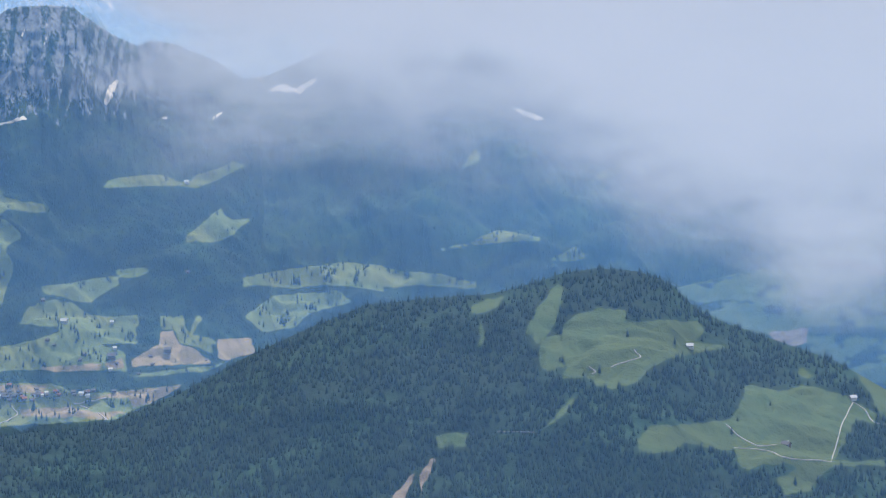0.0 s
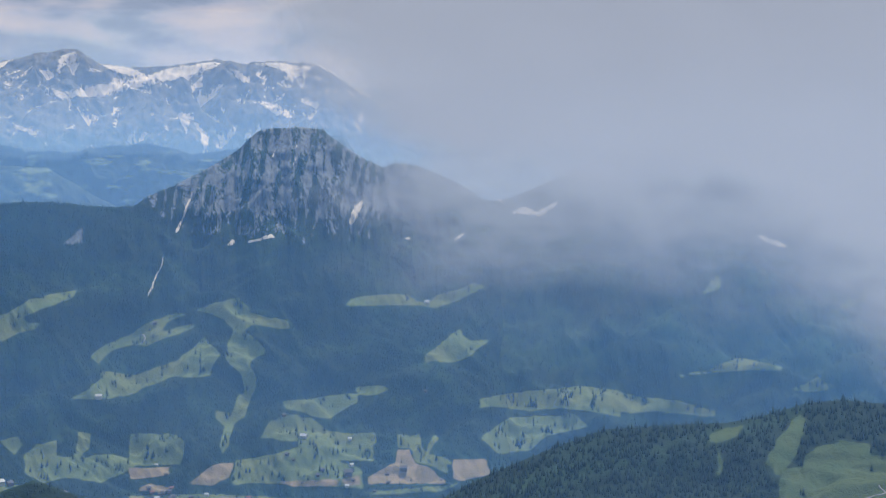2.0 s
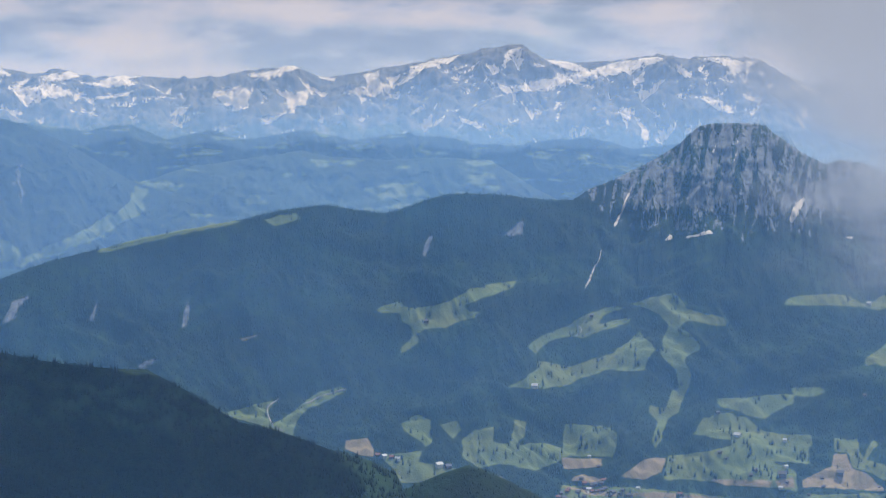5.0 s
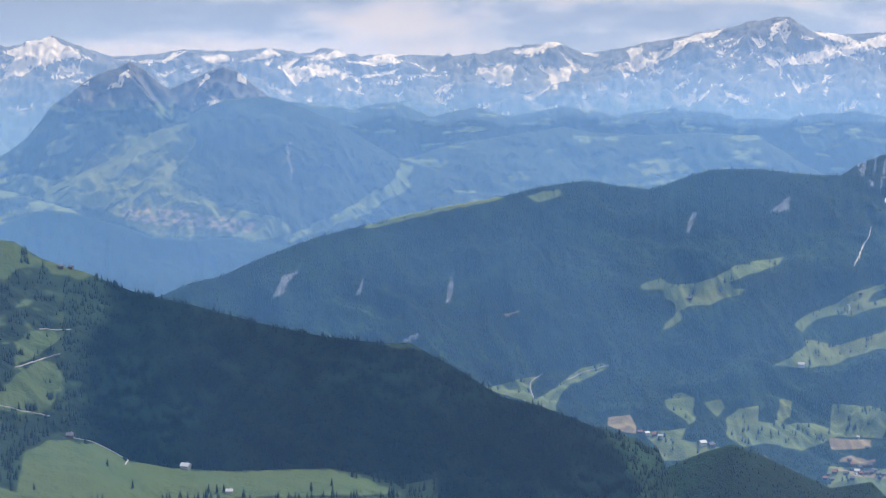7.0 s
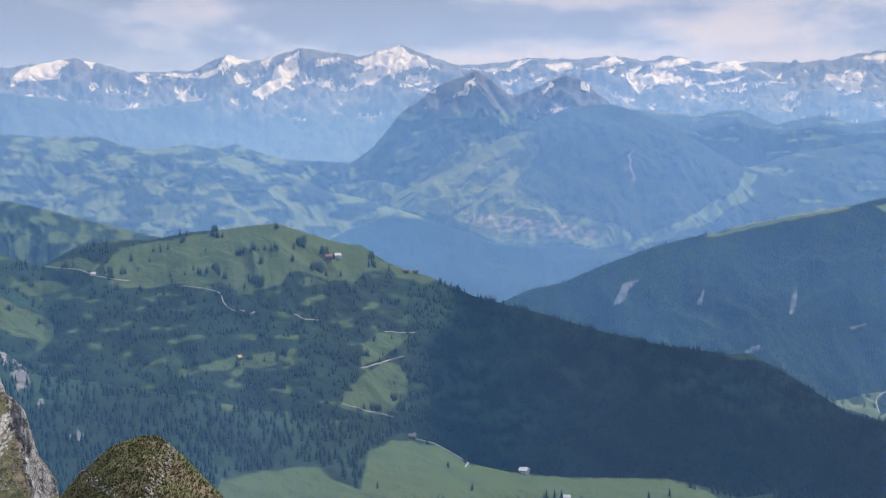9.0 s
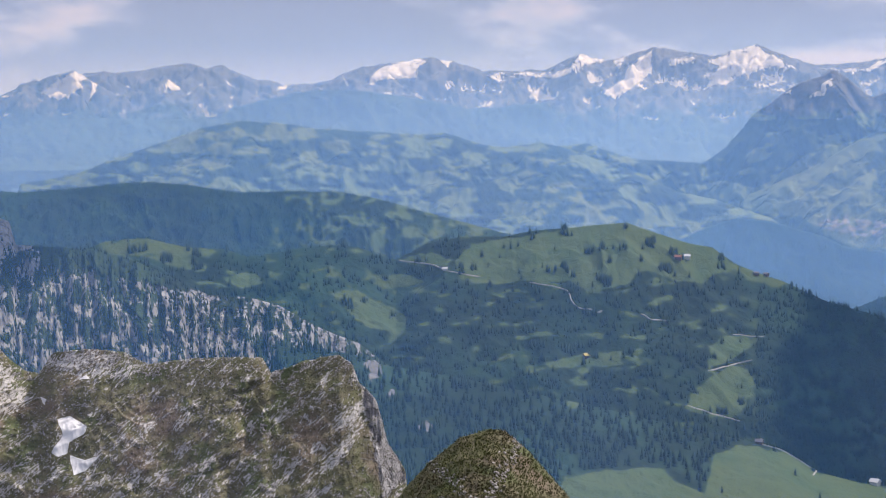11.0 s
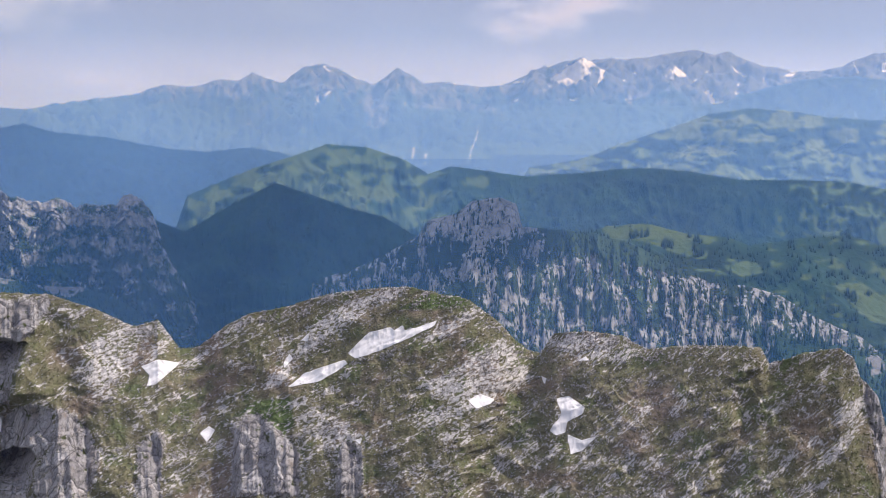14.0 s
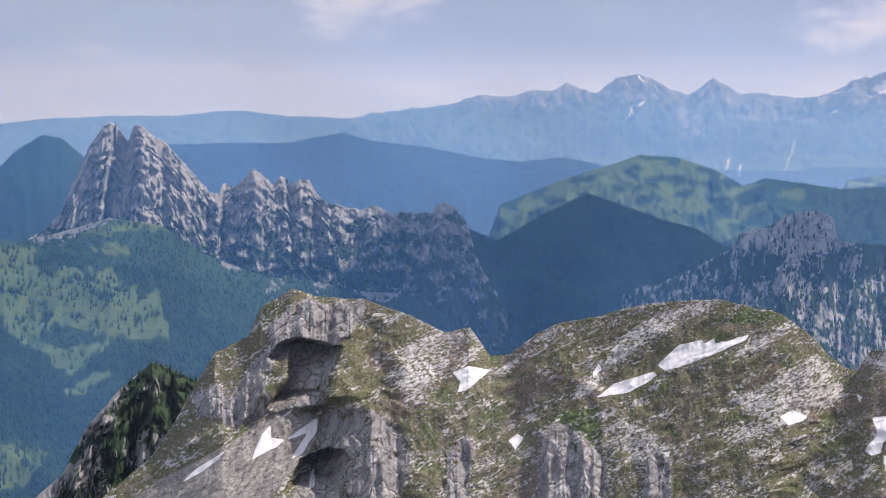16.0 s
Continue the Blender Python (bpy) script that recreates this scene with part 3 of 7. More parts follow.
field("rocky_mountain", "hay", (12.02, -12.87), (10.74, -12.72), (8.54, -12.55), (8.72, -12.68), (9.46, -13.07), (10.20, -13.25), (10.29, -12.93), (11.20, -12.90))
field("cloud_hidden_mountain", "hay", (12.02, -12.87), (10.74, -12.72), (8.54, -12.55), (8.72, -12.68), (9.46, -13.07), (10.20, -13.25), (10.29, -12.93), (11.20, -12.90))
field("rocky_mountain", "hay", (16.15, -12.70), (14.91, -12.80), (14.47, -12.96), (15.98, -13.01))
field("rocky_mountain", "hay", (7.38, -11.13), (6.31, -11.14), (6.13, -11.60), (7.05, -11.86), (7.42, -11.76))
field("cloud_hidden_mountain", "hay", (7.38, -11.13), (6.31, -11.14), (6.13, -11.60), (7.05, -11.86), (7.42, -11.76))
field("rocky_mountain", "rock", (35.91, -7.00), (35.54, -6.28), (35.08, -6.11), (35.55, -6.83))
field("rocky_mountain", "rock", (30.23, -7.24), (30.10, -6.32), (29.99, -6.14), (30.05, -7.05))
field("rocky_mountain", "rock", (33.13, -6.95), (32.95, -6.31), (32.87, -6.35), (33.02, -6.95))
field("rocky_mountain", "hay", (28.51, -7.56), (27.81, -7.40), (28.21, -7.64))
field("rocky_mountain", "rock", (22.58, -4.93), (22.23, -4.11), (22.14, -4.29), (22.40, -4.93))
field("rocky_mountain", "rock", (19.92, -4.18), (19.22, -3.64), (19.30, -4.18))
field("rocky_mountain", "rock", (31.62, -8.32), (31.16, -8.18), (31.01, -8.22), (31.53, -8.50))
field("rocky_mountain", "snow", (10.85, -3.71), (10.66, -2.97), (10.37, -2.78), (10.19, -2.86), (10.44, -3.27), (10.65, -3.66))
field("rocky_mountain", "snow", (14.77, -4.30), (14.55, -4.01), (14.33, -4.12), (14.55, -4.32))
field("rocky_mountain", "snow", (14.13, -4.12), (13.27, -3.86), (13.05, -4.04), (14.00, -4.21))
field("rocky_mountain", "snow", (9.22, -4.04), (8.83, -3.95), (8.73, -4.13))
field("rocky_mountain", "snow", (7.84, -4.17), (7.30, -3.98), (6.86, -3.65), (6.82, -3.72), (7.21, -4.13))
field("rocky_mountain", "snow", (15.06, -4.67), (14.86, -4.67), (14.95, -4.87))
field("rocky_mountain", "snow", (17.29, -5.95), (17.02, -5.19), (16.71, -4.55), (16.61, -4.58), (16.91, -5.28), (17.18, -5.95))
field("rocky_mountain", "snow", (16.38, -3.87), (15.83, -2.54), (15.72, -2.54), (16.25, -3.91))
field("rocky_mountain", "snow", (13.29, -1.44), (13.18, -1.13), (13.11, -1.16), (13.18, -1.53))
field("rocky_mountain", "snow", (12.59, -1.71), (12.47, -0.89), (12.40, -0.94), (12.49, -1.74))
field("rocky_mountain", "snow", (10.41, -2.24), (10.11, -2.15), (10.05, -2.24), (10.38, -2.33))
field("cloud_hidden_mountain", "snow", (6.47, -2.30), (6.17, -2.48), (5.72, -3.01), (5.54, -3.19), (5.10, -3.00), (4.66, -3.17), (4.05, -2.81), (4.10, -2.99), (4.57, -3.35), (4.83, -3.27), (5.45, -3.27), (6.11, -2.74))
field("cloud_hidden_mountain", "snow", (-2.23, -3.81), (-2.86, -3.99), (-3.32, -4.17), (-3.23, -4.28), (-2.59, -4.10))
field("cloud_hidden_mountain", "snow", (-7.02, -3.63), (-7.35, -3.68), (-7.31, -3.77))
field("cloud_hidden_mountain", "snow", (-7.92, -3.98), (-8.27, -3.59), (-8.33, -3.66), (-8.07, -4.04))
field("cloud_hidden_mountain", "snow", (-3.95, -2.10), (-4.49, -2.04), (-4.40, -2.55), (-4.04, -2.46))
field("cloud_hidden_mountain", "meadow", (0.26, -8.35), (-0.85, -8.17), (-1.77, -7.74), (-3.24, -7.99), (-3.15, -8.14), (-2.14, -8.14), (-1.03, -8.27), (0.07, -8.44))
field("cloud_hidden_mountain", "meadow", (-3.43, -8.76), (-4.25, -8.28), (-4.90, -8.62), (-4.16, -8.79))
field("cloud_hidden_mountain", "meadow", (-0.27, -5.95), (-0.67, -5.62), (-1.08, -5.11), (-1.26, -5.29), (-1.13, -5.59), (-0.53, -5.80))
field("cloud_hidden_mountain", "meadow", (-4.70, -6.26), (-5.42, -5.62), (-6.14, -5.25), (-5.96, -5.71), (-5.06, -6.17))
field("cloud_hidden_mountain", "meadow", (-11.71, -6.54), (-12.58, -6.43), (-12.76, -6.70), (-11.89, -6.81))
field("pasture_hill", "meadow", (-8.47, -9.93), (-8.91, -9.38), (-10.16, -8.99), (-11.23, -8.88), (-12.12, -9.12), (-11.61, -9.67), (-10.89, -9.33), (-10.00, -9.71), (-9.64, -9.99), (-8.74, -9.92))
field("pasture_hill", "meadow", (-9.48, -10.63), (-9.91, -9.90), (-10.01, -10.43), (-11.00, -10.41), (-11.25, -9.68), (-11.44, -10.30), (-12.51, -10.36), (-12.16, -10.64), (-10.92, -10.94), (-10.03, -11.01), (-9.48, -10.81))
field("pasture_hill", "hay", (-12.11, -8.62), (-13.17, -8.56), (-14.19, -8.88), (-14.19, -9.06), (-13.00, -8.85), (-12.12, -8.76))
field("pasture_hill", "meadow", (-12.80, -8.03), (-14.70, -7.66), (-14.73, -8.37), (-12.99, -8.51))
field("pasture_hill", "meadow", (-12.66, -9.46), (-13.36, -9.26), (-13.90, -9.60), (-14.77, -9.57), (-14.79, -10.27), (-13.56, -10.05), (-13.03, -9.98))
field("pasture_hill", "hay", (-10.56, -10.96), (-11.81, -10.74), (-11.82, -11.18), (-11.29, -11.38), (-10.75, -11.22))
field("pasture_hill", "meadow", (-13.09, -11.93), (-14.84, -11.94), (-14.86, -12.56), (-13.45, -12.24))
field("forested_hill", "meadow", (-3.90, -10.81), (-4.36, -10.44), (-5.09, -10.25), (-5.92, -10.33), (-6.05, -10.73), (-7.30, -10.58), (-8.39, -10.65), (-8.54, -11.01), (-8.13, -11.29), (-8.40, -11.28), (-9.31, -11.39), (-9.31, -11.49), (-8.41, -11.64), (-7.50, -11.84), (-6.77, -12.13), (-6.40, -12.68), (-5.67, -12.84), (-4.93, -12.79), (-4.74, -12.49), (-3.91, -12.53), (-4.00, -11.99), (-3.90, -11.26))
field("forested_hill", "meadow", (-3.07, -12.00), (-3.25, -11.27), (-3.81, -11.08), (-3.99, -11.72), (-3.90, -12.17), (-3.44, -12.36))
field("forested_hill", "meadow", (-2.70, -11.09), (-3.06, -10.36), (-3.71, -9.45), (-3.98, -9.63), (-3.80, -10.36), (-3.53, -11.08), (-3.07, -11.45))
field("forested_hill", "meadow", (-9.71, -13.31), (-9.88, -12.59), (-10.78, -12.74), (-11.32, -12.72), (-11.68, -12.52), (-12.75, -12.75), (-13.29, -12.90), (-14.01, -13.39), (-13.93, -13.66), (-13.40, -13.60), (-12.98, -14.41), (-12.73, -14.87), (-14.38, -14.78), (-14.38, -14.95), (-12.82, -15.04), (-12.11, -15.51), (-11.04, -15.78), (-10.85, -15.57), (-11.57, -15.19), (-11.20, -15.03), (-9.75, -15.27), (-9.56, -14.74), (-7.90, -14.53), (-7.54, -14.81), (-6.43, -14.92), (-6.42, -14.39), (-6.79, -14.02), (-8.08, -13.90), (-8.99, -13.78), (-9.35, -13.68))
field("forested_hill", "meadow", (-11.49, -12.18), (-11.66, -11.99), (-12.03, -12.24), (-11.85, -12.43))
field("forested_hill", "meadow", (0.33, -14.35), (-0.79, -14.26), (-0.74, -14.72), (0.20, -14.80))
field("forested_hill", "meadow", (-1.12, -11.55), (-1.21, -10.73), (-1.40, -11.00), (-1.30, -11.55))
field("forested_hill", "meadow", (-3.45, -14.07), (-4.00, -13.35), (-4.37, -13.07), (-4.28, -13.34), (-3.73, -13.98))
field("forested_hill", "meadow", (-11.04, -15.78), (-12.29, -15.51), (-12.12, -15.87), (-11.22, -16.00))
field("forested_hill", "meadow", (-13.08, -11.76), (-14.86, -12.38), (-14.90, -13.52), (-14.19, -13.47), (-13.82, -12.79))
field("forested_hill", "hay", (1.81, -16.49), (1.34, -15.87), (0.96, -15.52), (1.09, -16.05), (1.40, -16.59))
field("forested_hill", "hay", (0.83, -15.61), (0.39, -15.11), (0.26, -15.11), (0.45, -15.57), (0.72, -15.93), (0.83, -16.32))
field("forested_hill", "meadow", (-0.84, -10.27), (-1.40, -10.00), (-1.95, -9.91), (-1.77, -10.27), (-1.03, -10.54))
field("alp_ridge", "meadow", (52.21, -5.49), (51.76, -4.96), (50.87, -4.80), (49.61, -4.64), (48.35, -4.36), (47.62, -4.24), (46.90, -4.18), (46.18, -4.39), (44.72, -4.83), (43.99, -5.00), (43.09, -5.61), (42.54, -5.80), (41.44, -6.17), (41.99, -6.24), (42.91, -6.01), (43.09, -5.74), (43.82, -5.82), (44.19, -6.18), (44.74, -6.14), (45.47, -5.98), (46.01, -5.79), (46.38, -5.88), (46.56, -6.15), (47.30, -6.41), (47.84, -6.49), (48.56, -6.11), (49.46, -6.24), (50.00, -6.08), (50.90, -6.24), (51.61, -6.22), (52.14, -6.03))
field("alp_ridge", "meadow", (55.11, -5.94), (53.89, -5.89), (53.20, -6.18), (54.43, -6.41))
field("alp_ridge", "meadow", (55.48, -6.46), (54.79, -6.75), (54.10, -7.04), (53.76, -7.41), (54.03, -7.84), (54.99, -7.63), (55.50, -7.35))
field("alp_ridge", "meadow", (49.29, -8.77), (48.42, -8.56), (47.69, -8.45), (46.83, -8.36), (46.79, -8.83), (48.06, -8.87), (49.15, -8.99))
field("alp_ridge", "meadow", (43.66, -7.83), (42.74, -7.84), (42.56, -8.02), (43.11, -8.47), (44.04, -8.91), (44.03, -8.37))
field("alp_ridge", "meadow", (44.79, -10.17), (44.41, -9.45), (43.30, -8.74), (42.66, -8.93), (42.57, -9.65), (42.94, -10.10), (43.32, -10.46), (44.05, -10.36))
field("alp_ridge", "meadow", (54.06, -5.44), (53.00, -5.20), (52.30, -5.49), (52.48, -5.66), (53.71, -5.59))
field("alp_ridge", "meadow", (63.67, -5.00), (62.76, -4.69), (61.66, -4.72), (60.74, -4.99), (59.83, -5.11), (60.19, -5.35), (61.29, -5.27), (62.02, -5.18), (63.12, -5.28))
field("alp_ridge", "meadow", (56.33, -6.50), (55.42, -6.39), (54.69, -6.83), (53.77, -7.36), (53.76, -7.72), (54.67, -7.74), (55.59, -7.21))
field("alp_ridge", "meadow", (54.88, -6.11), (53.80, -5.91), (53.61, -6.18), (54.69, -6.38))
field("alp_ridge", "meadow", (59.82, -5.99), (58.72, -5.80), (58.35, -6.16), (59.08, -6.35))
field("alp_ridge", "meadow", (62.21, -5.27), (61.29, -5.18), (60.19, -5.54), (60.37, -5.81), (61.29, -5.63))
field("alp_ridge", "meadow", (32.51, -8.47), (31.41, -8.45), (30.68, -8.71), (31.78, -8.65))
field("alp_ridge", "hay", (39.66, -6.75), (38.24, -6.33), (38.14, -6.48), (38.78, -6.77))
field("wooded_spur", "meadow", (48.67, -12.41), (47.75, -12.26), (47.02, -12.13), (45.55, -12.04), (45.00, -12.50), (44.08, -12.88), (43.88, -11.63), (42.95, -11.24), (41.66, -11.43), (40.55, -12.02), (39.26, -12.30), (37.41, -12.47), (34.11, -12.46), (32.83, -12.79), (31.56, -13.32), (48.87, -13.29))
field("wooded_spur", "rock", (55.19, -8.77), (54.75, -8.61), (54.59, -9.15), (54.95, -9.31))
field("wooded_spur", "rock", (53.53, -10.88), (53.28, -10.70), (52.92, -10.78), (53.04, -10.96))
field("wooded_spur", "rock", (54.52, -9.77), (54.34, -9.61), (54.21, -9.74), (54.32, -9.91))
field("wooded_spur", "meadow", (48.81, -9.99), (48.08, -9.95), (47.72, -10.11), (48.45, -10.23))
field("pasture_slope", "meadow", (93.95, -4.76), (92.92, -4.95), (91.88, -5.15), (91.89, -5.68), (91.38, -6.05), (91.02, -5.70), (90.32, -5.89), (89.43, -5.72), (89.26, -6.26), (88.02, -6.64), (87.85, -7.37), (87.68, -8.09), (88.75, -8.07), (89.99, -7.86), (91.22, -7.48), (91.93, -7.99), (91.06, -8.37), (89.46, -8.05), (90.18, -8.75), (90.72, -9.09), (91.25, -8.90), (91.42, -8.54), (92.46, -7.98), (92.96, -7.25), (94.00, -7.22))
field("pasture_slope", "meadow", (91.09, -9.79), (90.73, -9.45), (89.84, -9.12), (89.48, -8.95), (89.57, -9.21), (90.38, -9.64))
field("pasture_slope", "meadow", (93.56, -11.28), (92.34, -11.16), (91.64, -11.36), (91.74, -11.88), (92.37, -12.56), (93.59, -12.77))
field("pasture_slope", "meadow", (90.31, -5.17), (89.42, -4.97), (88.72, -5.19), (89.43, -5.45))
field("pasture_slope", "meadow", (90.30, -4.73), (88.88, -4.26), (87.10, -4.27), (87.64, -4.66), (88.53, -4.51), (89.78, -4.82))
field("pasture_slope", "rock", (85.99, -5.31), (85.58, -5.19), (85.16, -5.34), (85.31, -5.68), (85.64, -5.91), (85.89, -5.76))
field("pasture_slope", "rock", (84.58, -5.05), (84.18, -4.94), (84.40, -5.41), (84.58, -5.77), (84.86, -5.95), (84.73, -5.50))
field("pasture_slope", "rock", (83.67, -5.51), (83.22, -5.24), (83.49, -5.87), (84.04, -6.32), (84.41, -6.68), (84.59, -6.59), (84.04, -6.05))
field("pasture_slope", "rock", (81.76, -6.70), (81.30, -6.33), (80.97, -5.88), (80.57, -5.82), (80.27, -6.33), (80.38, -6.92), (81.12, -6.88))
field("pasture_slope", "rock", (82.95, -6.33), (82.40, -6.11), (82.22, -6.24), (82.77, -6.55))
field("pasture_slope", "rock", (89.41, -4.20), (89.77, -4.46), (91.18, -4.89), (91.88, -4.88), (90.82, -4.36))
field("wooded_mountain", "meadow", (43.79, -3.27), (42.52, -3.10), (41.05, -2.01), (39.22, -1.48), (38.50, -1.39), (38.13, -2.03), (38.68, -2.57), (39.23, -3.12), (38.32, -3.48), (37.41, -4.03), (35.59, -4.40), (35.23, -4.94), (36.32, -5.12), (37.41, -4.94), (38.32, -4.94), (39.60, -4.94), (40.33, -4.57), (41.06, -4.11), (42.89, -3.82))
field("wooded_mountain", "hay", (40.88, -4.17), (40.15, -3.99), (39.23, -3.94), (38.32, -4.12), (37.41, -4.40), (36.32, -4.49), (36.50, -4.85), (37.41, -4.85), (38.50, -4.61), (39.97, -4.57))
field("wooded_mountain", "meadow", (35.59, -5.12), (33.79, -4.30), (32.01, -3.30), (31.66, -2.58), (31.39, -2.76), (31.47, -3.48), (32.71, -4.21), (34.14, -4.84), (35.23, -5.16))
field("wooded_mountain", "rock", (35.38, -2.04), (35.27, -2.00), (35.22, -3.31), (35.31, -3.31))
field("pyramid_mountain", "snow", (41.06, -0.33), (40.60, 0.17), (40.24, 0.57), (40.33, 0.17), (40.60, -0.19))
field("pyramid_mountain", "snow", (38.17, -0.16), (37.90, 0.20), (37.45, 0.38), (37.72, 0.16), (37.99, -0.11))
field("pyramid_mountain", "snow", (37.00, -0.02), (36.83, 0.34), (36.52, -0.11))
field("pyramid_mountain", "snow", (38.25, -0.74), (37.63, -0.56), (37.00, -0.60), (37.62, -0.74))
field("pyramid_mountain", "snow", (41.78, -0.09), (41.51, 0.08), (41.60, -0.15))
field("pyramid_mountain", "snow", (42.05, -0.58), (41.82, -0.44), (41.96, -0.62))
field("pyramid_mountain", "snow", (38.34, -0.56), (38.20, -0.83), (38.31, -0.85))
field("pyramid_mountain", "rock", (39.25, -0.46), (38.71, -0.02), (37.36, 0.47), (36.38, -0.11), (36.11, -0.47), (37.62, -0.92), (38.34, -0.95))
field("pyramid_mountain", "meadow", (45.43, -3.25), (43.79, -2.90), (42.52, -3.10), (41.05, -2.01), (39.22, -1.48), (38.50, -1.39), (38.13, -2.03), (38.68, -2.57), (39.23, -3.12), (41.06, -3.65), (42.89, -4.01), (44.71, -3.62))
field("wooded_ridge", "meadow", (34.43, -4.84), (32.05, -3.03), (31.13, -2.49), (30.22, -2.64), (31.87, -3.76), (32.79, -4.31))
field("wooded_ridge", "meadow", (24.59, -2.68), (22.79, -2.53), (22.25, -2.85), (23.68, -3.04))
field("near_ridge", "snow", (73.85, -9.98), (73.27, -9.53), (71.99, -9.12), (71.88, -9.24), (72.34, -9.55), (72.87, -9.83))
field("near_ridge", "snow", (71.87, -8.92), (71.52, -8.53), (71.17, -8.24), (70.47, -8.08), (70.36, -8.17), (70.07, -8.00), (70.01, -8.17), (69.54, -8.06), (68.93, -7.83), (69.05, -8.03), (70.01, -8.49), (70.95, -8.88), (71.30, -8.99), (71.64, -9.08))
field("near_ridge", "snow", (65.29, -11.37), (64.88, -10.84), (65.06, -10.32), (64.64, -10.26), (64.11, -10.61), (64.23, -10.84), (64.70, -11.08), (64.76, -11.42), (65.05, -11.51))
field("near_ridge", "snow", (64.70, -11.48), (64.22, -11.66), (63.72, -11.51), (64.22, -12.00), (64.58, -12.12))
field("near_ridge", "snow", (67.96, -10.42), (67.55, -10.22), (67.07, -10.37), (67.19, -10.52), (67.67, -10.72))
field("near_ridge", "snow", (85.10, -11.98), (84.75, -11.18), (84.45, -10.90), (84.45, -11.30), (83.98, -11.37), (84.28, -11.60))
field("near_ridge", "snow", (83.98, -11.37), (83.33, -10.91), (82.91, -10.65), (82.95, -11.09), (83.45, -11.84), (83.81, -11.98), (83.51, -11.53), (83.27, -11.18))
field("near_ridge", "snow", (87.34, -12.65), (86.87, -12.23), (85.90, -11.68), (86.16, -11.96), (86.81, -12.41))
field("near_ridge", "snow", (84.15, -10.66), (83.70, -10.34), (83.80, -10.53))
field("near_ridge", "snow", (83.22, -12.94), (83.19, -12.48), (83.04, -12.25), (83.00, -12.82))
field("near_ridge", "rock", (69.54, -8.49), (67.72, -7.40), (67.64, -7.54), (68.60, -8.33), (69.31, -8.61))
field("near_ridge", "rock", (69.55, -9.94), (68.14, -9.26), (67.07, -8.51), (66.25, -8.86), (65.95, -9.62), (66.96, -10.20), (67.67, -10.78), (68.61, -11.11), (70.02, -11.21), (69.55, -10.81), (68.26, -10.60), (69.31, -10.12))
field("near_ridge", "rock", (73.63, -11.24), (73.16, -10.68), (72.24, -10.93), (71.43, -11.53), (71.55, -12.33), (72.37, -12.08), (73.06, -11.60))
field("near_ridge", "rock", (56.74, -12.35), (55.82, -11.11), (55.03, -9.93), (54.68, -10.04), (55.36, -10.98), (56.04, -12.04))
field("near_ridge", "rock", (77.35, -9.41), (76.22, -8.65), (75.30, -7.76), (75.02, -7.77), (75.76, -8.50), (76.67, -8.98), (77.35, -9.53))
field("near_ridge", "rock", (55.40, -8.78), (55.03, -9.70), (54.56, -10.38), (54.42, -11.18), (54.60, -11.07), (55.03, -9.99), (55.63, -9.02))
field("near_ridge", "rockless", (56.33, -12.51), (55.58, -11.45), (54.73, -10.21), (54.48, -11.18), (54.23, -11.97), (54.32, -13.35), (55.55, -13.39))
field("near_ridge", "rockless", (72.34, -8.97), (71.64, -8.18), (69.89, -7.15), (68.13, -7.16), (67.90, -7.34), (69.42, -7.85), (70.94, -8.30), (71.99, -8.98))
field("near_ridge", "cliff", (75.52, -11.41), (75.06, -10.91), (74.55, -11.04), (74.10, -11.68), (73.47, -12.05), (73.48, -13.41), (75.72, -13.32))
field("near_ridge", "cliff", (72.19, -12.08), (72.01, -11.74), (71.43, -11.87), (71.39, -13.47), (72.26, -13.45))
field("near_ridge", "cliff", (75.62, -11.19), (74.91, -10.78), (74.32, -11.17), (73.60, -11.85), (73.52, -13.34), (75.66, -13.39))
field("near_ridge", "cliff", (78.65, -11.80), (78.11, -11.28), (77.76, -11.45), (77.93, -12.49), (77.98, -13.41), (78.70, -13.42))
field("near_ridge", "cliff", (84.55, -7.76), (83.90, -7.24), (83.20, -6.84), (82.55, -7.07), (81.43, -6.96), (81.37, -7.25), (81.90, -8.07), (82.55, -8.48), (83.08, -8.18), (83.67, -8.12), (84.32, -8.81))
field("near_ridge", "recess", (84.40, -8.73), (84.14, -8.35), (83.44, -8.20), (82.55, -8.44), (82.20, -8.48), (82.56, -9.35), (82.74, -10.28), (84.27, -10.47), (84.45, -10.38), (83.91, -9.46), (83.79, -8.58), (84.20, -8.81))
field("near_ridge", "cliff", (85.68, -9.90), (85.08, -8.92), (84.55, -8.46), (84.38, -8.99), (84.56, -9.80), (84.45, -10.49), (85.10, -10.72), (85.68, -10.94), (86.15, -10.58))
field("near_ridge", "cliff", (82.97, -11.09), (82.68, -10.51), (81.91, -10.29), (81.37, -10.52), (81.31, -11.45), (81.91, -12.14), (82.98, -12.30))
field("near_ridge", "recess", (83.93, -13.38), (83.45, -12.47), (82.86, -12.25), (82.09, -12.03), (81.91, -12.32), (82.27, -13.41))
field("near_ridge", "cliff", (81.91, -12.49), (81.31, -11.45), (81.20, -10.52), (80.72, -10.64), (80.25, -11.11), (79.89, -12.15), (80.36, -13.42), (82.15, -13.41))
field("near_ridge", "cliff", (86.96, -9.87), (86.14, -9.54), (85.68, -10.01), (86.15, -10.58), (86.79, -10.57))
field("near_ridge", "hay", (89.09, -13.25), (88.04, -12.54), (86.63, -11.89), (85.69, -11.40), (84.51, -10.61), (83.80, -10.34), (82.85, -10.63), (82.98, -11.32), (83.57, -12.24), (84.28, -12.92), (84.76, -13.48))
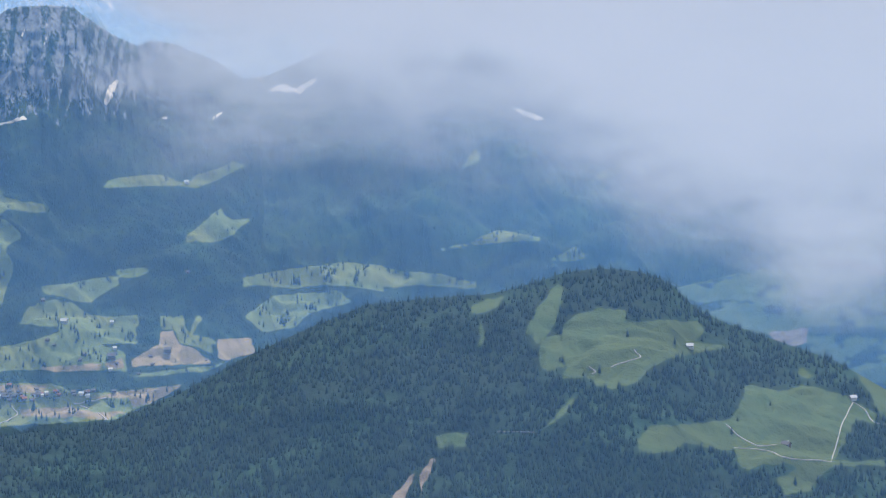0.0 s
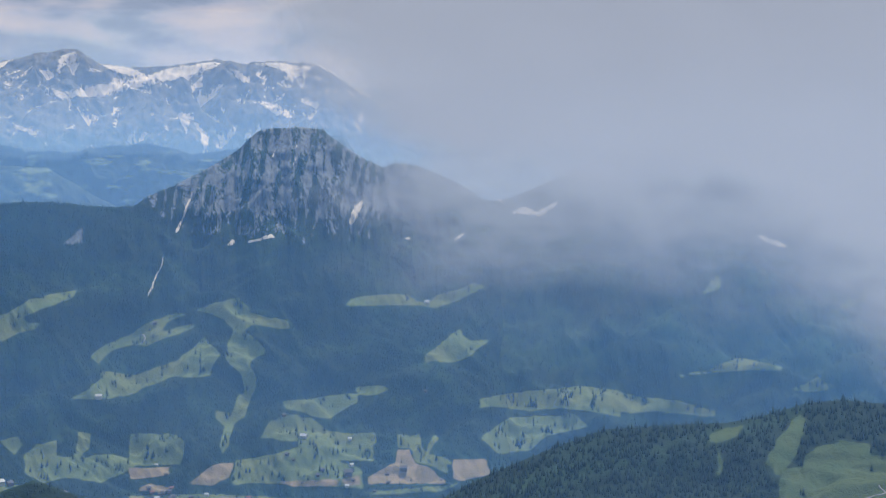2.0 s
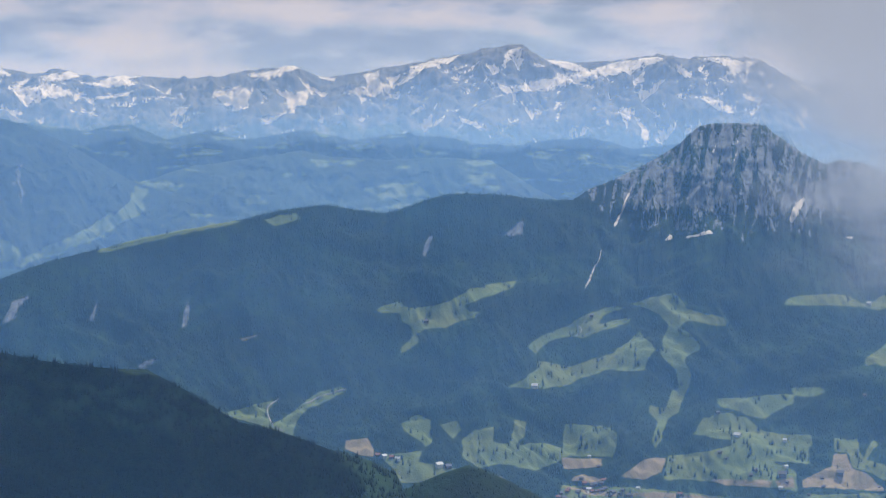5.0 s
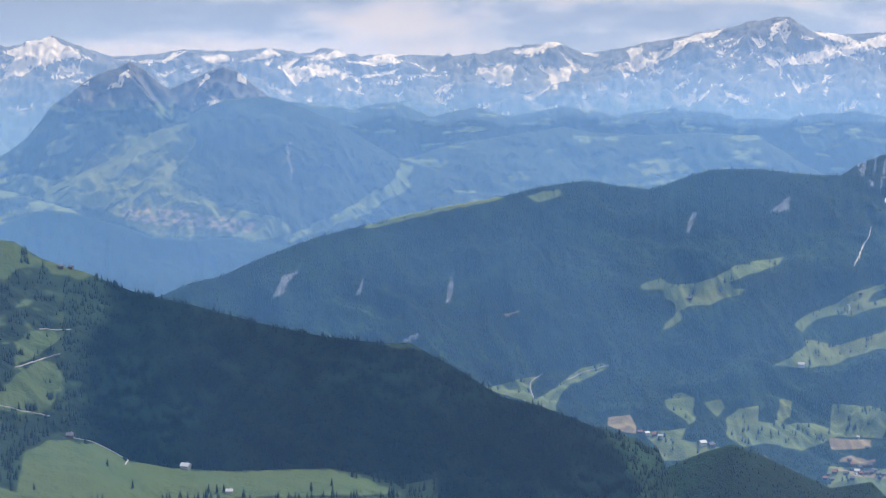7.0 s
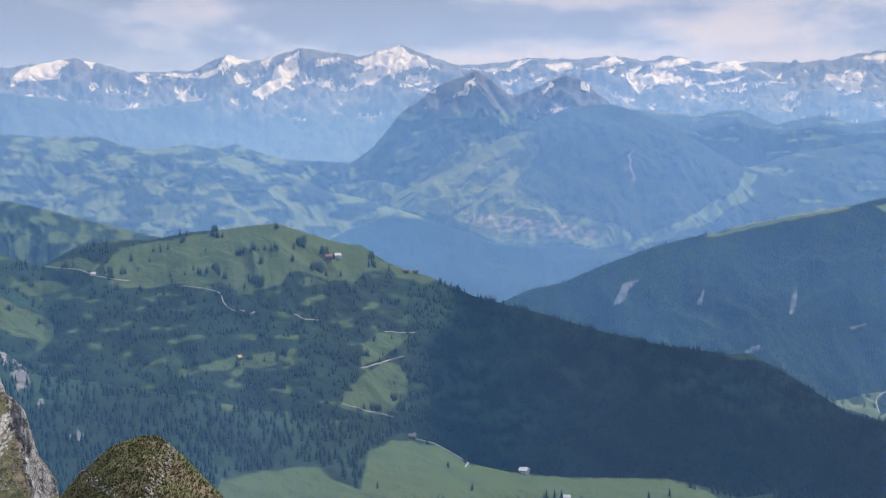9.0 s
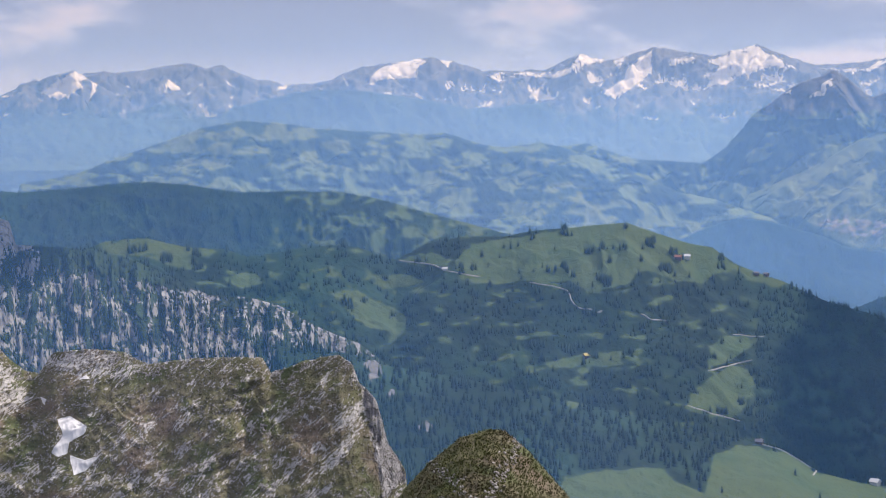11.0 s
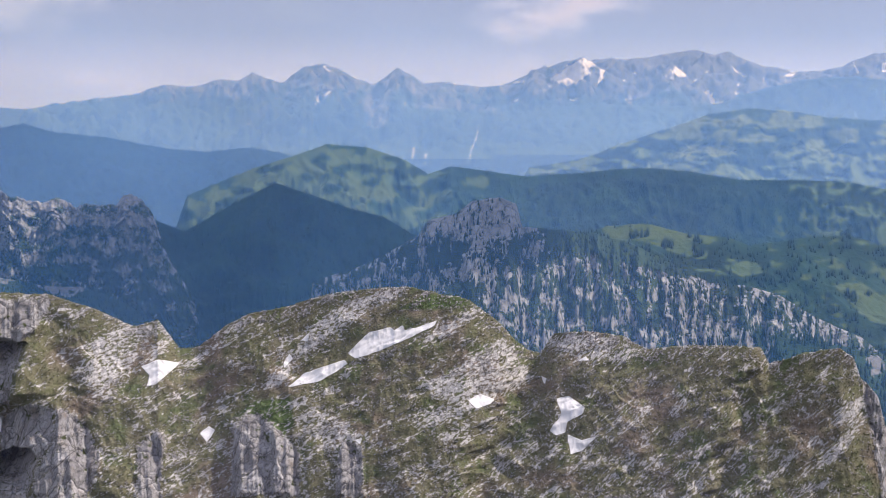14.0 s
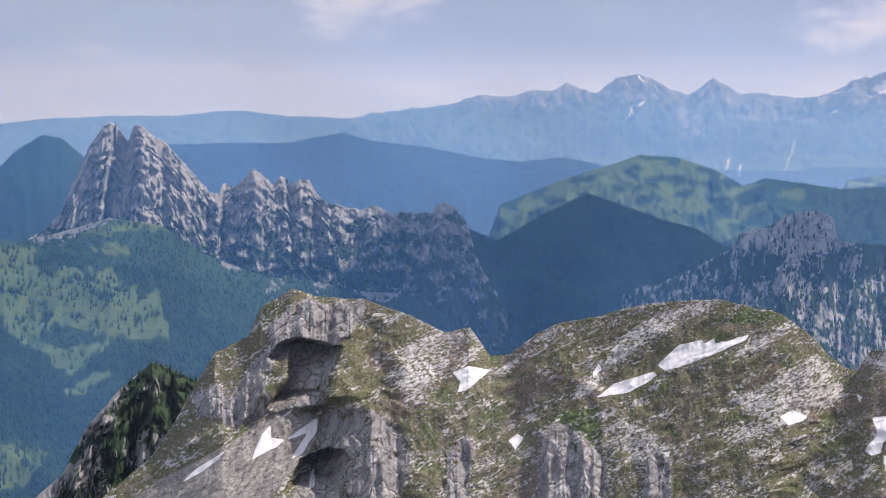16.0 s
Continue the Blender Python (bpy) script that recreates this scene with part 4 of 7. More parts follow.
field("near_ridge", "rockless", (89.09, -13.25), (88.04, -12.54), (86.63, -11.89), (85.69, -11.40), (84.51, -10.61), (83.80, -10.34), (82.85, -10.63), (82.98, -11.32), (83.57, -12.24), (84.28, -12.92), (84.76, -13.48))
field("near_ridge", "lush", (84.39, -10.96), (83.80, -10.44), (82.97, -10.40), (83.03, -10.74), (83.80, -11.20), (84.28, -11.42))
field("near_ridge", "lush", (75.34, -10.73), (74.88, -10.40), (73.74, -10.32), (73.63, -11.13), (73.98, -11.57), (74.43, -11.10))
field("near_ridge", "lush", (70.24, -7.50), (69.30, -6.98), (68.13, -7.10), (67.96, -7.34), (69.07, -7.51))
field("snowy_mountain_chain", "snow", (20.43, 0.84), (19.88, 0.36), (18.70, 0.49), (17.25, 0.79), (15.80, 1.16), (14.76, 1.50), (15.09, 1.62), (16.35, 1.41), (17.44, 1.10), (18.71, 0.86), (19.79, 0.63))
field("snowy_mountain_chain", "snow", (25.14, 0.30), (24.14, 0.25), (23.60, 0.46), (23.06, 0.70), (22.48, 1.15), (21.61, 1.36), (21.31, 1.61), (22.16, 1.46), (22.92, 1.24), (23.06, 0.91), (23.42, 0.64), (23.87, 0.73), (23.96, 1.09), (24.51, 0.94), (24.33, 0.63), (24.87, 0.45))
field("snowy_mountain_chain", "snow", (18.71, 1.51), (18.16, 1.22), (17.29, 1.03), (17.26, 1.23), (17.98, 1.46))
field("snowy_mountain_chain", "snow", (14.54, 1.35), (14.17, 0.94), (13.89, 0.96), (14.32, 1.39))
field("snowy_mountain_chain", "snow", (13.86, 1.55), (13.28, 1.43), (12.74, 1.25), (13.09, 0.89), (12.38, 1.13), (11.70, 1.53), (12.38, 1.47), (13.10, 1.63))
field("snowy_mountain_chain", "snow", (27.05, 0.36), (26.19, 0.45), (26.27, -0.03), (26.84, -0.16))
field("snowy_mountain_chain", "snow", (29.41, 0.34), (28.15, 0.53), (28.05, 0.15), (28.79, -0.12))
field("snowy_mountain_chain", "snow", (32.96, 0.68), (32.28, 0.60), (31.38, 0.85), (31.93, 0.93))
field("snowy_mountain_chain", "snow", (14.26, 0.34), (13.62, 0.24), (13.08, -0.12), (12.50, -0.24), (12.72, 0.08), (13.44, 0.37))
field("snowy_mountain_chain", "snow", (15.60, -0.50), (15.45, -1.33), (15.30, -1.30), (15.24, -0.75))
field("snowy_mountain_chain", "snow", (16.19, 0.00), (15.68, 0.01), (15.84, -0.30), (15.93, -0.68), (16.15, -0.43))
field("snowy_mountain_chain", "snow", (15.05, -1.08), (14.34, -0.38), (14.41, -0.67), (14.94, -1.24))
field("snowy_mountain_chain", "snow", (21.46, -0.32), (20.52, -0.61), (20.66, -0.81), (21.24, -0.54))
field("snowy_mountain_chain", "snow", (27.23, 1.13), (26.83, 1.38), (26.44, 1.13), (26.92, 0.95))
field("snowy_mountain_chain", "snow", (12.40, 0.36), (11.72, 0.38), (11.82, 0.07))
field("snowy_mountain_chain", "snow", (32.97, 0.03), (31.94, 0.19), (31.49, 0.44), (31.94, 0.35), (32.97, 0.17))
field("snowy_mountain_chain", "snow", (19.89, 1.79), (19.44, 1.86), (19.24, 1.38), (19.71, 1.55), (19.89, 1.19), (20.03, 1.12))
field("snowy_mountain_chain", "snow", (23.06, -0.19), (22.52, 0.03), (22.33, -0.08), (22.88, -0.32))
field("snowy_mountain_chain", "snow", (24.69, -1.18), (23.60, -1.04), (24.14, -1.25))
field("snowy_mountain_chain", "snow", (11.05, 1.01), (9.69, 0.16), (9.08, 0.07), (10.59, 0.83))
field("snowy_mountain_chain", "snow", (18.33, -0.50), (18.06, 0.05), (18.15, -0.59))
field("snowy_mountain_chain", "snow", (25.94, 0.94), (25.22, 0.84), (25.40, 0.71), (25.85, 0.80))
field("snowy_mountain_chain", "snow", (22.42, -0.71), (21.61, -0.16), (22.06, -0.71))
field("snowy_mountain_chain", "snow", (16.87, -0.67), (16.42, -0.22), (16.55, -0.58))
field("snowy_mountain_chain", "snow", (14.98, 0.16), (14.67, 0.23), (14.79, -0.06))
field("snowy_mountain_chain", "snow", (27.91, -0.56), (27.02, -0.32), (27.38, -0.69))
field("snowy_mountain_chain", "snow", (30.73, -0.22), (29.94, -0.09), (30.20, -0.42))
field("snowy_mountain_chain", "snow", (25.85, -0.19), (25.62, -0.46), (25.77, -0.50))
field("snowy_mountain_chain", "snow", (19.15, -1.18), (18.69, -1.07), (18.87, -1.29))
field("snowy_mountain_chain", "snow", (17.87, -0.86), (17.57, -0.55), (17.64, -0.91))
field("snowy_mountain_chain", "snow", (44.26, 0.92), (42.70, 1.44), (42.02, 0.86), (41.24, 0.68), (42.37, 0.66), (43.24, 0.42), (44.28, 0.31), (44.27, 0.54), (43.55, 0.64))
field("snowy_mountain_chain", "snow", (36.90, 0.58), (35.82, 1.07), (35.41, 0.78), (36.15, 0.67))
field("snowy_mountain_chain", "snow", (35.47, 0.40), (34.38, 0.62), (33.44, 0.22), (34.75, 0.04), (35.11, -0.16), (35.43, 0.22))
field("snowy_mountain_chain", "snow", (33.30, 0.58), (32.03, 0.79), (31.45, 0.59), (32.57, 0.43))
field("snowy_mountain_chain", "snow", (32.21, -0.08), (30.76, 0.23), (30.43, 0.26), (31.85, -0.15))
field("snowy_mountain_chain", "snow", (28.22, 0.92), (26.74, 1.17), (27.10, 0.83), (27.95, 0.78))
field("snowy_mountain_chain", "snow", (40.80, 0.68), (39.22, 0.68), (39.00, 0.89), (38.46, 0.98), (39.04, 0.59), (39.93, 0.54))
field("snowy_mountain_chain", "snow", (28.85, 0.33), (28.00, 0.42), (28.11, -0.16), (28.58, -0.27))
field("snowy_mountain_chain", "snow", (32.94, -0.13), (31.85, 0.05), (32.03, -0.13))
field("snowy_mountain_chain", "snow", (30.58, -0.41), (29.49, -0.28), (30.04, -0.53))
field("snowy_mountain_chain", "snow", (34.74, 0.78), (33.66, 0.99), (33.30, 0.78), (34.20, 0.63))
field("snowy_mountain_chain", "snow", (43.25, 0.08), (41.68, 0.34), (42.39, 0.04))
field("snowy_mountain_chain", "snow", (38.15, 0.78), (37.25, 0.87), (36.90, 0.60), (37.79, 0.57))
field("snowy_mountain_chain", "snow", (38.51, 0.28), (37.98, 0.42), (38.16, 0.16))
field("snowy_mountain_chain", "snow", (48.31, 1.21), (47.37, 1.03), (47.55, 0.86), (48.13, 0.94))
field("snowy_mountain_chain", "snow", (50.47, 0.55), (49.03, 0.56), (48.31, 0.85), (48.09, 0.65), (49.04, 0.36), (50.12, 0.46))
field("snowy_mountain_chain", "snow", (47.59, -0.09), (46.87, 0.36), (46.68, 0.81), (45.92, 1.29), (45.92, 0.53), (46.32, 0.17), (47.14, -0.29))
field("snowy_mountain_chain", "snow", (44.18, 0.15), (43.41, 1.37), (42.69, 1.19), (42.11, 1.10), (41.53, 0.70), (42.87, 0.70), (43.60, 0.15))
field("snowy_mountain_chain", "snow", (54.07, 0.54), (53.39, 0.95), (53.47, 0.38), (54.00, 0.36))
field("snowy_mountain_chain", "snow", (52.82, 1.03), (52.31, 1.03), (52.42, 0.64))
field("snowy_mountain_chain", "snow", (49.98, -0.19), (49.36, 0.22), (49.55, -0.37))
field("snowy_mountain_chain", "snow", (51.56, -0.55), (50.92, -0.33), (51.12, -0.58))
field("snowy_mountain_chain", "snow", (58.22, -0.00), (57.32, 0.33), (57.70, 0.02))
field("snowy_mountain_chain", "snow", (55.10, 0.22), (54.74, 0.66), (54.83, 0.13))
field("snowy_mountain_chain", "snow", (45.77, 0.91), (44.50, 1.09), (44.68, 0.87), (45.41, 0.73))
field("snowy_mountain_chain", "snow", (55.88, 0.49), (55.62, 0.22), (55.71, 0.08))
field("snowy_mountain_chain", "snow", (51.19, 0.48), (50.65, 0.60), (50.84, 0.21))
field("snowy_mountain_chain", "snow", (47.22, 0.92), (46.77, 1.10), (46.95, 0.65))
field("snowy_mountain_chain", "snow", (50.35, 0.60), (48.77, 0.52), (48.24, 1.19), (47.89, 1.07), (47.37, 0.96), (48.60, 0.64), (49.82, 0.42))
field("snowy_mountain_chain", "snow", (55.16, 0.28), (54.62, 0.75), (53.55, 1.06), (53.16, 0.96), (53.72, 0.40), (54.80, 0.30))
field("snowy_mountain_chain", "snow", (52.84, 1.07), (52.27, 1.07), (52.44, 0.68))
field("snowy_mountain_chain", "snow", (51.56, -0.50), (51.00, -0.28), (51.21, -0.57))
field("snowy_mountain_chain", "snow", (50.90, -0.23), (50.70, 0.28), (50.76, -0.21))
field("snowy_mountain_chain", "snow", (49.45, -0.30), (49.17, 0.28), (49.31, -0.23))
field("grey_peaks", "snow", (65.30, -0.03), (64.22, 0.69), (63.82, 0.44), (64.58, -0.12), (64.85, -0.32))
field("grey_peaks", "snow", (62.04, -0.21), (60.77, 0.84), (60.23, 0.45), (59.69, 0.85), (59.19, 0.71), (59.50, 0.37), (60.22, -0.00), (60.49, -0.49), (60.68, 0.01), (61.50, -0.03))
field("grey_peaks", "snow", (58.23, 0.01), (57.32, 0.42), (57.01, -0.07), (58.05, 0.05))
field("grey_peaks", "snow", (59.14, 0.60), (58.41, 0.53), (58.77, 0.39))
field("grey_peaks", "snow", (63.86, 0.68), (63.13, 0.45), (63.49, 0.32))
field("near_ridge", "rock", (74.66, -9.93), (73.76, -9.01), (72.86, -7.91), (71.60, -7.16), (69.98, -6.76), (70.07, -7.04), (71.23, -7.55), (72.67, -8.48), (73.57, -9.22), (74.11, -9.92))
field("near_ridge", "rock", (80.57, -9.06), (80.01, -8.34), (78.73, -7.79), (77.99, -8.00), (78.91, -9.24), (80.01, -10.33))
field("near_ridge", "rock", (65.31, -8.64), (64.58, -8.22), (63.11, -8.34), (62.38, -8.73), (63.11, -9.10), (64.58, -8.91))
field("near_ridge", "rock", (56.46, -11.03), (55.73, -10.20), (54.82, -9.73), (54.91, -10.10), (55.54, -10.65))
field("near_ridge", "cliff", (55.38, -9.20), (54.73, -9.91), (54.43, -11.34), (53.86, -12.40), (54.58, -13.14), (54.88, -11.71))
field("near_ridge", "snow", (78.54, -9.24), (77.98, -9.02), (77.28, -9.14), (77.80, -9.60), (78.07, -9.82), (78.39, -9.88), (78.26, -9.51))
field("near_ridge", "snow", (76.68, -11.40), (76.40, -11.18), (76.18, -11.30), (76.45, -11.69))
field("near_ridge", "snow", (73.97, -9.23), (73.76, -8.88), (73.68, -9.10), (73.94, -9.37))
field("near_ridge", "snow", (73.43, -8.50), (73.11, -8.24), (73.18, -8.51))
field("near_ridge", "snow", (71.66, -11.70), (71.40, -11.62), (71.49, -11.83))
field("near_ridge", "snow", (65.59, -9.59), (65.37, -9.70), (65.44, -9.90))
field("grey_peaks", "snow", (72.89, -0.66), (72.64, -0.55), (72.28, -0.35), (72.32, -0.44), (72.59, -0.64))
field("grey_peaks", "snow", (72.74, 0.41), (72.63, 0.42), (72.52, 0.27), (72.28, 0.17), (72.35, 0.10), (72.56, 0.20))
field("grey_peaks", "snow", (71.96, 0.14), (71.43, 0.07), (71.16, -0.04), (71.34, -0.11), (71.69, -0.04))
field("grey_peaks", "snow", (76.16, -0.05), (75.96, -0.05), (75.96, -0.12), (76.17, -0.12))
field("grey_peaks", "snow", (76.69, -0.74), (76.55, -0.74), (76.57, -0.79), (76.69, -0.80))
field("grey_peaks", "snow", (75.18, -1.39), (74.97, -1.45), (75.00, -1.52), (75.14, -1.52))
field("grey_peaks", "snow", (68.71, -0.19), (68.38, -0.17), (68.17, -0.20), (68.42, -0.26), (68.67, -0.24))
field("grey_peaks", "snow", (67.70, -0.05), (67.30, -0.05), (66.94, -0.19), (66.83, -0.30), (67.05, -0.30), (67.30, -0.16), (67.66, -0.16))
field("grey_peaks", "snow", (66.58, -0.15), (66.18, -0.12), (66.18, -0.19), (66.54, -0.23))
field("grey_peaks", "snow", (65.34, -0.07), (64.94, 0.29), (64.49, 0.51), (64.13, 0.40), (64.07, 0.11), (64.40, -0.14), (64.67, -0.43), (64.83, -0.43), (64.94, -0.25), (65.12, -0.15))
field("grey_peaks", "snow", (65.85, 0.28), (65.49, 0.47), (64.95, 0.65), (64.58, 0.87), (64.62, 0.69), (64.95, 0.51), (65.42, 0.29))
field("grey_peaks", "snow", (64.11, 0.62), (63.75, 0.59), (63.53, 0.30), (63.60, 0.08), (63.82, -0.32), (63.85, -0.10), (63.75, 0.19), (63.97, 0.40))
field("grey_peaks", "snow", (66.97, -1.10), (66.86, -1.24), (66.94, -1.28))
field("grey_peaks", "snow", (69.76, -2.30), (69.69, -2.16), (69.72, -2.66), (69.76, -2.84), (69.81, -2.48))
field("grey_peaks", "snow", (69.76, -2.84), (69.54, -2.84), (69.54, -2.90), (69.76, -2.90))
field("grey_peaks", "snow", (69.36, -2.48), (69.29, -2.30), (69.35, -2.84), (69.40, -2.95), (69.40, -2.66))
field("grey_peaks", "snow", (67.66, -1.53), (67.64, -1.93), (67.77, -2.11), (67.81, -2.33), (67.99, -2.73), (68.03, -2.70), (67.84, -2.22), (67.77, -1.93))
field("grey_peaks", "snow", (69.39, -1.32), (69.11, -1.36), (69.14, -1.41), (69.39, -1.38))
field("grey_peaks", "rock", (71.43, -0.86), (71.16, -0.42), (70.89, -0.32), (70.68, -0.68), (70.51, -1.04), (70.58, -1.49), (70.90, -1.69), (71.17, -1.55), (71.04, -1.31), (71.29, -1.13))
field("grey_peaks", "rock", (72.85, -0.66), (72.64, -0.33), (72.28, -0.33), (72.41, -0.60))
field("grey_peaks", "rock", (74.75, -1.02), (74.37, -0.98), (74.58, -1.30), (74.72, -1.27))
field("grey_peaks", "rock", (69.82, -0.86), (68.74, -0.67), (67.30, -0.94), (66.94, -1.11), (68.38, -1.07), (69.64, -1.00))
field("near_ridge", "snow", (64.43, -9.13), (64.12, -8.97), (63.99, -9.10))
field("near_ridge", "snow", (73.93, -9.20), (73.75, -8.94), (73.83, -9.29))
field("limestone_towers", "scree", (89.59, -4.29), (89.14, -3.75), (89.33, -4.38), (90.30, -4.73), (91.36, -4.89))
field("limestone_cliff", "rockless", (63.85, -5.00), (62.39, -5.27), (60.92, -5.91), (60.18, -6.36), (60.92, -6.36), (62.39, -6.00), (63.85, -5.64))

# ---- skylines: (bearing, dip) along each crest ----
CHAIN_EAST = [(51.24, 0.61), (52.49, 0.96), (53.02, 1.05), (55.17, 0.77), (56.60, 0.22), (57.62, 0.18), (58.97, 0.46), (59.64, 0.79), (60.19, 0.71), (60.76, 0.88),
              (61.50, 0.49), (62.11, -0.00), (62.99, -0.15), (63.80, 0.32), (64.34, 0.64), (65.68, 0.28), (66.76, -0.25), (67.66, -0.34), (68.75, -0.16), (69.38, -0.23),
              (70.23, 0.29), (71.01, -0.27), (71.47, -0.09), (72.56, 0.41), (73.28, 0.30), (74.01, -0.27), (74.88, 0.12), (75.37, -0.17), (76.00, -0.10), (76.72, -0.35),
              (77.80, -0.28), (78.52, -0.57), (79.78, -0.75), (81.20, -0.89), (82.43, -1.22)]
CHAIN_WEST = [(2.0, 0.2), (4.5, 0.35), (6.83, 0.48), (9.15, 0.84), (10.41, 0.74), (11.13, 1.1), (11.86, 1.55), (13.13, 1.64), (14.03, 1.55), (14.94, 1.67), (16.57, 1.45),
              (17.66, 1.4), (18.75, 1.54), (19.38, 1.98), (20.2, 1.89), (21.46, 1.61), (23.43, 1.24), (24.61, 1.02), (25.69, 0.84), (26.68, 1.21),
              (27.68, 1.12), (29.12, 0.86), (30.39, 0.77), (31.85, 0.86), (32.93, 0.78), (34.02, 1.05), (34.74, 0.87), (35.82, 1.05), (37.25, 0.93),
              (38.5, 1.0), (39.39, 0.87), (40.8, 0.78), (41.76, 1.07), (42.66, 1.44), (43.93, 1.08), (44.65, 1.18), (45.92, 1.36), (47.36, 0.92),
              (48.25, 1.16), (49.33, 0.66)]
DIM = [(73.14, -0.48), (75.67, -0.4), (77.85, -0.59), (80.03, -0.78), (81.84, -1.06), (84.02, -0.97), (85.46, -0.79), (87.6, -0.98), (89.37, -0.98), (91.82, -1.1), (93.86, -1.38)]
PYRAMID = [(34.41, -1.46), (35.12, -0.96), (35.84, -0.56), (36.38, -0.11), (36.92, 0.34), (37.36, 0.47), (37.99, 0.23), (38.53, -0.02), (39.07, -0.23), (39.43, 0.02), (39.79, 0.35), (40.28, 0.64),
           (40.60, 0.44), (41.24, 0.26), (41.69, -0.00), (42.14, -0.37), (42.69, -0.73), (43.05, -1.18), (43.60, -1.85), (44.33, -2.32), (46.50, -2.20), (48.00, -1.70), (50.09, -1.93), (53.00, -1.90)]
DOME = [(28.49, -3.29), (30.24, -2.94), (31.83, -2.49), (32.73, -1.95), (33.8, -1.32), (35.24, -0.68), (35.96, -0.5), (37.23, -0.58), (38.13, -0.95), (39.5, -1.6), (41, -2.5), (43, -3.4)]
LOW = [(17.47, -3.35), (18.88, -2.65), (20.3, -1.77), (21.9, -1.68), (23.69, -1.77), (25.49, -1.68), (26.4, -1.5), (28.22, -1.77), (30.04, -2.04), (31.13, -2.4), (32.59, -2.85), (34, -3.4)]
GREEN = [(41.06, -4.38), (42.89, -3.82), (43.98, -3.45), (45.07, -3.26), (46.15, -2.7), (47.59, -2.23), (48.66, -1.86), (49.55, -1.67), (50.63, -1.84), (51.33, -1.74),
         (52.56, -1.37), (53.61, -1.41), (55.14, -1.31), (56.58, -1.23), (58.04, -1.02), (59.13, -0.97), (60.22, -1.16), (61.31, -1.53), (62.95, -2.09), (64.4, -2.64), (66.03, -2.92)]
HILLS_E = [(69.45, -4.04), (70.73, -3.5), (72.01, -2.96), (73.47, -2.56), (74.92, -2.27), (76.37, -2.41), (77.64, -2.31), (79.43, -1.95), (81.21, -1.76), (82.09, -1.49),
           (83.84, -1.84), (85.57, -1.83), (88, -1.9), (91, -2.6), (94, -3.2)]
HILLS_C = [(49.34, -4.91), (51.31, -4.42), (52.93, -3.99), (54.74, -3.48), (56.01, -3.25), (57.47, -3.23), (59.29, -3.25), (60.94, -2.99), (62.03, -2.9), (63.13, -2.94),
           (64.58, -3.09), (66.21, -3.19), (67.48, -3.01), (68.55, -2.88), (69.27, -3.13), (70.0, -2.68), (71.28, -2.26), (72.55, -2.17), (73.47, -2.5), (74.92, -2.96), (77, -3.8)]
SLOPE = [(6.25, -2.93), (7.33, -2.22), (8.59, -1.69), (9.30, -1.60), (9.71, -1.77), (10.25, -1.50), (10.89, -1.10), (11.31, -0.81), (11.62, -0.54), (12.26, -0.48), (13.17, -0.50), (13.68, -0.59),
         (13.93, -0.81), (14.35, -1.21), (14.99, -1.63), (15.71, -2.01), (16.26, -2.30), (17.16, -2.66), (17.66, -3.00), (18.39, -3.00), (19.12, -2.96), (20.39, -2.82), (21.66, -2.85), (22.56, -3.09),
         (22.93, -3.27), (23.68, -3.49), (24.58, -3.40), (25.67, -3.22), (27.12, -3.41), (28.58, -3.77), (30.23, -4.04), (31.51, -4.31), (32.97, -4.67), (34.43, -5.02), (35.90, -5.55), (37.54, -6.25),
         (38.44, -6.42), (39.52, -6.85)]
VEILED = [(-16, -4.9), (-14.05, -4.46), (-11.1, -3.43), (-8.53, -2.81), (-6.82, -2.12), (-5.23, -1.33), (-2.92, -0.63), (-0.77, -0.36), (0.5, 0.17), (1.57, -0.55), (3.02, -1.46),
          (4.29, -2.19), (5.57, -2.74), (7.03, -2.93), (10, -4)]
RIGHT = [(-16, -7.5), (-14.15, -7.73), (-12.97, -7.94), (-12.1, -8.23), (-11.23, -8.79), (-9.45, -9.1), (-8.37, -9.39), (-6.74, -9.78)]
HILL = [(-15.5, -13.3), (-14.3, -12.59), (-12.73, -11.77), (-10.93, -11.21), (-9.3, -10.72), (-8.2, -10.21), (-7.37, -9.41), (-6.36, -9.06), (-5.08, -8.98), (-3.98, -9.12), (-3.06, -9.45),
        (-1.58, -9.82), (0.45, -9.96), (2.49, -10.15), (4.16, -10.77), (6.39, -11.71), (8.43, -12.73), (10.82, -13.61), (12.09, -13.81), (13.34, -13.83), (14.41, -13.94)]
BUMP = [(16.0, -13.12), (16.55, -12.58), (17.8, -12.84), (18.71, -12.48), (20.18, -11.81), (20.91, -11.56), (21.82, -11.84), (23.11, -12.4), (24.58, -13.14)]
ALP = [(22.92, -12.76), (23.3, -11.87), (24.22, -11.43), (25.52, -11.08), (27.0, -10.54), (28.47, -10.18), (29.95, -9.26), (31.41, -8.47), (32.33, -8.46), (34.33, -8.21),
       (36.13, -7.81), (38.51, -7.13), (40.34, -6.67), (41.81, -6.02), (42.54, -5.8), (43.18, -5.55), (43.99, -5.0), (44.72, -4.9), (46.18, -4.43), (46.72, -4.24),
       (47.62, -4.32), (48.35, -4.4), (49.61, -4.5), (50.69, -4.71), (51.93, -4.69), (53.17, -4.93), (54.17, -5.46), (55.44, -5.03), (56.35, -4.95), (57.45, -5.09),
       (58.91, -5.34), (59.64, -5.08), (60.93, -4.99), (62.21, -4.67), (63.49, -4.77), (64.03, -5.0), (66, -5.6)]
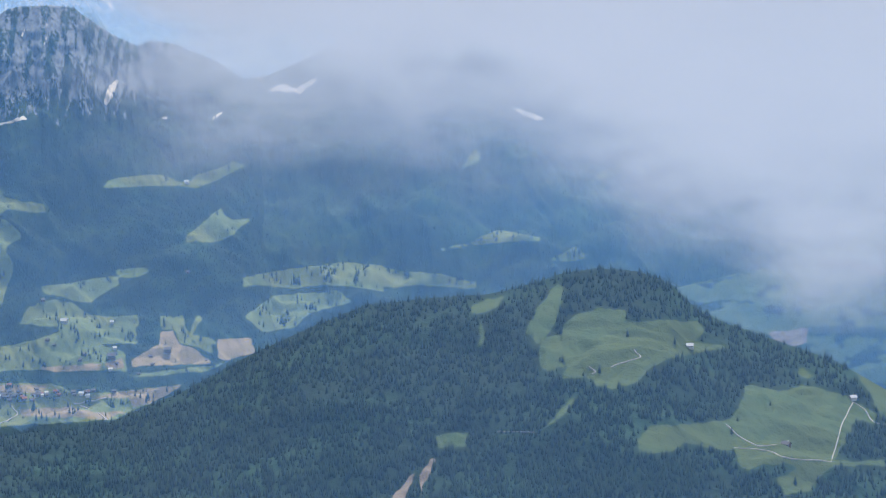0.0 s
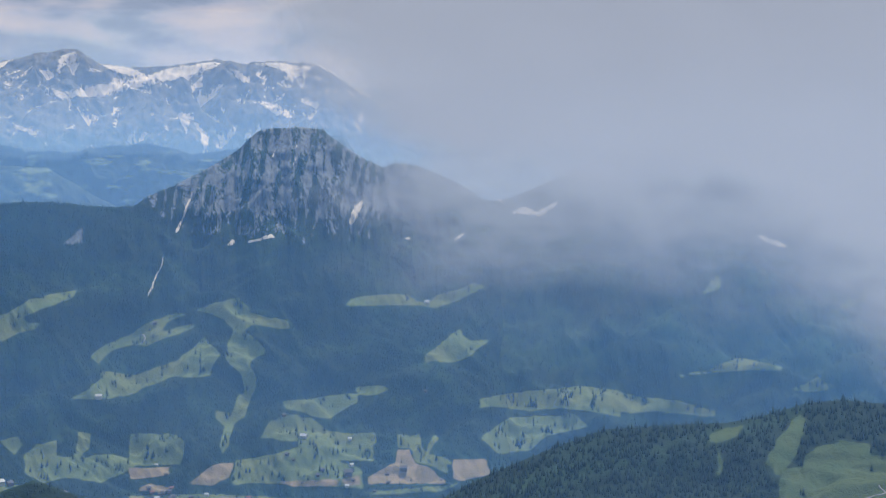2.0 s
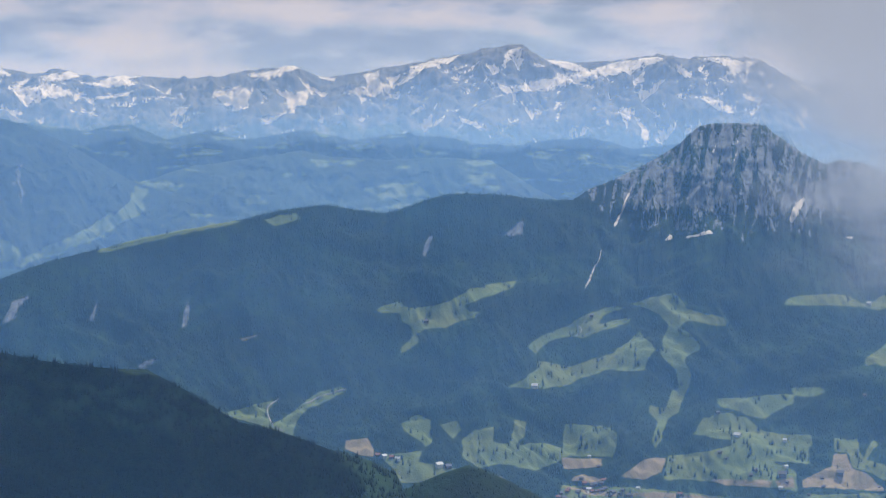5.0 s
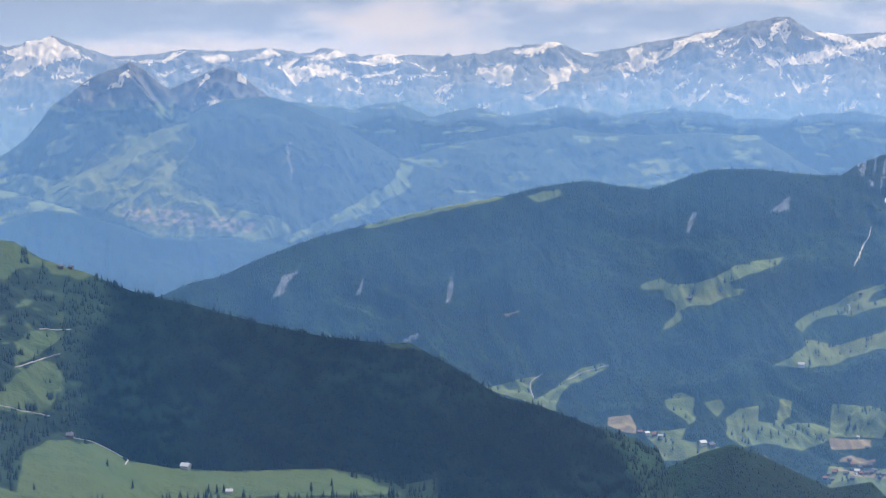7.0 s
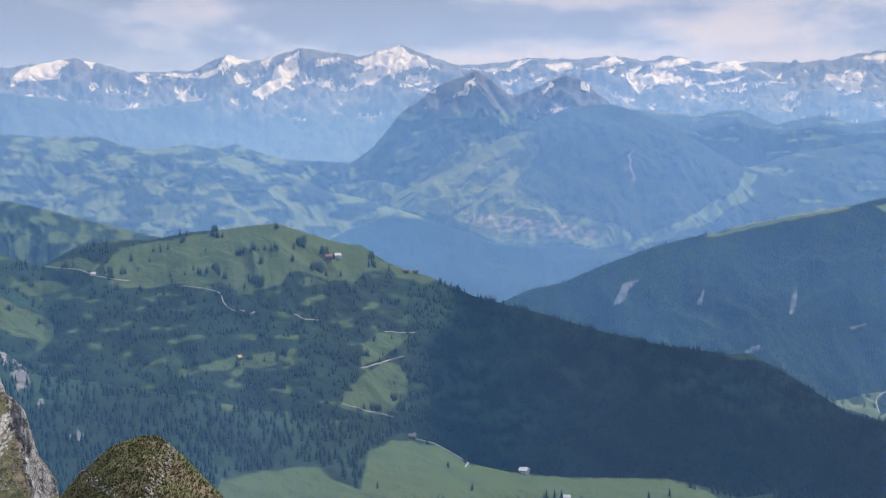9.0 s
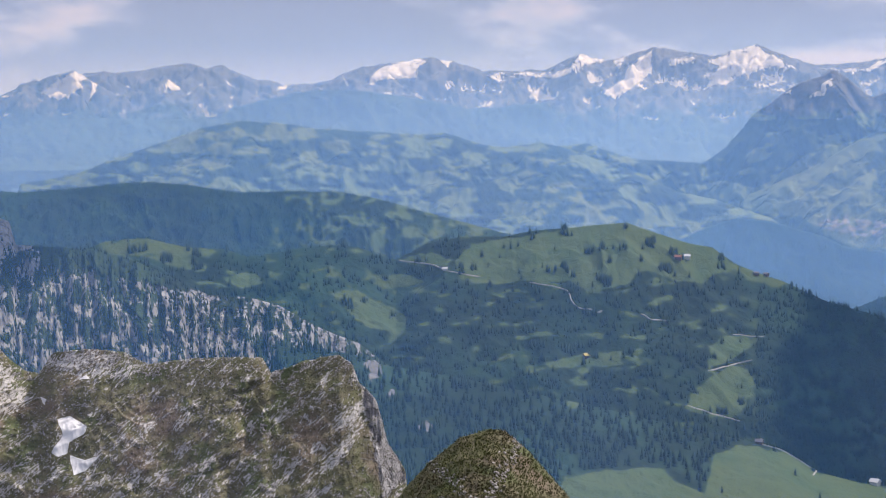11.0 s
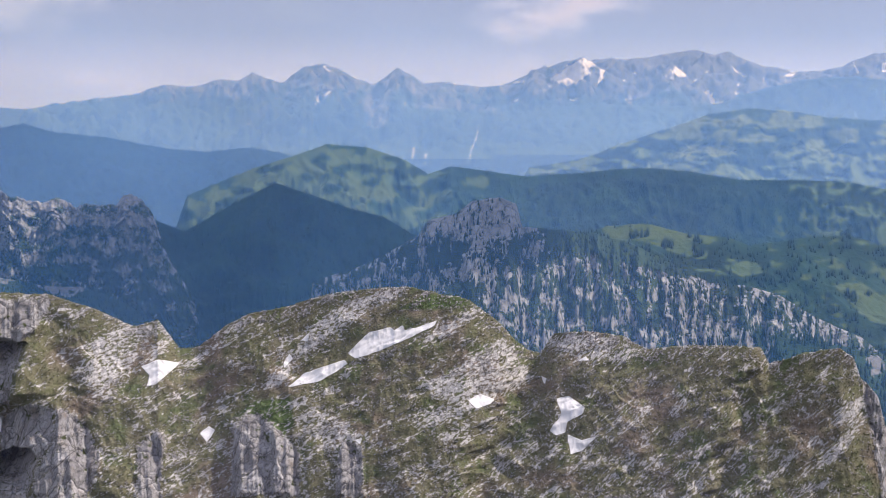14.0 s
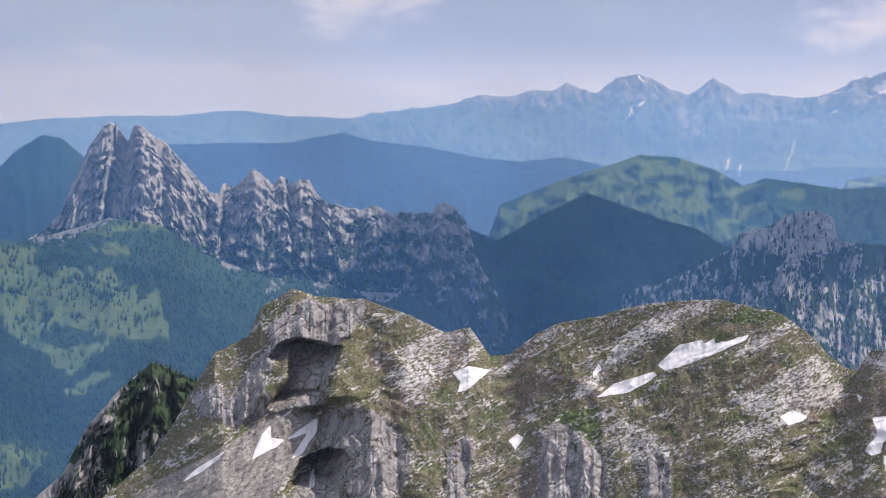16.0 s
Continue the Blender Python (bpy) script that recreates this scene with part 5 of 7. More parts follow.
SPUR = [(31.74, -13.0), (33.01, -12.65), (34.11, -12.44), (37.41, -12.46), (39.26, -12.29), (40.55, -12.02), (41.66, -11.38), (43.14, -11.06), (45.53, -10.61), (48.45, -10.0),
        (51.92, -9.3), (54.66, -8.83), (55.57, -8.48), (58, -8.2)]
CRAG = [(53.74, -9.26), (54.47, -8.82), (55.4, -8.12), (56.32, -7.77), (57.05, -7.42), (57.98, -6.88), (58.9, -6.62), (60.18, -6.54), (60.92, -6.18), (62.02, -5.64), (62.75, -5.28),
        (63.85, -5.0), (64.95, -4.91), (66.22, -4.82), (66.4, -4.1), (66.94, -3.86), (67.84, -4.0), (68.38, -4.4), (69.28, -4.63), (69.55, -5.08), (71.07, -5.96), (73, -6.6)]
CONE = [(67.24, -6.03), (68.34, -5.5), (69.44, -5.14), (69.81, -5.05), (70.73, -4.5), (71.82, -4.23), (73.1, -3.78), (74.2, -3.41), (75.66, -4.14), (76.75, -4.77), (77.12, -4.95), (78.02, -4.58), (79, -5.2)]
TOWERS = [(77.08, -6.68), (77.64, -5.77), (78.10, -4.39), (78.42, -3.95), (78.75, -3.74), (79.02, -3.77), (79.18, -4.05), (79.77, -4.11), (80.25, -4.05), (80.49, -4.17), (80.72, -3.99), (81.08, -3.82),
          (81.49, -3.99), (81.91, -3.93), (82.26, -3.82), (82.62, -3.76), (82.91, -3.52), (83.21, -2.99), (83.56, -3.05), (83.74, -3.19), (84.09, -2.87), (84.32, -3.19), (84.68, -2.87), (84.97, -2.63),
          (85.26, -2.99), (85.56, -3.28), (85.91, -3.16), (86.08, -3.51), (86.38, -3.39), (86.72, -2.98), (87.07, -2.57), (87.41, -2.22), (87.75, -1.81), (88.10, -1.64), (88.55, -1.23), (88.76, -1.34),
          (88.88, -1.81), (88.98, -1.73), (89.24, -1.34), (89.47, -1.17), (89.70, -1.34), (90.16, -1.98), (90.34, -2.44), (90.75, -3.25), (91.05, -4.06), (91.45, -4.46), (92.08, -4.85)]
SPURS = [(10.98, -0.70), (13.90, -1.10), (15.71, -1.34), (17.15, -0.98), (18.91, -1.12), (19.30, -1.21), (21.02, -1.25), (21.07, -1.10), (22.80, -0.96), (22.82, -0.88), (24.55, -1.09), (24.60, -1.16),
         (26.40, -0.83), (28.22, -1.15), (29.31, -0.86), (30.76, -1.15), (31.85, -0.67), (33.31, -0.89), (35.12, -0.66), (36.92, -0.80)]
DARK = [(89.4, -3.21), (90.35, -2.22), (90.96, -1.69), (91.56, -1.56), (92.35, -2.04), (92.88, -2.56), (93.57, -3.18), (95, -4)]
APRON = [(77.99, -7.87), (79.28, -7.06), (80.36, -6.67), (81.32, -6.64), (83.10, -6.28), (84.63, -6.13), (85.81, -5.68), (86.51, -5.41), (87.20, -4.94), (87.90, -4.46), (89.51, -4.21), (91.11, -4.66), (92.08, -4.88), (92.92, -4.84), (95.00, -5.30)]
RIDGE = [(53.75, -13.47), (53.87, -12.22), (54.43, -11.34), (54.82, -9.91), (55.38, -9.38), (55.57, -8.84), (56.03, -8.49), (57.22, -8.69), (58.23, -9.16), (58.51, -8.62), (59.06, -8.53),
         (60.9, -8.55), (62.19, -8.7), (62.93, -8.28), (64.21, -8.15), (65.13, -8.28), (65.59, -9.0), (66.05, -8.9), (66.95, -7.9), (67.95, -7.17), (69.98, -6.76), (71.24, -6.84),
         (72.51, -6.99), (73.78, -7.38), (75.05, -7.61), (75.78, -7.95), (76.7, -8.68), (77.29, -8.73), (77.99, -7.75), (78.73, -7.97), (80.02, -7.34), (81.48, -6.88), (82.95, -6.78),
         (83.68, -6.51), (84.77, -7.13), (85.14, -8.04), (86.24, -8.56), (86.97, -9.72), (87.6, -10.8), (88.3, -11.8), (89.3, -12.6), (90.5, -13.5)]
FLANK = [(84.98, -10.3), (85.88, -9.74), (86.97, -9.36), (87.78, -8.99), (88.22, -8.8), (89.31, -9.67), (90.39, -10.88), (91.13, -12.26), (92.38, -13.25)]
KNOLL = [(48.06, -13.56), (48.61, -12.93), (49.9, -11.54), (50.63, -10.95), (51.17, -10.92), (52.07, -11.18), (53.14, -12.02), (53.86, -12.76), (54.4, -13.49)]

FOOTHILLS = [(49.26, -0.39), (50.95, -0.55), (51.82, -0.59), (52.70, -0.39), (53.94, -0.18), (55.01, -0.04), (56.08, 0.04), (57.33, -0.06), (58.59, -0.34), (60.03, -0.84), (61.85, -0.94), (63.67, -0.86), (65.12, -0.94), (66.57, -1.29)]
SHOULDER = [(32.8, -5.5), (33.78, -5.33), (35.41, -5.27), (36.32, -5.16), (37.23, -5.01), (38.5, -5.07), (39.78, -4.94), (40.51, -4.61), (42.16, -4.14), (43.2, -4.05), (44.2, -4.4), (45.5, -5.0), (47, -5.8)]
# ---- mountains ----
def along(points, b):
    """A value at the bearings b from (bearing, value) pairs or a constant."""
    if isinstance(points, (int, float)):
        return np.full(b.shape, float(points))
    p = np.array(points, float)
    return np.interp(b, p[:, 0], p[:, 1])


def facets(b, v, widths, seed):
    """Buttresses of rock, broad on one side and short on the other, at several sizes: (width in degrees, depth) each."""
    total = 0.0
    for k, (wide, deep) in enumerate(widths):
        phase = b / wide + 0.55 * fbm(b / (2.2 * wide), v * 3, 4, seed + k) + 0.25 * fbm(b / wide, v * 11, 3, seed + 5 + k)
        f = phase - np.floor(phase)
        grow = 0.4 + 0.9 * lattice(np.floor(phase).astype(np.int64), np.zeros(phase.shape, np.int64), seed + 3 + k)
        total = total + deep * grow * (np.where(f < 0.66, f / 0.66, (1 - f) / 0.34) - 0.5)
    return total


def massif(name, crest, far, near, foot, mat, step=0.07, rows=120, shape=0.9, jag=0.03, jag_size=0.6, rough=10.0, rough_size=120.0,
           gully=0.0, gully_size=120.0, ribs=0.0, rib_size=0.5, rib_rise=3.5, twist=0.9, crisp=0.0, facet=(), facet_from=0.0, facet_rise=1.0, calm=1.0, melt=0.0, snow_thin=0.0, break_hay=False, smooth=True, fine=0.0, fold=None, back=300.0, base=VALLEY - 20, seed=1, pasture=None, rock=None, snow=None,
           edge=1.2, wobble=0.16, ledge=None, beds=None, cliff=12.0, recess=25.0, hard=5.0, label="", category="mountain"):
    """A mountain: its skyline as (bearing, dip), the distance of the skyline and of its foot, and the height of its foot.
    Returns its grid, for planting and for setting things on it."""
    b0, b1 = crest[0][0] - edge, crest[-1][0] + edge
    b = np.linspace(b0, b1, int((b1 - b0) / step) + 1)
    rc, rf, zf = along(far, b), along(near, b), along(foot, b)
    p = np.array(crest, float)
    dip = np.interp(b, p[:, 0], p[:, 1]) + jag * fbm(b / jag_size, b * 0 + seed, 5, seed, 0.6)
    zc = rc * np.tan(np.radians(dip))
    fall = np.clip(np.minimum(b - b0, b1 - b) / edge, 0, 1)
    zc = zf + (zc - zf) * np.where(fall < 1, fall ** 0.7, 1)
    u = np.linspace(0, 1, rows)[:, None]
    B = np.repeat(b[None], rows, 0)
    r = rf + (rc - rf) * u
    s = u ** shape if ledge is None else np.interp(u, [q[0] for q in ledge], [q[1] for q in ledge])
    z = zf + (zc - zf) * s
    if melt:
        reach = int(2.5 * melt / step)
        w = np.exp(-0.5 * (np.arange(-reach, reach + 1) * step / melt) ** 2)
        calm_crest = np.convolve(np.pad(zc, reach, mode="edge"), w / w.sum(), "valid")
        z = z + (calm_crest - zc) * s * (1 - np.clip(u, 0, 1) ** 4)
    x, y, _ = place(B, r, z)
    w = np.clip(u * 5, 0, 1) * np.clip((1 - u) * 7, 0, 1)
    z = z + rough * w * fbm(x / rough_size, y / rough_size, 6, seed + 20, 0.55)
    if gully:
        wx, wy = 0.5 * fbm(x / gully_size, y / gully_size, 3, seed + 3), 0.5 * fbm(x / gully_size + 30, y / gully_size, 3, seed + 4)
        z = z + gully * w * (ridged(x / gully_size + wx, y / gully_size + wy, 5, seed + 60, 0.5) - 0.62)
    if fine:
        if (name, "snow") in FIELDS:
            fine = fine * (1 - 0.85 * np.clip(0.6 + 6 * inside(FIELDS[name, "snow"], B, np.degrees(np.arctan2(z, r))), 0, 1))
        z = z + fine * np.clip((1 - u) * 14, 0.2, 1) * fbm(x / 9, y / 9, 4, seed + 70, 0.6)
    if ribs:
        bend = B / rib_size + twist * fbm(B / (2.5 * rib_size), u * 3, 4, seed)
        rr = ridged(bend, u * rib_rise + 0.6 * fbm(B / rib_size, u * 4, 2, seed + 5), 5, seed + 40, 0.6)
        r = r - ribs * (rr - 0.5) * np.clip(u * 3, 0, 1) * np.clip((1 - u) * 10, 0.15, 1)
    if crisp:
        r = r - crisp * (ridged(B / 0.17 + 0.4 * fbm(B / 0.5, u * 6, 3, seed + 8), u * 16, 4, seed + 9, 0.6) - 0.5) * np.clip((1 - u) * 12, 0.1, 1)
    if facet:
        r = r - along(calm, B) * facets(B, facet_rise * u + 0 * B, facet, seed + 300) * np.clip((1 - u) * 12, 0.1, 1) * np.clip((u - facet_from) * 5, 0, 1)
    D0 = np.degrees(np.arctan2(z, r))
    if fold:
        r = r + fold(B, D0)
    if (name, "cliff") in FIELDS:
        k = np.clip(inside(FIELDS[name, "cliff"], B, D0, 0.1, 0.4, seed) * 5 + 0.5, 0, 1)
        r = r - cliff * k * (0.3 + facets(B, D0 * 0.12, ((1.1, 0.9), (0.37, 0.28), (0.13, 0.09)), seed + 90))
    if (name, "recess") in FIELDS:
        k = np.clip(inside(FIELDS[name, "recess"], B, D0, 0.05, 0.35, seed) * 3 + 0.4, 0, 1)
        r = r + recess * k
    # far side
    k = np.linspace(0, 1, 10)[1:, None]
    rb, zb = rc + back * k, zc + (np.minimum(zc, base) - zc) * k ** 1.15
    R, Z = np.vstack([r, rb]), np.vstack([z, zb])
    BB = np.vstack([B, np.repeat(b[None], 9, 0)])
    U = np.vstack([np.repeat(u, len(b), 1), 1 + np.repeat(k, len(b), 1)])
    D = np.degrees(np.arctan2(Z, R))
    x, y, _ = place(BB, R, Z)

    def patch(cover, gain=None):
        if (name, cover) not in FIELDS:
            return np.full(R.shape, -1.0) if gain is None else np.zeros(R.shape)
        d = inside(FIELDS[name, cover], BB, D, wobble, 0.3, seed)
        return d if gain is None else np.clip(0.5 + gain * d, 0, 1)
    hay = patch("hay")
    if break_hay:
        hay = np.minimum(hay, 0.4 * (fbm(BB / 0.28, D / 0.1, 3, seed + 2) + 0.05))
    f = {"meadow": patch("meadow"), "hay": hay, "rock": np.maximum.reduce([patch("rock", hard), patch("cliff", hard * 1.5), patch("scree", 6)]), "snow": patch("snow", 9) - 9 * snow_thin, "wall": np.maximum(patch("cliff", hard * 1.5), patch("recess", hard * 1.5))}
    if pasture:
        f["meadow"] = np.maximum(f["meadow"], pasture(BB, D, U, x, y, Z))
    if rock:
        f["rock"] = np.maximum(f["rock"], rock(BB, D, U, x, y, Z))
    if snow:
        f["snow"] = np.maximum(f["snow"], snow(BB, D, U, x, y, Z))
    f["rock"] = f["rock"] * (1 - patch("rockless", 6))
    if beds:
        metres = float(np.mean(rc)) * math.pi / 180
        f["bed_across"] = (D + along(beds, BB)) * metres
        f["bed_along"] = (0.7 * D - BB) * metres
        f["lush"] = patch("lush")
        f["rock"] = np.minimum(f["rock"], 0.62)
    ob = new(name, grid_mesh(name, x, y, Z, f, smooth))
    ob.data.materials.append(mat)
    tagged(ob, label, category, kind="structure")
    return {"x": x, "y": y, "z": Z, "b": BB, "d": D, "u": U, "rows": rows, **f}


def on_ground(g, bearing, dip):
    """The place on a mountain's front face at a bearing and dip."""
    j = int(np.argmin(np.abs(g["b"][0] - bearing)))
    n = g["rows"]
    d = g["d"][:n, j]
    i = int(np.argmin(np.abs(d - dip)))
    return Vector((float(g["x"][i, j]), float(g["y"][i, j]), float(g["z"][i, j])))


def wooded(g):
    """1 in the woods, 0 on pastures, with a ragged edge and stragglers."""
    ragged = 0.07 * fbm(g["b"] / 0.22, g["d"] / 0.14, 3, 5) + 0.09 * fbm(g["b"] / 0.7, g["d"] / 0.4, 2, 6)
    grass = np.maximum(g["meadow"], g["hay"])
    n = g["rows"]
    rise = max(1, int(0.07 * n / (g["d"][n - 1].mean() - g["d"][0].mean())))
    grass = np.maximum(grass, np.maximum(np.roll(grass, -rise, 0), np.roll(grass, -2 * rise, 0)))
    return np.clip(0.1 - (grass + ragged) * 14, 0.004, 1)


def plant(name, label, g, count, tall, mask=None, seed=1, sides=4, tiers=1, slim=0.2, grow=(0.5, 1.2)):
    """A wood of spruces on a mountain's grid, as one mesh: count trees where mask (0..1 per vertex) allows."""
    rng = np.random.default_rng(seed)
    n = g["rows"]
    if mask is None:
        mask = wooded(g) * np.clip(1.3 - 2 * g["rock"], 0, 1) * (g["snow"] < 0.4)
    d, b = g["d"][:n], g["b"][:n]
    area = np.zeros(d.shape)
    area[:-1, :-1] = np.clip(np.diff(d, axis=0)[:, :-1], 0.004, 1) * np.diff(b, axis=1)[:-1]
    weight = (area * mask[:n] * (d > -18.5)).ravel()
    pick = rng.choice(weight.size, count, p=weight / weight.sum())
    i, j = np.unravel_index(pick, d.shape)
    s, t = rng.random(count), rng.random(count)
    pos = []
    for key in "xyz":
        a = g[key]
        pos.append((a[i, j] * (1 - s) + a[i + 1, j] * s) * (1 - t) + (a[i, j + 1] * (1 - s) + a[i + 1, j + 1] * s) * t)
    h = tall * rng.uniform(*grow, count)
    a = np.linspace(0, 2 * np.pi, sides, endpoint=False)
    verts, faces, per = [], [], 0
    turn = rng.random(count) * 6.28
    lean = rng.normal(0, 0.03, (2, count))
    for k in range(tiers):
        low, top = (0.08 + 0.55 * k / tiers), (1.0 if k == tiers - 1 else 0.62 + 0.3 * k / tiers)
        wide = slim * (1 - 0.62 * k / tiers)
        for m in range(sides):
            ang = turn + a[m] + 0.5 * k
            q = wide * h * rng.uniform(0.75, 1.25, count)
            verts.append(np.stack([pos[0] + np.cos(ang) * q, pos[1] + np.sin(ang) * q, pos[2] + h * (low - 0.15)], -1))
        verts.append(np.stack([pos[0] + lean[0] * h, pos[1] + lean[1] * h, pos[2] + h * (top - 0.1)], -1))
        for m in range(sides):
            faces.append((per + m, per + (m + 1) % sides, per + sides))
        per += sides + 1
    V = np.stack(verts, 1).reshape(-1, 3)
    F = (np.array(faces)[None] + (np.arange(count) * per)[:, None, None]).reshape(-1, 3)
    ob = new(name, soup_mesh(name, V, F))
    ob.data.materials.append(SPRUCE)
    return tagged(ob, label, "forest", kind="stuff")


def build_ground():
    b = np.linspace(-180, 180, 361)
    r = np.concatenate([np.linspace(0.01, 60, 14), np.geomspace(80, 4900, 90)])[:, None]
    R, B = np.repeat(r, len(b), 1), np.repeat(b[None], len(r), 0)
    x, y, _ = place(B, R, R)
    z = np.maximum(VALLEY - 14 + 6 * fbm(x / 300, y / 300, 4, 5), -1.7 - 0.75 * R)
    me = grid_mesh("ground", x, y, z, {"meadow": 0.3 * fbm(x / 160, y / 160, 4, 8), "hay": R * 0 - 1, "rock": np.clip((z + 200) / 200, 0, 1), "snow": R * 0})
    me.materials.append(LAND_MID)
    tagged(new("ground", me), "green valley floor and stony summit flank under the viewer", "ground", kind="structure")


build_ground()


def patches(size_b, size_d, bias, seed, gain=1.0):
    """Scattered pastures: positive where there is grass."""
    return lambda b, d, u, x, y, z: gain * (fbm(b / size_b, d / size_d, 6, seed, 0.62) + bias)


# the snowy main chain, the farthest
def hollows(z, reach):
    """How far the ground lies below its surroundings: gullies and bowls, where snow stays longest."""
    k = np.ones(2 * reach + 1) / (2 * reach + 1)
    wide = z
    for axis in (0, 1):
        wide = np.apply_along_axis(lambda a: np.convolve(np.pad(a, reach, mode="edge"), k, "valid"), axis, wide)
    return wide - z


def late_snow(line, most):
    """Snow in the hollows above the snow line, whose dip is given along the bearing."""
    def f(b, d, u, x, y, z):
        deep = hollows(z, 5) / 3.5 + 0.6 * hollows(z, 12) / 8
        rise = np.clip(d - along(line, b), -2, 0.9)
        blot = fbm(b / 0.9 + 0.8 * d, d / 0.4, 5, 31, 0.6)
        return np.clip(0.5 + 1.6 * (0.30 * deep + 0.8 * blot + 0.32 * rise - along(most, b)), 0, 1) * (rise > -1.2)
    return f


massif("snowy_mountain_chain", CHAIN_WEST + [p for p in CHAIN_EAST if p[0] < 60.8] + [(62.5, 0.6), (64.0, 0.55), (66.0, 0.2)], 4680, 3900, -170, LAND_FAR, step=0.05, rows=130, shape=1.0, jag=0.13, jag_size=0.4, rough=30, rough_size=90,
       gully=95, gully_size=190, facet=((0.9, 14), (0.3, 6)), facet_rise=5.0, wobble=0.07, hard=4, seed=11, rock=lambda b, d, u, x, y, z: np.clip((d + 1.3) / 1.2 + 0.7 * fbm(b / 0.8, d / 0.35, 5, 27, 0.6), 0, 0.8), pasture=patches(0.9, 0.3, -0.4, 33),
       snow=late_snow([(6, 0.3), (30, 0.0), (50, 0.2), (66, 0.2)], [(6, 0.58), (30, 0.46), (45, 0.40), (58, 0.42), (66, 0.5)]), base=-400,
       label="distant bare mountain chain streaked with bright snowfields", category="mountain range")
massif("grey_peaks", [(59.2, -1.2), (60.4, -0.5)] + [p for p in CHAIN_EAST if p[0] > 61], 4480, 3900, -180, LAND_FAR, step=0.05, rows=110, shape=1.0, jag=0.09, jag_size=0.3, rough=25, rough_size=80,
       gully=90, gully_size=150, facet=((0.9, 14), (0.3, 6)), facet_rise=5.0, wobble=0.07, hard=4, seed=12, rock=lambda b, d, u, x, y, z: np.clip((d + 1.2) / 1.4 + 0.7 * fbm(b / 0.8, d / 0.35, 5, 28, 0.6), 0, 0.6), pasture=patches(0.9, 0.3, -0.35, 34),
       snow=late_snow([(60, 0.0), (66, 0.2), (84, 0.3)], [(60, 0.5), (66, 0.6), (72, 0.7), (84, 0.85)]), base=-400,
       label="blue-grey rocky peaks with a few snow patches", category="mountain range")
massif("blue_spurs", SPURS, 3700, 3600, -200, LAND_FAR, step=0.06, rows=60, jag=0.08, jag_size=0.8, rough=14, rough_size=90, gully=45, gully_size=120, seed=14, base=-400, rock=lambda b, d, u, x, y, z: 0.2 * u,
       pasture=patches(1.2, 0.25, -0.2, 35), label="blue wooded spurs at the foot of the snowy chain", category="hills")
massif("blue_foothills", FOOTHILLS, 4080, 3900, -200, LAND_FAR, step=0.06, rows=60, jag=0.05, rough=20, rough_size=120, gully=50, gully_size=110, seed=15, base=-400, rock=lambda b, d, u, x, y, z: 0.25 * u,
       label="blue foothills before the snowy chain", category="hills")
massif("distant_hills", DIM, 4450, 4000, -200, LAND_FAR, step=0.1, rows=40, jag=0.05, rough=20, gully=40, seed=13, base=-400, rock=lambda b, d, u, x, y, z: 0.3 * u,
       label="dim blue hills on the far horizon", category="hills")

g_pyr = massif("pyramid_mountain", PYRAMID, 3600, 3300, -350, LAND_FAR, step=0.06, rows=90, shape=1.1, jag=0.05, rough=20, gully=60, gully_size=170, ribs=60, rib_size=1.1, seed=17, base=-420,
               rock=lambda b, d, u, x, y, z: np.clip((d + 1.3) / 1.2, 0, 0.75), pasture=patches(1.2, 0.5, -0.1, 4), label="pointed rocky mountain with a thin snow couloir")
g_dome = massif("wooded_mountain", DOME, 3450, 3080, -380, LAND_FAR, step=0.055, rows=120, shape=0.95, jag=0.04, rough=22, gully=40, gully_size=150, ribs=30, rib_size=1.6, seed=19, base=-420,
                wobble=0.3, break_hay=True, label="broad wooded mountain with a pale waterfall streak")
g_low = massif("wooded_ridge", LOW, 3540, 3080, -380, LAND_FAR, step=0.06, rows=80, jag=0.05, rough=22, gully=40, gully_size=150, ribs=30, rib_size=1.6, seed=23, base=-420, wobble=0.3,
               pasture=patches(1.8, 0.35, -0.22, 6), label="hazy blue wooded ridge with pale meadows", category="ridge")
g_shoulder = massif("dark_shoulder", SHOULDER, 2920, 2780, -420, LAND_MID, step=0.06, rows=60, jag=0.03, rough=12, gully=20, gully_size=100, seed=27, base=-430,
                    pasture=patches(1.0, 0.4, -0.45, 9), label="dark wooded shoulder above the far valley", category="hill")
g_green = massif("meadow_hills", GREEN, 3350, 2950, -390, LAND_FAR, step=0.055, rows=130, shape=0.8, jag=0.05, rough=22, gully=35, gully_size=140, ribs=25, rib_size=1.5, seed=29, base=-420,
                 pasture=patches(1.1, 0.4, 0.0, 15), label="green hills patched with meadows and dark woods", category="hills")
g_he = massif("dark_wooded_hills", HILLS_E, 3300, 2950, -360, LAND_FAR, step=0.07, rows=80, jag=0.04, rough=20, gully=40, gully_size=130, ribs=25, rib_size=1.4, seed=37, base=-420,
              pasture=patches(1.5, 0.4, -0.45, 25), label="dark wooded hills in cloud shadow", category="hills")
g_hc = massif("rounded_hills", HILLS_C, 2250, 1800, -330, LAND_MID, step=0.05, rows=120, jag=0.03, rough=20, gully=30, gully_size=110, ribs=20, rib_size=1.0, seed=41, base=-420,
              pasture=lambda b, d, u, x, y, z: 1.2 * (fbm(b / 0.8, d / 0.4, 6, 35, 0.62) + along([(49, 0.0), (57, -0.05), (60, -0.5), (66, -0.35), (69, -0.05), (73, 0.15), (77, 0.0)], b)),
              label="rounded hills with woods and alpine pastures", category="hills")
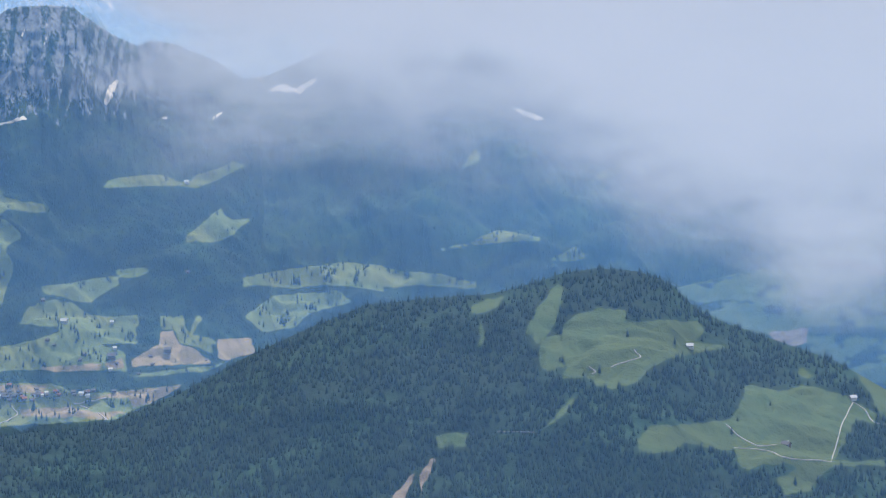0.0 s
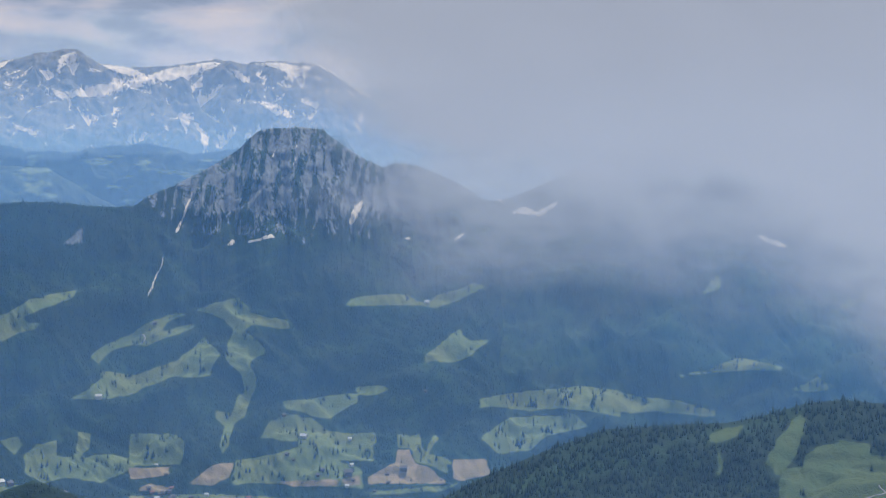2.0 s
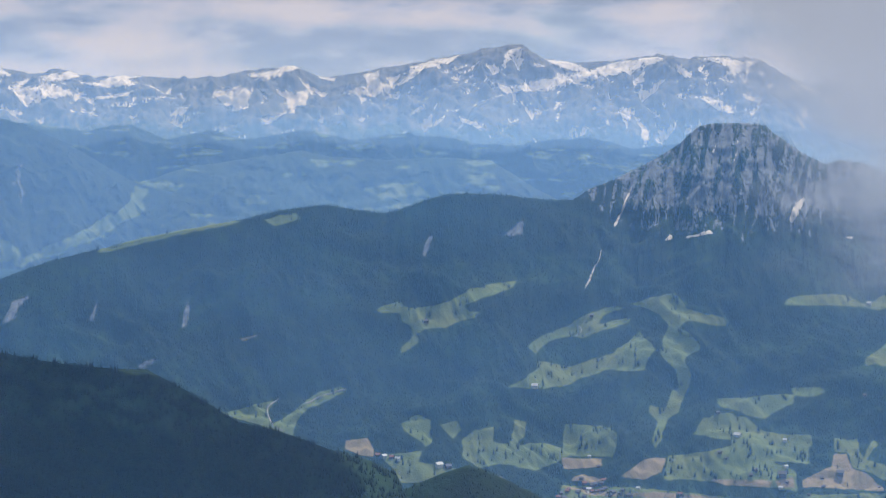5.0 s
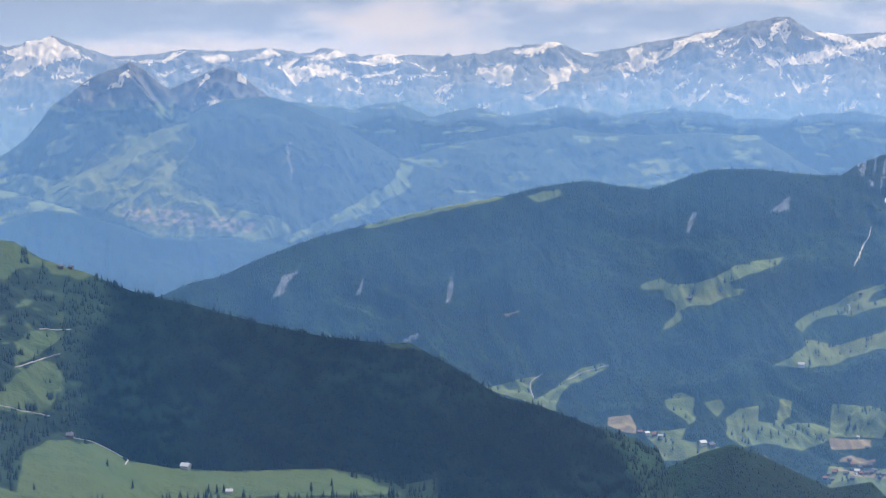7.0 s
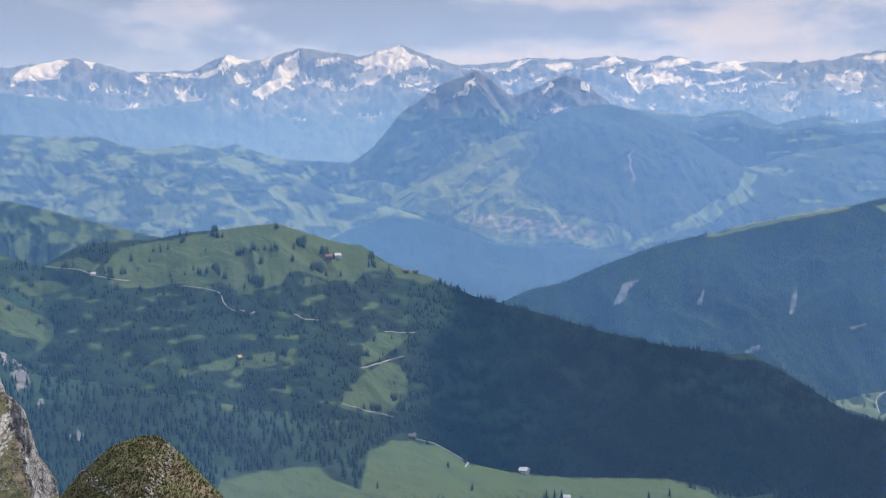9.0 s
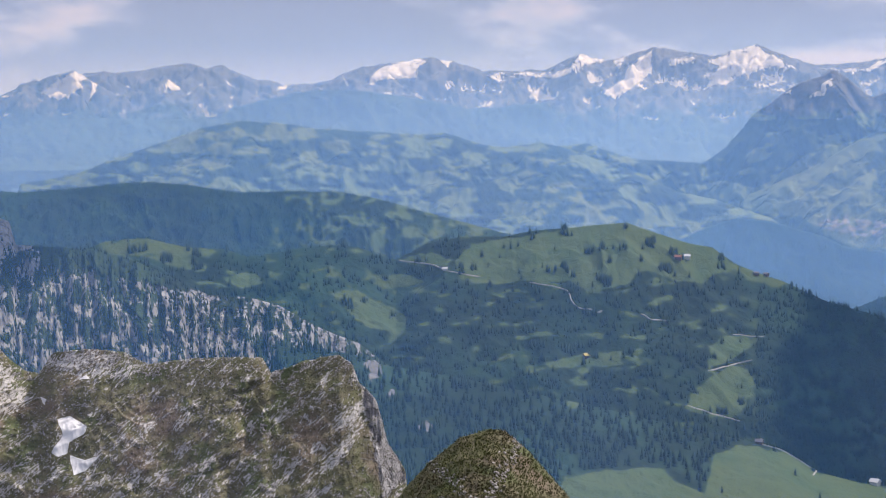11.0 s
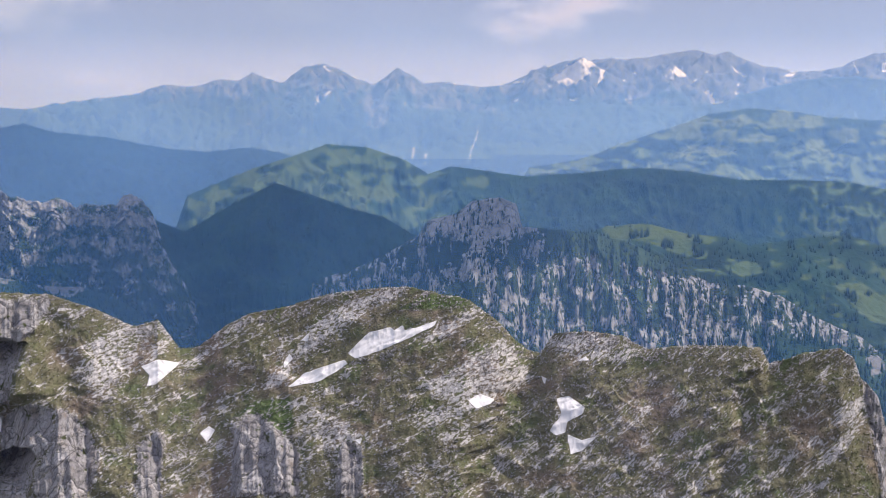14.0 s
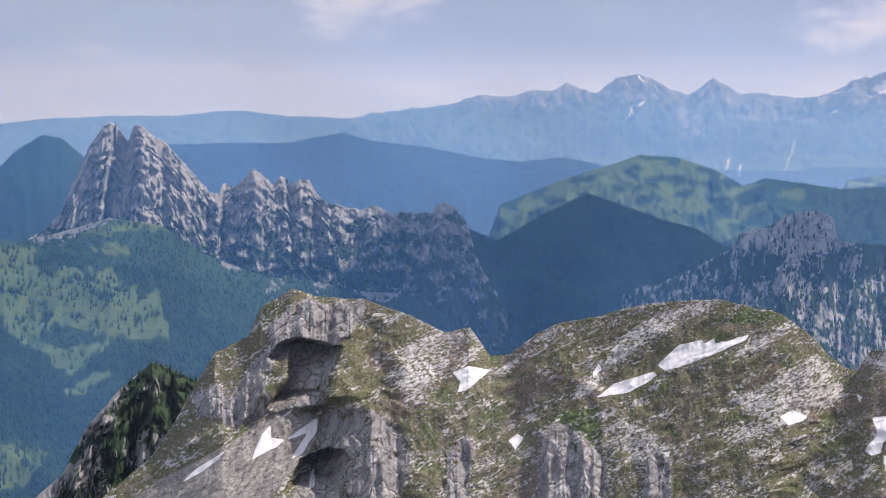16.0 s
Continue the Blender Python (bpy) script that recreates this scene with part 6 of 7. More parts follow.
def summit_rock(b, d, u, x, y, z):
    """Bare walls below the plateau, thinning out downwards into gullies and ribs between the woods."""
    low = along([(7, -2.6), (10, -4.3), (14, -4.4), (16, -3.9), (18.5, -3.2)], b) + 0.5 * fbm(b / 0.5, d / 2.5, 4, 21)
    zone = np.clip((d - low) / 1.2, 0, 1) * np.clip((18.4 - b) / 1.5, 0, 1) * np.clip((b - 6.5) / 2.0, 0, 1)
    runs = np.clip((d - low + 1.4) / 1.2, 0, 1) * np.clip((18.4 - b) / 1.5, 0, 1) * np.clip((b - 7.5) / 2.0, 0, 1)
    rib = ridged(b / 0.3 + 0.45 * d, d / 1.9, 5, 8, 0.66)
    return np.clip(0.62 * zone + 1.5 * (rib - 0.62) * runs + 0.5 * fbm(b / 0.7, d / 0.8, 5, 18, 0.6) * runs, 0, 0.9)


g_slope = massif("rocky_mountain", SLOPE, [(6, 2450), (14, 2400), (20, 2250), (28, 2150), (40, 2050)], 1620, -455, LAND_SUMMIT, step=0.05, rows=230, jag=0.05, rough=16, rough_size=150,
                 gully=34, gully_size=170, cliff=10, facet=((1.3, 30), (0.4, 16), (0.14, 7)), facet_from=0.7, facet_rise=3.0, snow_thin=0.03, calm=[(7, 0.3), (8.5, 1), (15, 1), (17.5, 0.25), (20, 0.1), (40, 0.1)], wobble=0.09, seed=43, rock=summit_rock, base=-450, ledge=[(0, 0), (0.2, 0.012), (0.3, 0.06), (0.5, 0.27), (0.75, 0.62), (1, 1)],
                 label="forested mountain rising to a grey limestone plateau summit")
g_veiled = massif("cloud_hidden_mountain", VEILED, 2550, 1700, -455, LAND_SUMMIT, step=0.06, rows=170, jag=0.06, rough=26, rough_size=160, gully=40, gully_size=200, ribs=12, rib_size=1.2, wobble=0.09, seed=47, base=-450,
                  ledge=[(0, 0), (0.2, 0.012), (0.4, 0.14), (0.7, 0.5), (1, 1)], rock=lambda b, d, u, x, y, z: np.clip((d + 2.8) / 1.5, 0, 0.8),
                  label="dark mountain half hidden in drifting cloud")
g_right = massif("pasture_hill", RIGHT, 2000, 1830, -440, LAND_MID, step=0.05, rows=80, rough=8, gully=10, seed=53, label="hazy green pasture hill with dark copses", category="hill",
                 pasture=patches(1.2, 0.5, 0.05, 45))
g_hill = massif("forested_hill", HILL, 1500, 1050, -370, LAND_MID, step=0.045, rows=170, shape=0.75, jag=0.02, rough=8, rough_size=90, gully=12, gully_size=110, seed=59,
                label="dark spruce-covered hill with bright clearings", category="hill")
g_bump = massif("wooded_knoll", BUMP, 1600, 1450, -455, LAND_MID, step=0.05, rows=50, jag=0.02, rough=5, seed=61, label="small wooded knoll at the edge of the valley", category="hill")
g_alp = massif("alp_ridge", ALP, 1500, 1190, [(22, -455), (34, -330), (66, -270)], LAND_MID, step=0.045, rows=180, shape=0.8, jag=0.02, rough=10, rough_size=110, gully=16, gully_size=130,
               seed=67, pasture=lambda b, d, u, x, y, z: 0.3 * (fbm(b / 0.9, d / 0.35, 4, 55, 0.55) - 0.26) * np.clip((b - 42.5) / 2, 0, 1) - 0.2 * (b < 42.5), label="long hill of alpine pasture above spruce forest", category="hill")
g_spur = massif("wooded_spur", SPUR, 1150, 800, -260, LAND_MID, step=0.045, rows=130, shape=0.8, jag=0.02, rough=5, rough_size=70, gully=5, gully_size=60, seed=71,
                label="spruce wood above a smooth green pasture spur", category="hill")
g_crag = massif("limestone_cliff", CRAG, 1200, 1050, -260, LAND_CLIFF, step=0.035, rows=190, shape=0.8, jag=0.05, jag_size=0.4, rough=6, rough_size=40, gully=6, gully_size=40, ribs=5, rib_size=0.7, rib_rise=4, twist=0.25, crisp=2, facet=((1.1, 13), (0.42, 7), (0.16, 3)), calm=[(66.0, 1), (66.5, 0.3), (68.3, 0.3), (68.8, 1)], smooth=False,
                seed=73, rock=lambda b, d, u, x, y, z: np.clip(0.2 + 0.75 * (ridged(b / 0.42 + 0.12 * d, d / 1.6, 4, 8, 0.6) - 0.25) + 0.3 * fbm(b / 1.1, d / 0.6, 3, 3) - 0.4 * np.clip((d + 5.9) / 0.6, 0, 1) * (b < 65.5) + 0.28 * np.clip((b - 65.9) * 3, 0, 1) * np.clip((d + 5.4) * 2, 0, 1), 0, 1), edge=0.6,
                label="grey limestone cliff with spruces on its ledges", category="cliff")
g_cone = massif("shaded_peak", CONE, 1550, 1250, -330, LAND_MID, step=0.045, rows=120, shape=0.9, jag=0.02, rough=10, gully=24, gully_size=90, ribs=12, rib_size=0.9, seed=79,
                rock=lambda b, d, u, x, y, z: 0.1 + 0.35 * fbm(b / 1.2, d / 0.7, 3, 4), label="dark cone-shaped peak in cloud shadow")
def tower_cleft(b, d):
    """The shaded face between the twin peaks and the gaps between the lower towers: each turns away from the light on one side."""
    k = 0.0
    for edge_b, lean, depth, wide in ((88.62, 0.16, 42, 0.62), (87.3, 0.1, 8, 0.5), (85.05, 0.05, 26, 0.75), (83.75, -0.1, 12, 0.35), (82.3, 0.1, 14, 0.5), (79.6, 0.0, 12, 0.6)):
        f = (b - edge_b - lean * (-1.4 - d) + 0.07 * fbm(d / 0.4, b / 0.6, 4, 3)) / wide
        k = k + depth * np.where((f > 0) & (f < 1), f, np.clip((1.25 - f) / 0.25, 0, 1) * (f >= 1))
    return k + 3.0 * fbm(b / 0.22, d / 0.16, 4, 51, 0.6)


LAND_TOWER = land_material("pale_limestone_towers", 1.7, (0.03, 0.05, 0.022), (0.10, 0.13, 0.055), (0.12, 0.145, 0.065), (0.21, 0.205, 0.20), (0.46, 0.44, 0.415), 0.8, 0.6)
g_towers = massif("limestone_towers", TOWERS, 1450, 1330, -260, LAND_TOWER, step=0.03, rows=160, shape=0.9, jag=0.11, jag_size=0.16, rough=12, rough_size=30, gully=18, gully_size=30, ribs=5, rib_size=0.8, rib_rise=12, twist=0.8, crisp=4, facet=((1.2, 12), (0.45, 6), (0.18, 3)), facet_rise=12.0, fold=tower_cleft, smooth=False,
                  seed=83, rock=lambda b, d, u, x, y, z: np.clip(0.6 + 1.1 * fbm(b / 0.55, d / 0.4, 5, 6, 0.62) + along([(77, 0.1), (80, 0.2), (91, 0.22)], b) * (d + 4.6), 0, 0.9), label="row of pale limestone towers above wooded slopes", category="rock towers")
g_dark = massif("dark_peak", DARK, 1900, 1750, -300, LAND_MID, step=0.06, rows=60, jag=0.03, gully=20, seed=89, label="dark pointed peak behind the rock towers")
g_apron = massif("pasture_slope", APRON, 1340, 850, -330, LAND_MID, step=0.045, rows=170, shape=0.85, jag=0.03, rough=10, rough_size=90, gully=18, gully_size=100, seed=97, wobble=0.4, hard=1.6,
                 label="green pasture slope with scattered spruces below the towers", category="slope")

# the near rocky ridge
def ridge_folds(b, d):
    """Hollows that run down from its notches, and the slanting bands of its strata."""
    k = 0.0
    for notch, lean, depth, wide in ((65.7, -0.35, 9, 0.7), (77.0, 0.25, 2.5, 0.7), (58.3, -0.3, 5, 0.4), (81.2, 0.2, 4, 0.5)):
        k = k + depth * np.exp(-((b - notch - lean * (d + 8.5) + 0.5 * fbm(d / 0.9, b / 3, 4, 15)) / wide) ** 2) * np.clip((-6.6 - d) / 1.2, 0, 1)
    step_back = np.clip((b - 81.2) / 1.4, 0, 1) * np.clip((86.0 - b) / 3.0, 0, 1) * np.clip((-10.0 - d) / 0.8, 0, 1)
    q = (d + 0.42 * b) / 0.55 + 1.1 * fbm(b / 1.8, d / 0.9, 5, 6)
    f = q - np.floor(q)
    shelf = 0.5 * (0.1 + lattice(np.floor(q).astype(np.int64), np.zeros(q.shape, np.int64), 4)) * (np.where(f < 0.75, f / 0.75, (1 - f) / 0.25) - 0.5)
    return k + 22 * step_back + shelf * np.clip(0.4 + 1.6 * fbm(b / 1.1, d / 0.7, 4, 16), 0, 1.2) + 0.8 * fbm((d + 0.42 * b) / 0.3, (b - 0.42 * d) / 1.2, 5, 19, 0.6)


# how far the beds of rock have sunk along the ridge: they climb gently over the dome and steeply towards its end
BEDS = [(53, 0.0), (64, 10.4), (67, 12.5), (93, 25.0)]


def ridge_rock(b, d, u, x, y, z):
    """Bare rock along the beds, in clusters, and along the crest."""
    q = d + along(BEDS, b)
    bands = fbm(q / 0.45, b / 2.2, 5, 12, 0.6)
    knots = fbm(b / 0.8 + q, d / 0.45, 5, 13, 0.6)
    brow = np.clip((u - 0.975) * 30, 0, 1) * (u <= 1) * np.clip(0.4 + 1.5 * fbm(b / 0.5, b * 0, 3, 44), 0, 1)
    return np.clip(0.165 + 0.6 * bands + 0.8 * knots + 0.45 * brow + 0.12 * np.clip((-10.0 - d) / 2, 0, 1), -0.5, 0.75)


g_ridge = massif("near_ridge", RIDGE, [(53, 520), (66, 560), (77, 600), (85, 640), (91, 640)], [(53, 440), (85, 510), (91, 510)], -190, LAND_NEAR, step=0.028, rows=330, shape=0.9, jag=0.07, jag_size=0.3,
                 rough=4, rough_size=40, gully=4.5, gully_size=26, fine=1.1, fold=ridge_folds, back=120, base=-190, seed=101, edge=0.4, cliff=4.5, melt=0.9, recess=17, hard=1.6, pasture=lambda b, d, u, x, y, z: 0 * b + 1,
                 rock=ridge_rock, beds=BEDS, wobble=0.04,
                 label="grassy limestone ridge with bare rock and late snow", category="ridge")
g_flank = massif("rock_spur", FLANK, 668, 612, -190, LAND_CLIFF, facet=((1.2, 9), (0.4, 4)), facet_rise=3.0, step=0.035, rows=110, jag=0.06, jag_size=0.4, rough=6, rough_size=30, gully=10, gully_size=30, ribs=12, rib_size=0.9, seed=103,
                 back=60, base=-220, rock=lambda b, d, u, x, y, z: 0.30 + 0.9 * fbm(b / 0.9, d / 1.1, 4, 2) - 0.3 * np.clip((88 - b) * 0.3, -1, 1), label="dark wooded rock spur at the end of the ridge", category="rock spur")
g_knoll = massif("grassy_knoll", KNOLL, 330, 280, -100, LAND_NEAR, beds=[(47, 0.0), (55, 3.0)], step=0.03, rows=120, shape=0.6, jag=0.04, jag_size=0.2, rough=2, rough_size=12, seed=107, back=40, base=-100,
                 pasture=lambda b, d, u, x, y, z: 0 * b + 1, rock=lambda b, d, u, x, y, z: -0.3 + 0.1 * fbm(b / 0.3, d / 0.3, 3, 1), label="steep grassy knoll with a stony edge", category="knoll")

# ---- woods ----
def scrub(g, bias, size_b=0.8, size_d=0.4, seed=1):
    return np.clip((fbm(g["b"] / size_b, g["d"] / size_d, 4, seed) + bias) * 4, 0, 1)


def sparse(g, bias, size_b=1.0, size_d=0.5, seed=1):
    """Woods with thinner stands and gaps."""
    open_land = wooded(g) * np.clip(1.3 - 2 * g["rock"], 0, 1)
    return open_land * (0.12 + scrub(g, bias, size_b, size_d, seed))


plant("dome_forest", "hazy spruce forest on the broad mountain", g_dome, 6000, 6, seed=2)
plant("ridge_forest", "hazy spruce forest on the blue ridge", g_low, 4000, 6, seed=3)
plant("copses", "dark copses between hazy meadows", g_green, 15000, 5, seed=4, sides=3)
plant("shoulder_forest", "dark spruce woods on the shoulder", g_shoulder, 3000, 6, seed=49)
plant("shaded_forest", "dark spruce forest in cloud shadow", g_he, 8000, 4.5, seed=5, sides=3)
plant("hill_forest", "dark spruce woods on the rounded hills", g_hc, 20000, 4.4, seed=6, sides=3)
plant("mountain_forest", "dense dark spruce forest on the great slope", g_slope, 70000, 4.8, seed=7, sides=3, slim=0.2)
plant("meadow_spruces", "single spruces on the clearings", g_slope, 600, 7.0, np.clip(g_slope["meadow"] * 12, 0, 1) * (0.05 + scrub(g_slope, -0.1, 0.5, 0.3, 3)) * (g_slope["rock"] < 0.3), seed=47)
plant("veiled_forest", "dark spruce forest below the cloud", g_veiled, 24000, 5.0, seed=8, sides=3, slim=0.2)
plant("veiled_copses", "single spruces on hazy clearings", g_veiled, 500, 7.0, np.clip(g_veiled["meadow"] * 12, 0, 1) * (0.05 + scrub(g_veiled, -0.1, 0.5, 0.3, 3)), seed=48)
plant("hill_copses", "dark copses on the pasture hill", g_right, 1800, 4.5, seed=9)
plant("spruce_forest", "dense spruce forest on the hill", g_hill, 19000, 6.6, sparse(g_hill, 0.35, 1.2, 0.6, 5), seed=10, sides=5)
plant("knoll_forest", "spruces on the small knoll", g_bump, 1800, 4.5, seed=11, sides=5)
plant("alp_forest", "spruce forest on the flank of the pasture hill", g_alp, 21000, 6.2, sparse(g_alp, 0.12, 0.8, 0.35, 7) * along([(40, 1), (45, 0.55), (66, 0.6)], g_alp["b"]), seed=12, sides=5)
plant("alp_copses", "small spruce groups on the high pasture", g_alp, 700, 6.5, np.clip(g_alp["meadow"] * 9, 0, 1) * scrub(g_alp, -0.28, 0.7, 0.35, 12), seed=42, sides=5)
plant("spur_forest", "tall spruces on the spur", g_spur, 6000, 8.5, sparse(g_spur, 0.35, 1.2, 0.6, 3), seed=13, sides=6, tiers=2)
plant("cliff_spruces", "spruces on the ledges of the cliff", g_crag, 5000, 4.0, mask=np.clip(1.1 - g_crag["rock"] * 1.2, 0.03, 1) * (g_crag["u"] > 0.2), seed=14, sides=5)
plant("cone_forest", "dark woods on the shaded peak", g_cone, 5000, 3.6, seed=15)
plant("apron_spruces", "scattered spruces below the towers", g_apron, 22000, 4.4, seed=16, sides=5)
plant("pasture_spruces", "single spruces on the pasture", g_apron, 900, 4.6, mask=np.clip(g_apron["meadow"] * 5, 0, 1) * (0.05 + scrub(g_apron, -0.15, 0.6, 0.4, 7)), seed=17, sides=5)
plant("tower_spruces", "spruces at the foot of the towers", g_towers, 3800, 3.0, mask=np.clip((-4.2 - g_towers["d"]) * 1.2, 0, 1) * np.clip(1.15 - g_towers["rock"] * 1.6, 0.02, 1), seed=18, sides=5)
plant("spur_spruces", "dark spruces on the rock spur", g_flank, 1600, 3.2, mask=np.clip(1.2 - g_flank["rock"] * 1.5, 0, 1), seed=19, sides=5)


# ---- haze sheets and drifting cloud ----
def veil(name, r0, z0, r1, z1, mat, b0=-20.0, b1=100.0, fade=None, label="blue-tinted sheet imitating summer haze over the valleys", cols=121, rows=24, sway=25.0):
    b = np.linspace(b0, b1, cols)
    k = np.linspace(0, 1, rows)[:, None]
    B = np.repeat(b[None], rows, 0)
    r = r0 + (r1 - r0) * k + sway * fbm(B / 7, k * 3, 3, int(r0))
    z = z0 + (z1 - z0) * k + 0 * B
    x, y, _ = place(B, r, z)
    f = np.clip((1 - k) * 2.5, 0, 1) + 0 * B if fade is None else fade(B, np.degrees(np.arctan2(z, r)), k)
    ob = new(name, grid_mesh(name, x, y, z, {"fade": f}))
    ob.data.materials.append(mat)
    ob.visible_shadow = False
    return tagged(ob, label, "haze", kind="stuff")


# aerial haze is put into the colour of sheets between the ranges
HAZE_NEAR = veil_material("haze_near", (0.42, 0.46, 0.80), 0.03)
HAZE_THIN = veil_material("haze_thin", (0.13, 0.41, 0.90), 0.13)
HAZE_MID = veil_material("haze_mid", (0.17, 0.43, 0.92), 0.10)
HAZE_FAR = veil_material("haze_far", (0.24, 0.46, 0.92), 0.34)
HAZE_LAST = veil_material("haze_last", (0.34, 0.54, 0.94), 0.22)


def thinning(b, d, k):
    return np.clip((3.2 - d) / 4.0, 0, 1)


# sheet strength varies with bearing to set how pale the ranges look
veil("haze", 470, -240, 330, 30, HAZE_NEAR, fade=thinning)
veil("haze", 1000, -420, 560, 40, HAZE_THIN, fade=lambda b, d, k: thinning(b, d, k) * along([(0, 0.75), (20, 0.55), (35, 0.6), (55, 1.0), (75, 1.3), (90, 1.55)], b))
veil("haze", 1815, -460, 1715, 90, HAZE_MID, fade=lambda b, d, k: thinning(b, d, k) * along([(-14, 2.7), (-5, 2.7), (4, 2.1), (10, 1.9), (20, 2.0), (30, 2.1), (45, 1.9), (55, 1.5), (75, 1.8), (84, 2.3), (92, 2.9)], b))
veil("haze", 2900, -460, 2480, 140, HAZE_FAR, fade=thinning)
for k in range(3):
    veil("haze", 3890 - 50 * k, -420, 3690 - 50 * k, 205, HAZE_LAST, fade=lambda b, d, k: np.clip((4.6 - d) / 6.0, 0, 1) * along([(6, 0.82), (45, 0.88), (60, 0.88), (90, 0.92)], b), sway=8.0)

CLOUD = veil_material("drifting_cloud", (0.435, 0.465, 0.545), 1.0, True)


def cloud_fade(seed, most):
    def f(b, d, k):
        n = fbm(b / 5, d / 2.2, 5, seed, 0.55)
        low = np.clip((d + 7.4 + 2.5 * n + 3.4 * np.clip((-2 - b) / 10, 0, 1)) / (7.2 - 2.5 * np.clip((-2 - b) / 10, 0, 1)), 0, 1)
        side = np.clip((13.4 + 3.0 * n + 0.35 * d - b) / 7.0, 0, 1)
        dense = np.maximum(np.clip(0.85 + 0.9 * n, 0.1, 1), np.clip((d + 3.6 - along([(-10, -3.5), (0, 0), (9, 0.5), (14, 3)], b)) / 2.5, 0, 1))
        most_here = most + (0.9 - most) * np.clip((d + 3.2 - along([(-10, -3), (0, 0), (8, 0.4), (14, 3)], b)) / 3, 0, 1)
        return most_here * (low * low * (3 - 2 * low)) * (side * side * (3 - 2 * side)) * dense
    return f


def whole_cloud(b, d, k):
    clear = 1.0
    for seed, most in ((5, 0.55), (12, 0.6), (19, 0.65)):
        clear = clear * (1 - cloud_fade(seed, most)(b, d, k))
    return np.clip(1 - clear, 0.008, 1)


veil("drifting_cloud", 1710, -330, 1530, 260, CLOUD, -24, 17, whole_cloud, "soft pale cloud drifting before the mountain", 220, 120, 4.0)
# ---- clouds overhead, whose shadows lie on the hills ----
def cloud_material():
    m, nt, out = material("cumulus")
    n_surface(nt, out, n_mix(nt, n_noise(nt, 0.01, 4), (0.8, 0.8, 0.82), (0.9, 0.9, 0.9)), 1.0)
    return m


CUMULUS = cloud_material()


def cumulus(bearing, r, ground, half_wide, half_deep, turn, seed):
    """A heaped cloud that shades the ground at a bearing and distance."""
    up = 760.0
    gx, gy, _ = place(bearing, r, 0)
    k = (up - ground) / math.tan(radians(SUN_HEIGHT))
    cx, cy = gx - math.sin(radians(SUN_BEARING)) * k, gy + math.cos(radians(SUN_BEARING)) * k
    bm = bmesh.new()
    bmesh.ops.create_icosphere(bm, subdivisions=5, radius=1)
    for v in bm.verts:
        p = v.co
        n = noise.fractal(p * 1.6 + Vector((seed, 0, 0)), 0.9, 2.0, 5)
        puff = 1 + 0.22 * n
        flat = 0.12 if p.z < 0 else 0.5
        v.co = Vector((p.x * half_wide * puff, p.y * half_deep * puff, p.z * min(half_wide, half_deep) * flat * puff))
    me = bpy.data.meshes.new("cumulus_cloud")
    bm.to_mesh(me)
    bm.free()
    me.polygons.foreach_set("use_smooth", np.ones(len(me.polygons), bool))
    me.materials.append(CUMULUS)
    ob = new("cumulus_cloud", me)
    ob.matrix_world = pose(cx, cy, up, 0, 0, turn)
    tagged(ob, "heaped white cumulus cloud floating above the hills", "cloud", "clouds over the hills", "structure")


cumulus(32.3, 1390, -250, 262, 215, 32, 3.0)
cumulus(73.6, 1380, -170, 190, 250, 73, 7.0)
cumulus(82.0, 3080, -180, 520, 260, 82, 11.0)
cumulus(60.2, 1980, -150, 95, 90, 60, 15.0)

# ---- boulders and grass tufts ----
def scatter(g, count, mask, seed):
    rng = np.random.default_rng(seed)
    n = g["rows"]
    d, b = g["d"][:n], g["b"][:n]
    area = np.zeros(d.shape)
    area[:-1, :-1] = np.clip(np.diff(d, axis=0)[:, :-1], 0.002, 1) * np.diff(b, axis=1)[:-1]
    weight = (area * mask[:n] * (d > -14.5)).ravel()
    i, j = np.unravel_index(rng.choice(weight.size, count, p=weight / weight.sum()), d.shape)
    s, t = rng.random(count), rng.random(count)
    return rng, np.stack([(a[i, j] * (1 - s) + a[i + 1, j] * s) * (1 - t) + (a[i, j + 1] * (1 - s) + a[i + 1, j + 1] * s) * t
                          for a in (g["x"], g["y"], g["z"])], -1)


def boulder_material():
    m, nt, out = material("pale_limestone")
    geo = nt.nodes.new("ShaderNodeNewGeometry")
    v = n_stretch(nt, 1, 1, 1)
    c = n_mix(nt, geo.outputs["Random Per Island"], (0.30, 0.28, 0.25), (0.56, 0.53, 0.49))
    c = n_mix(nt, n_step(nt, n_noise(nt, 2.5, 4, 0.6, v), 0.5, 0.75), c, (0.2, 0.19, 0.17))
    n_surface(nt, out, c, 0.9, n_noise(nt, 4.0, 4, 0.6, v), 0.4, 0.2)
    return m


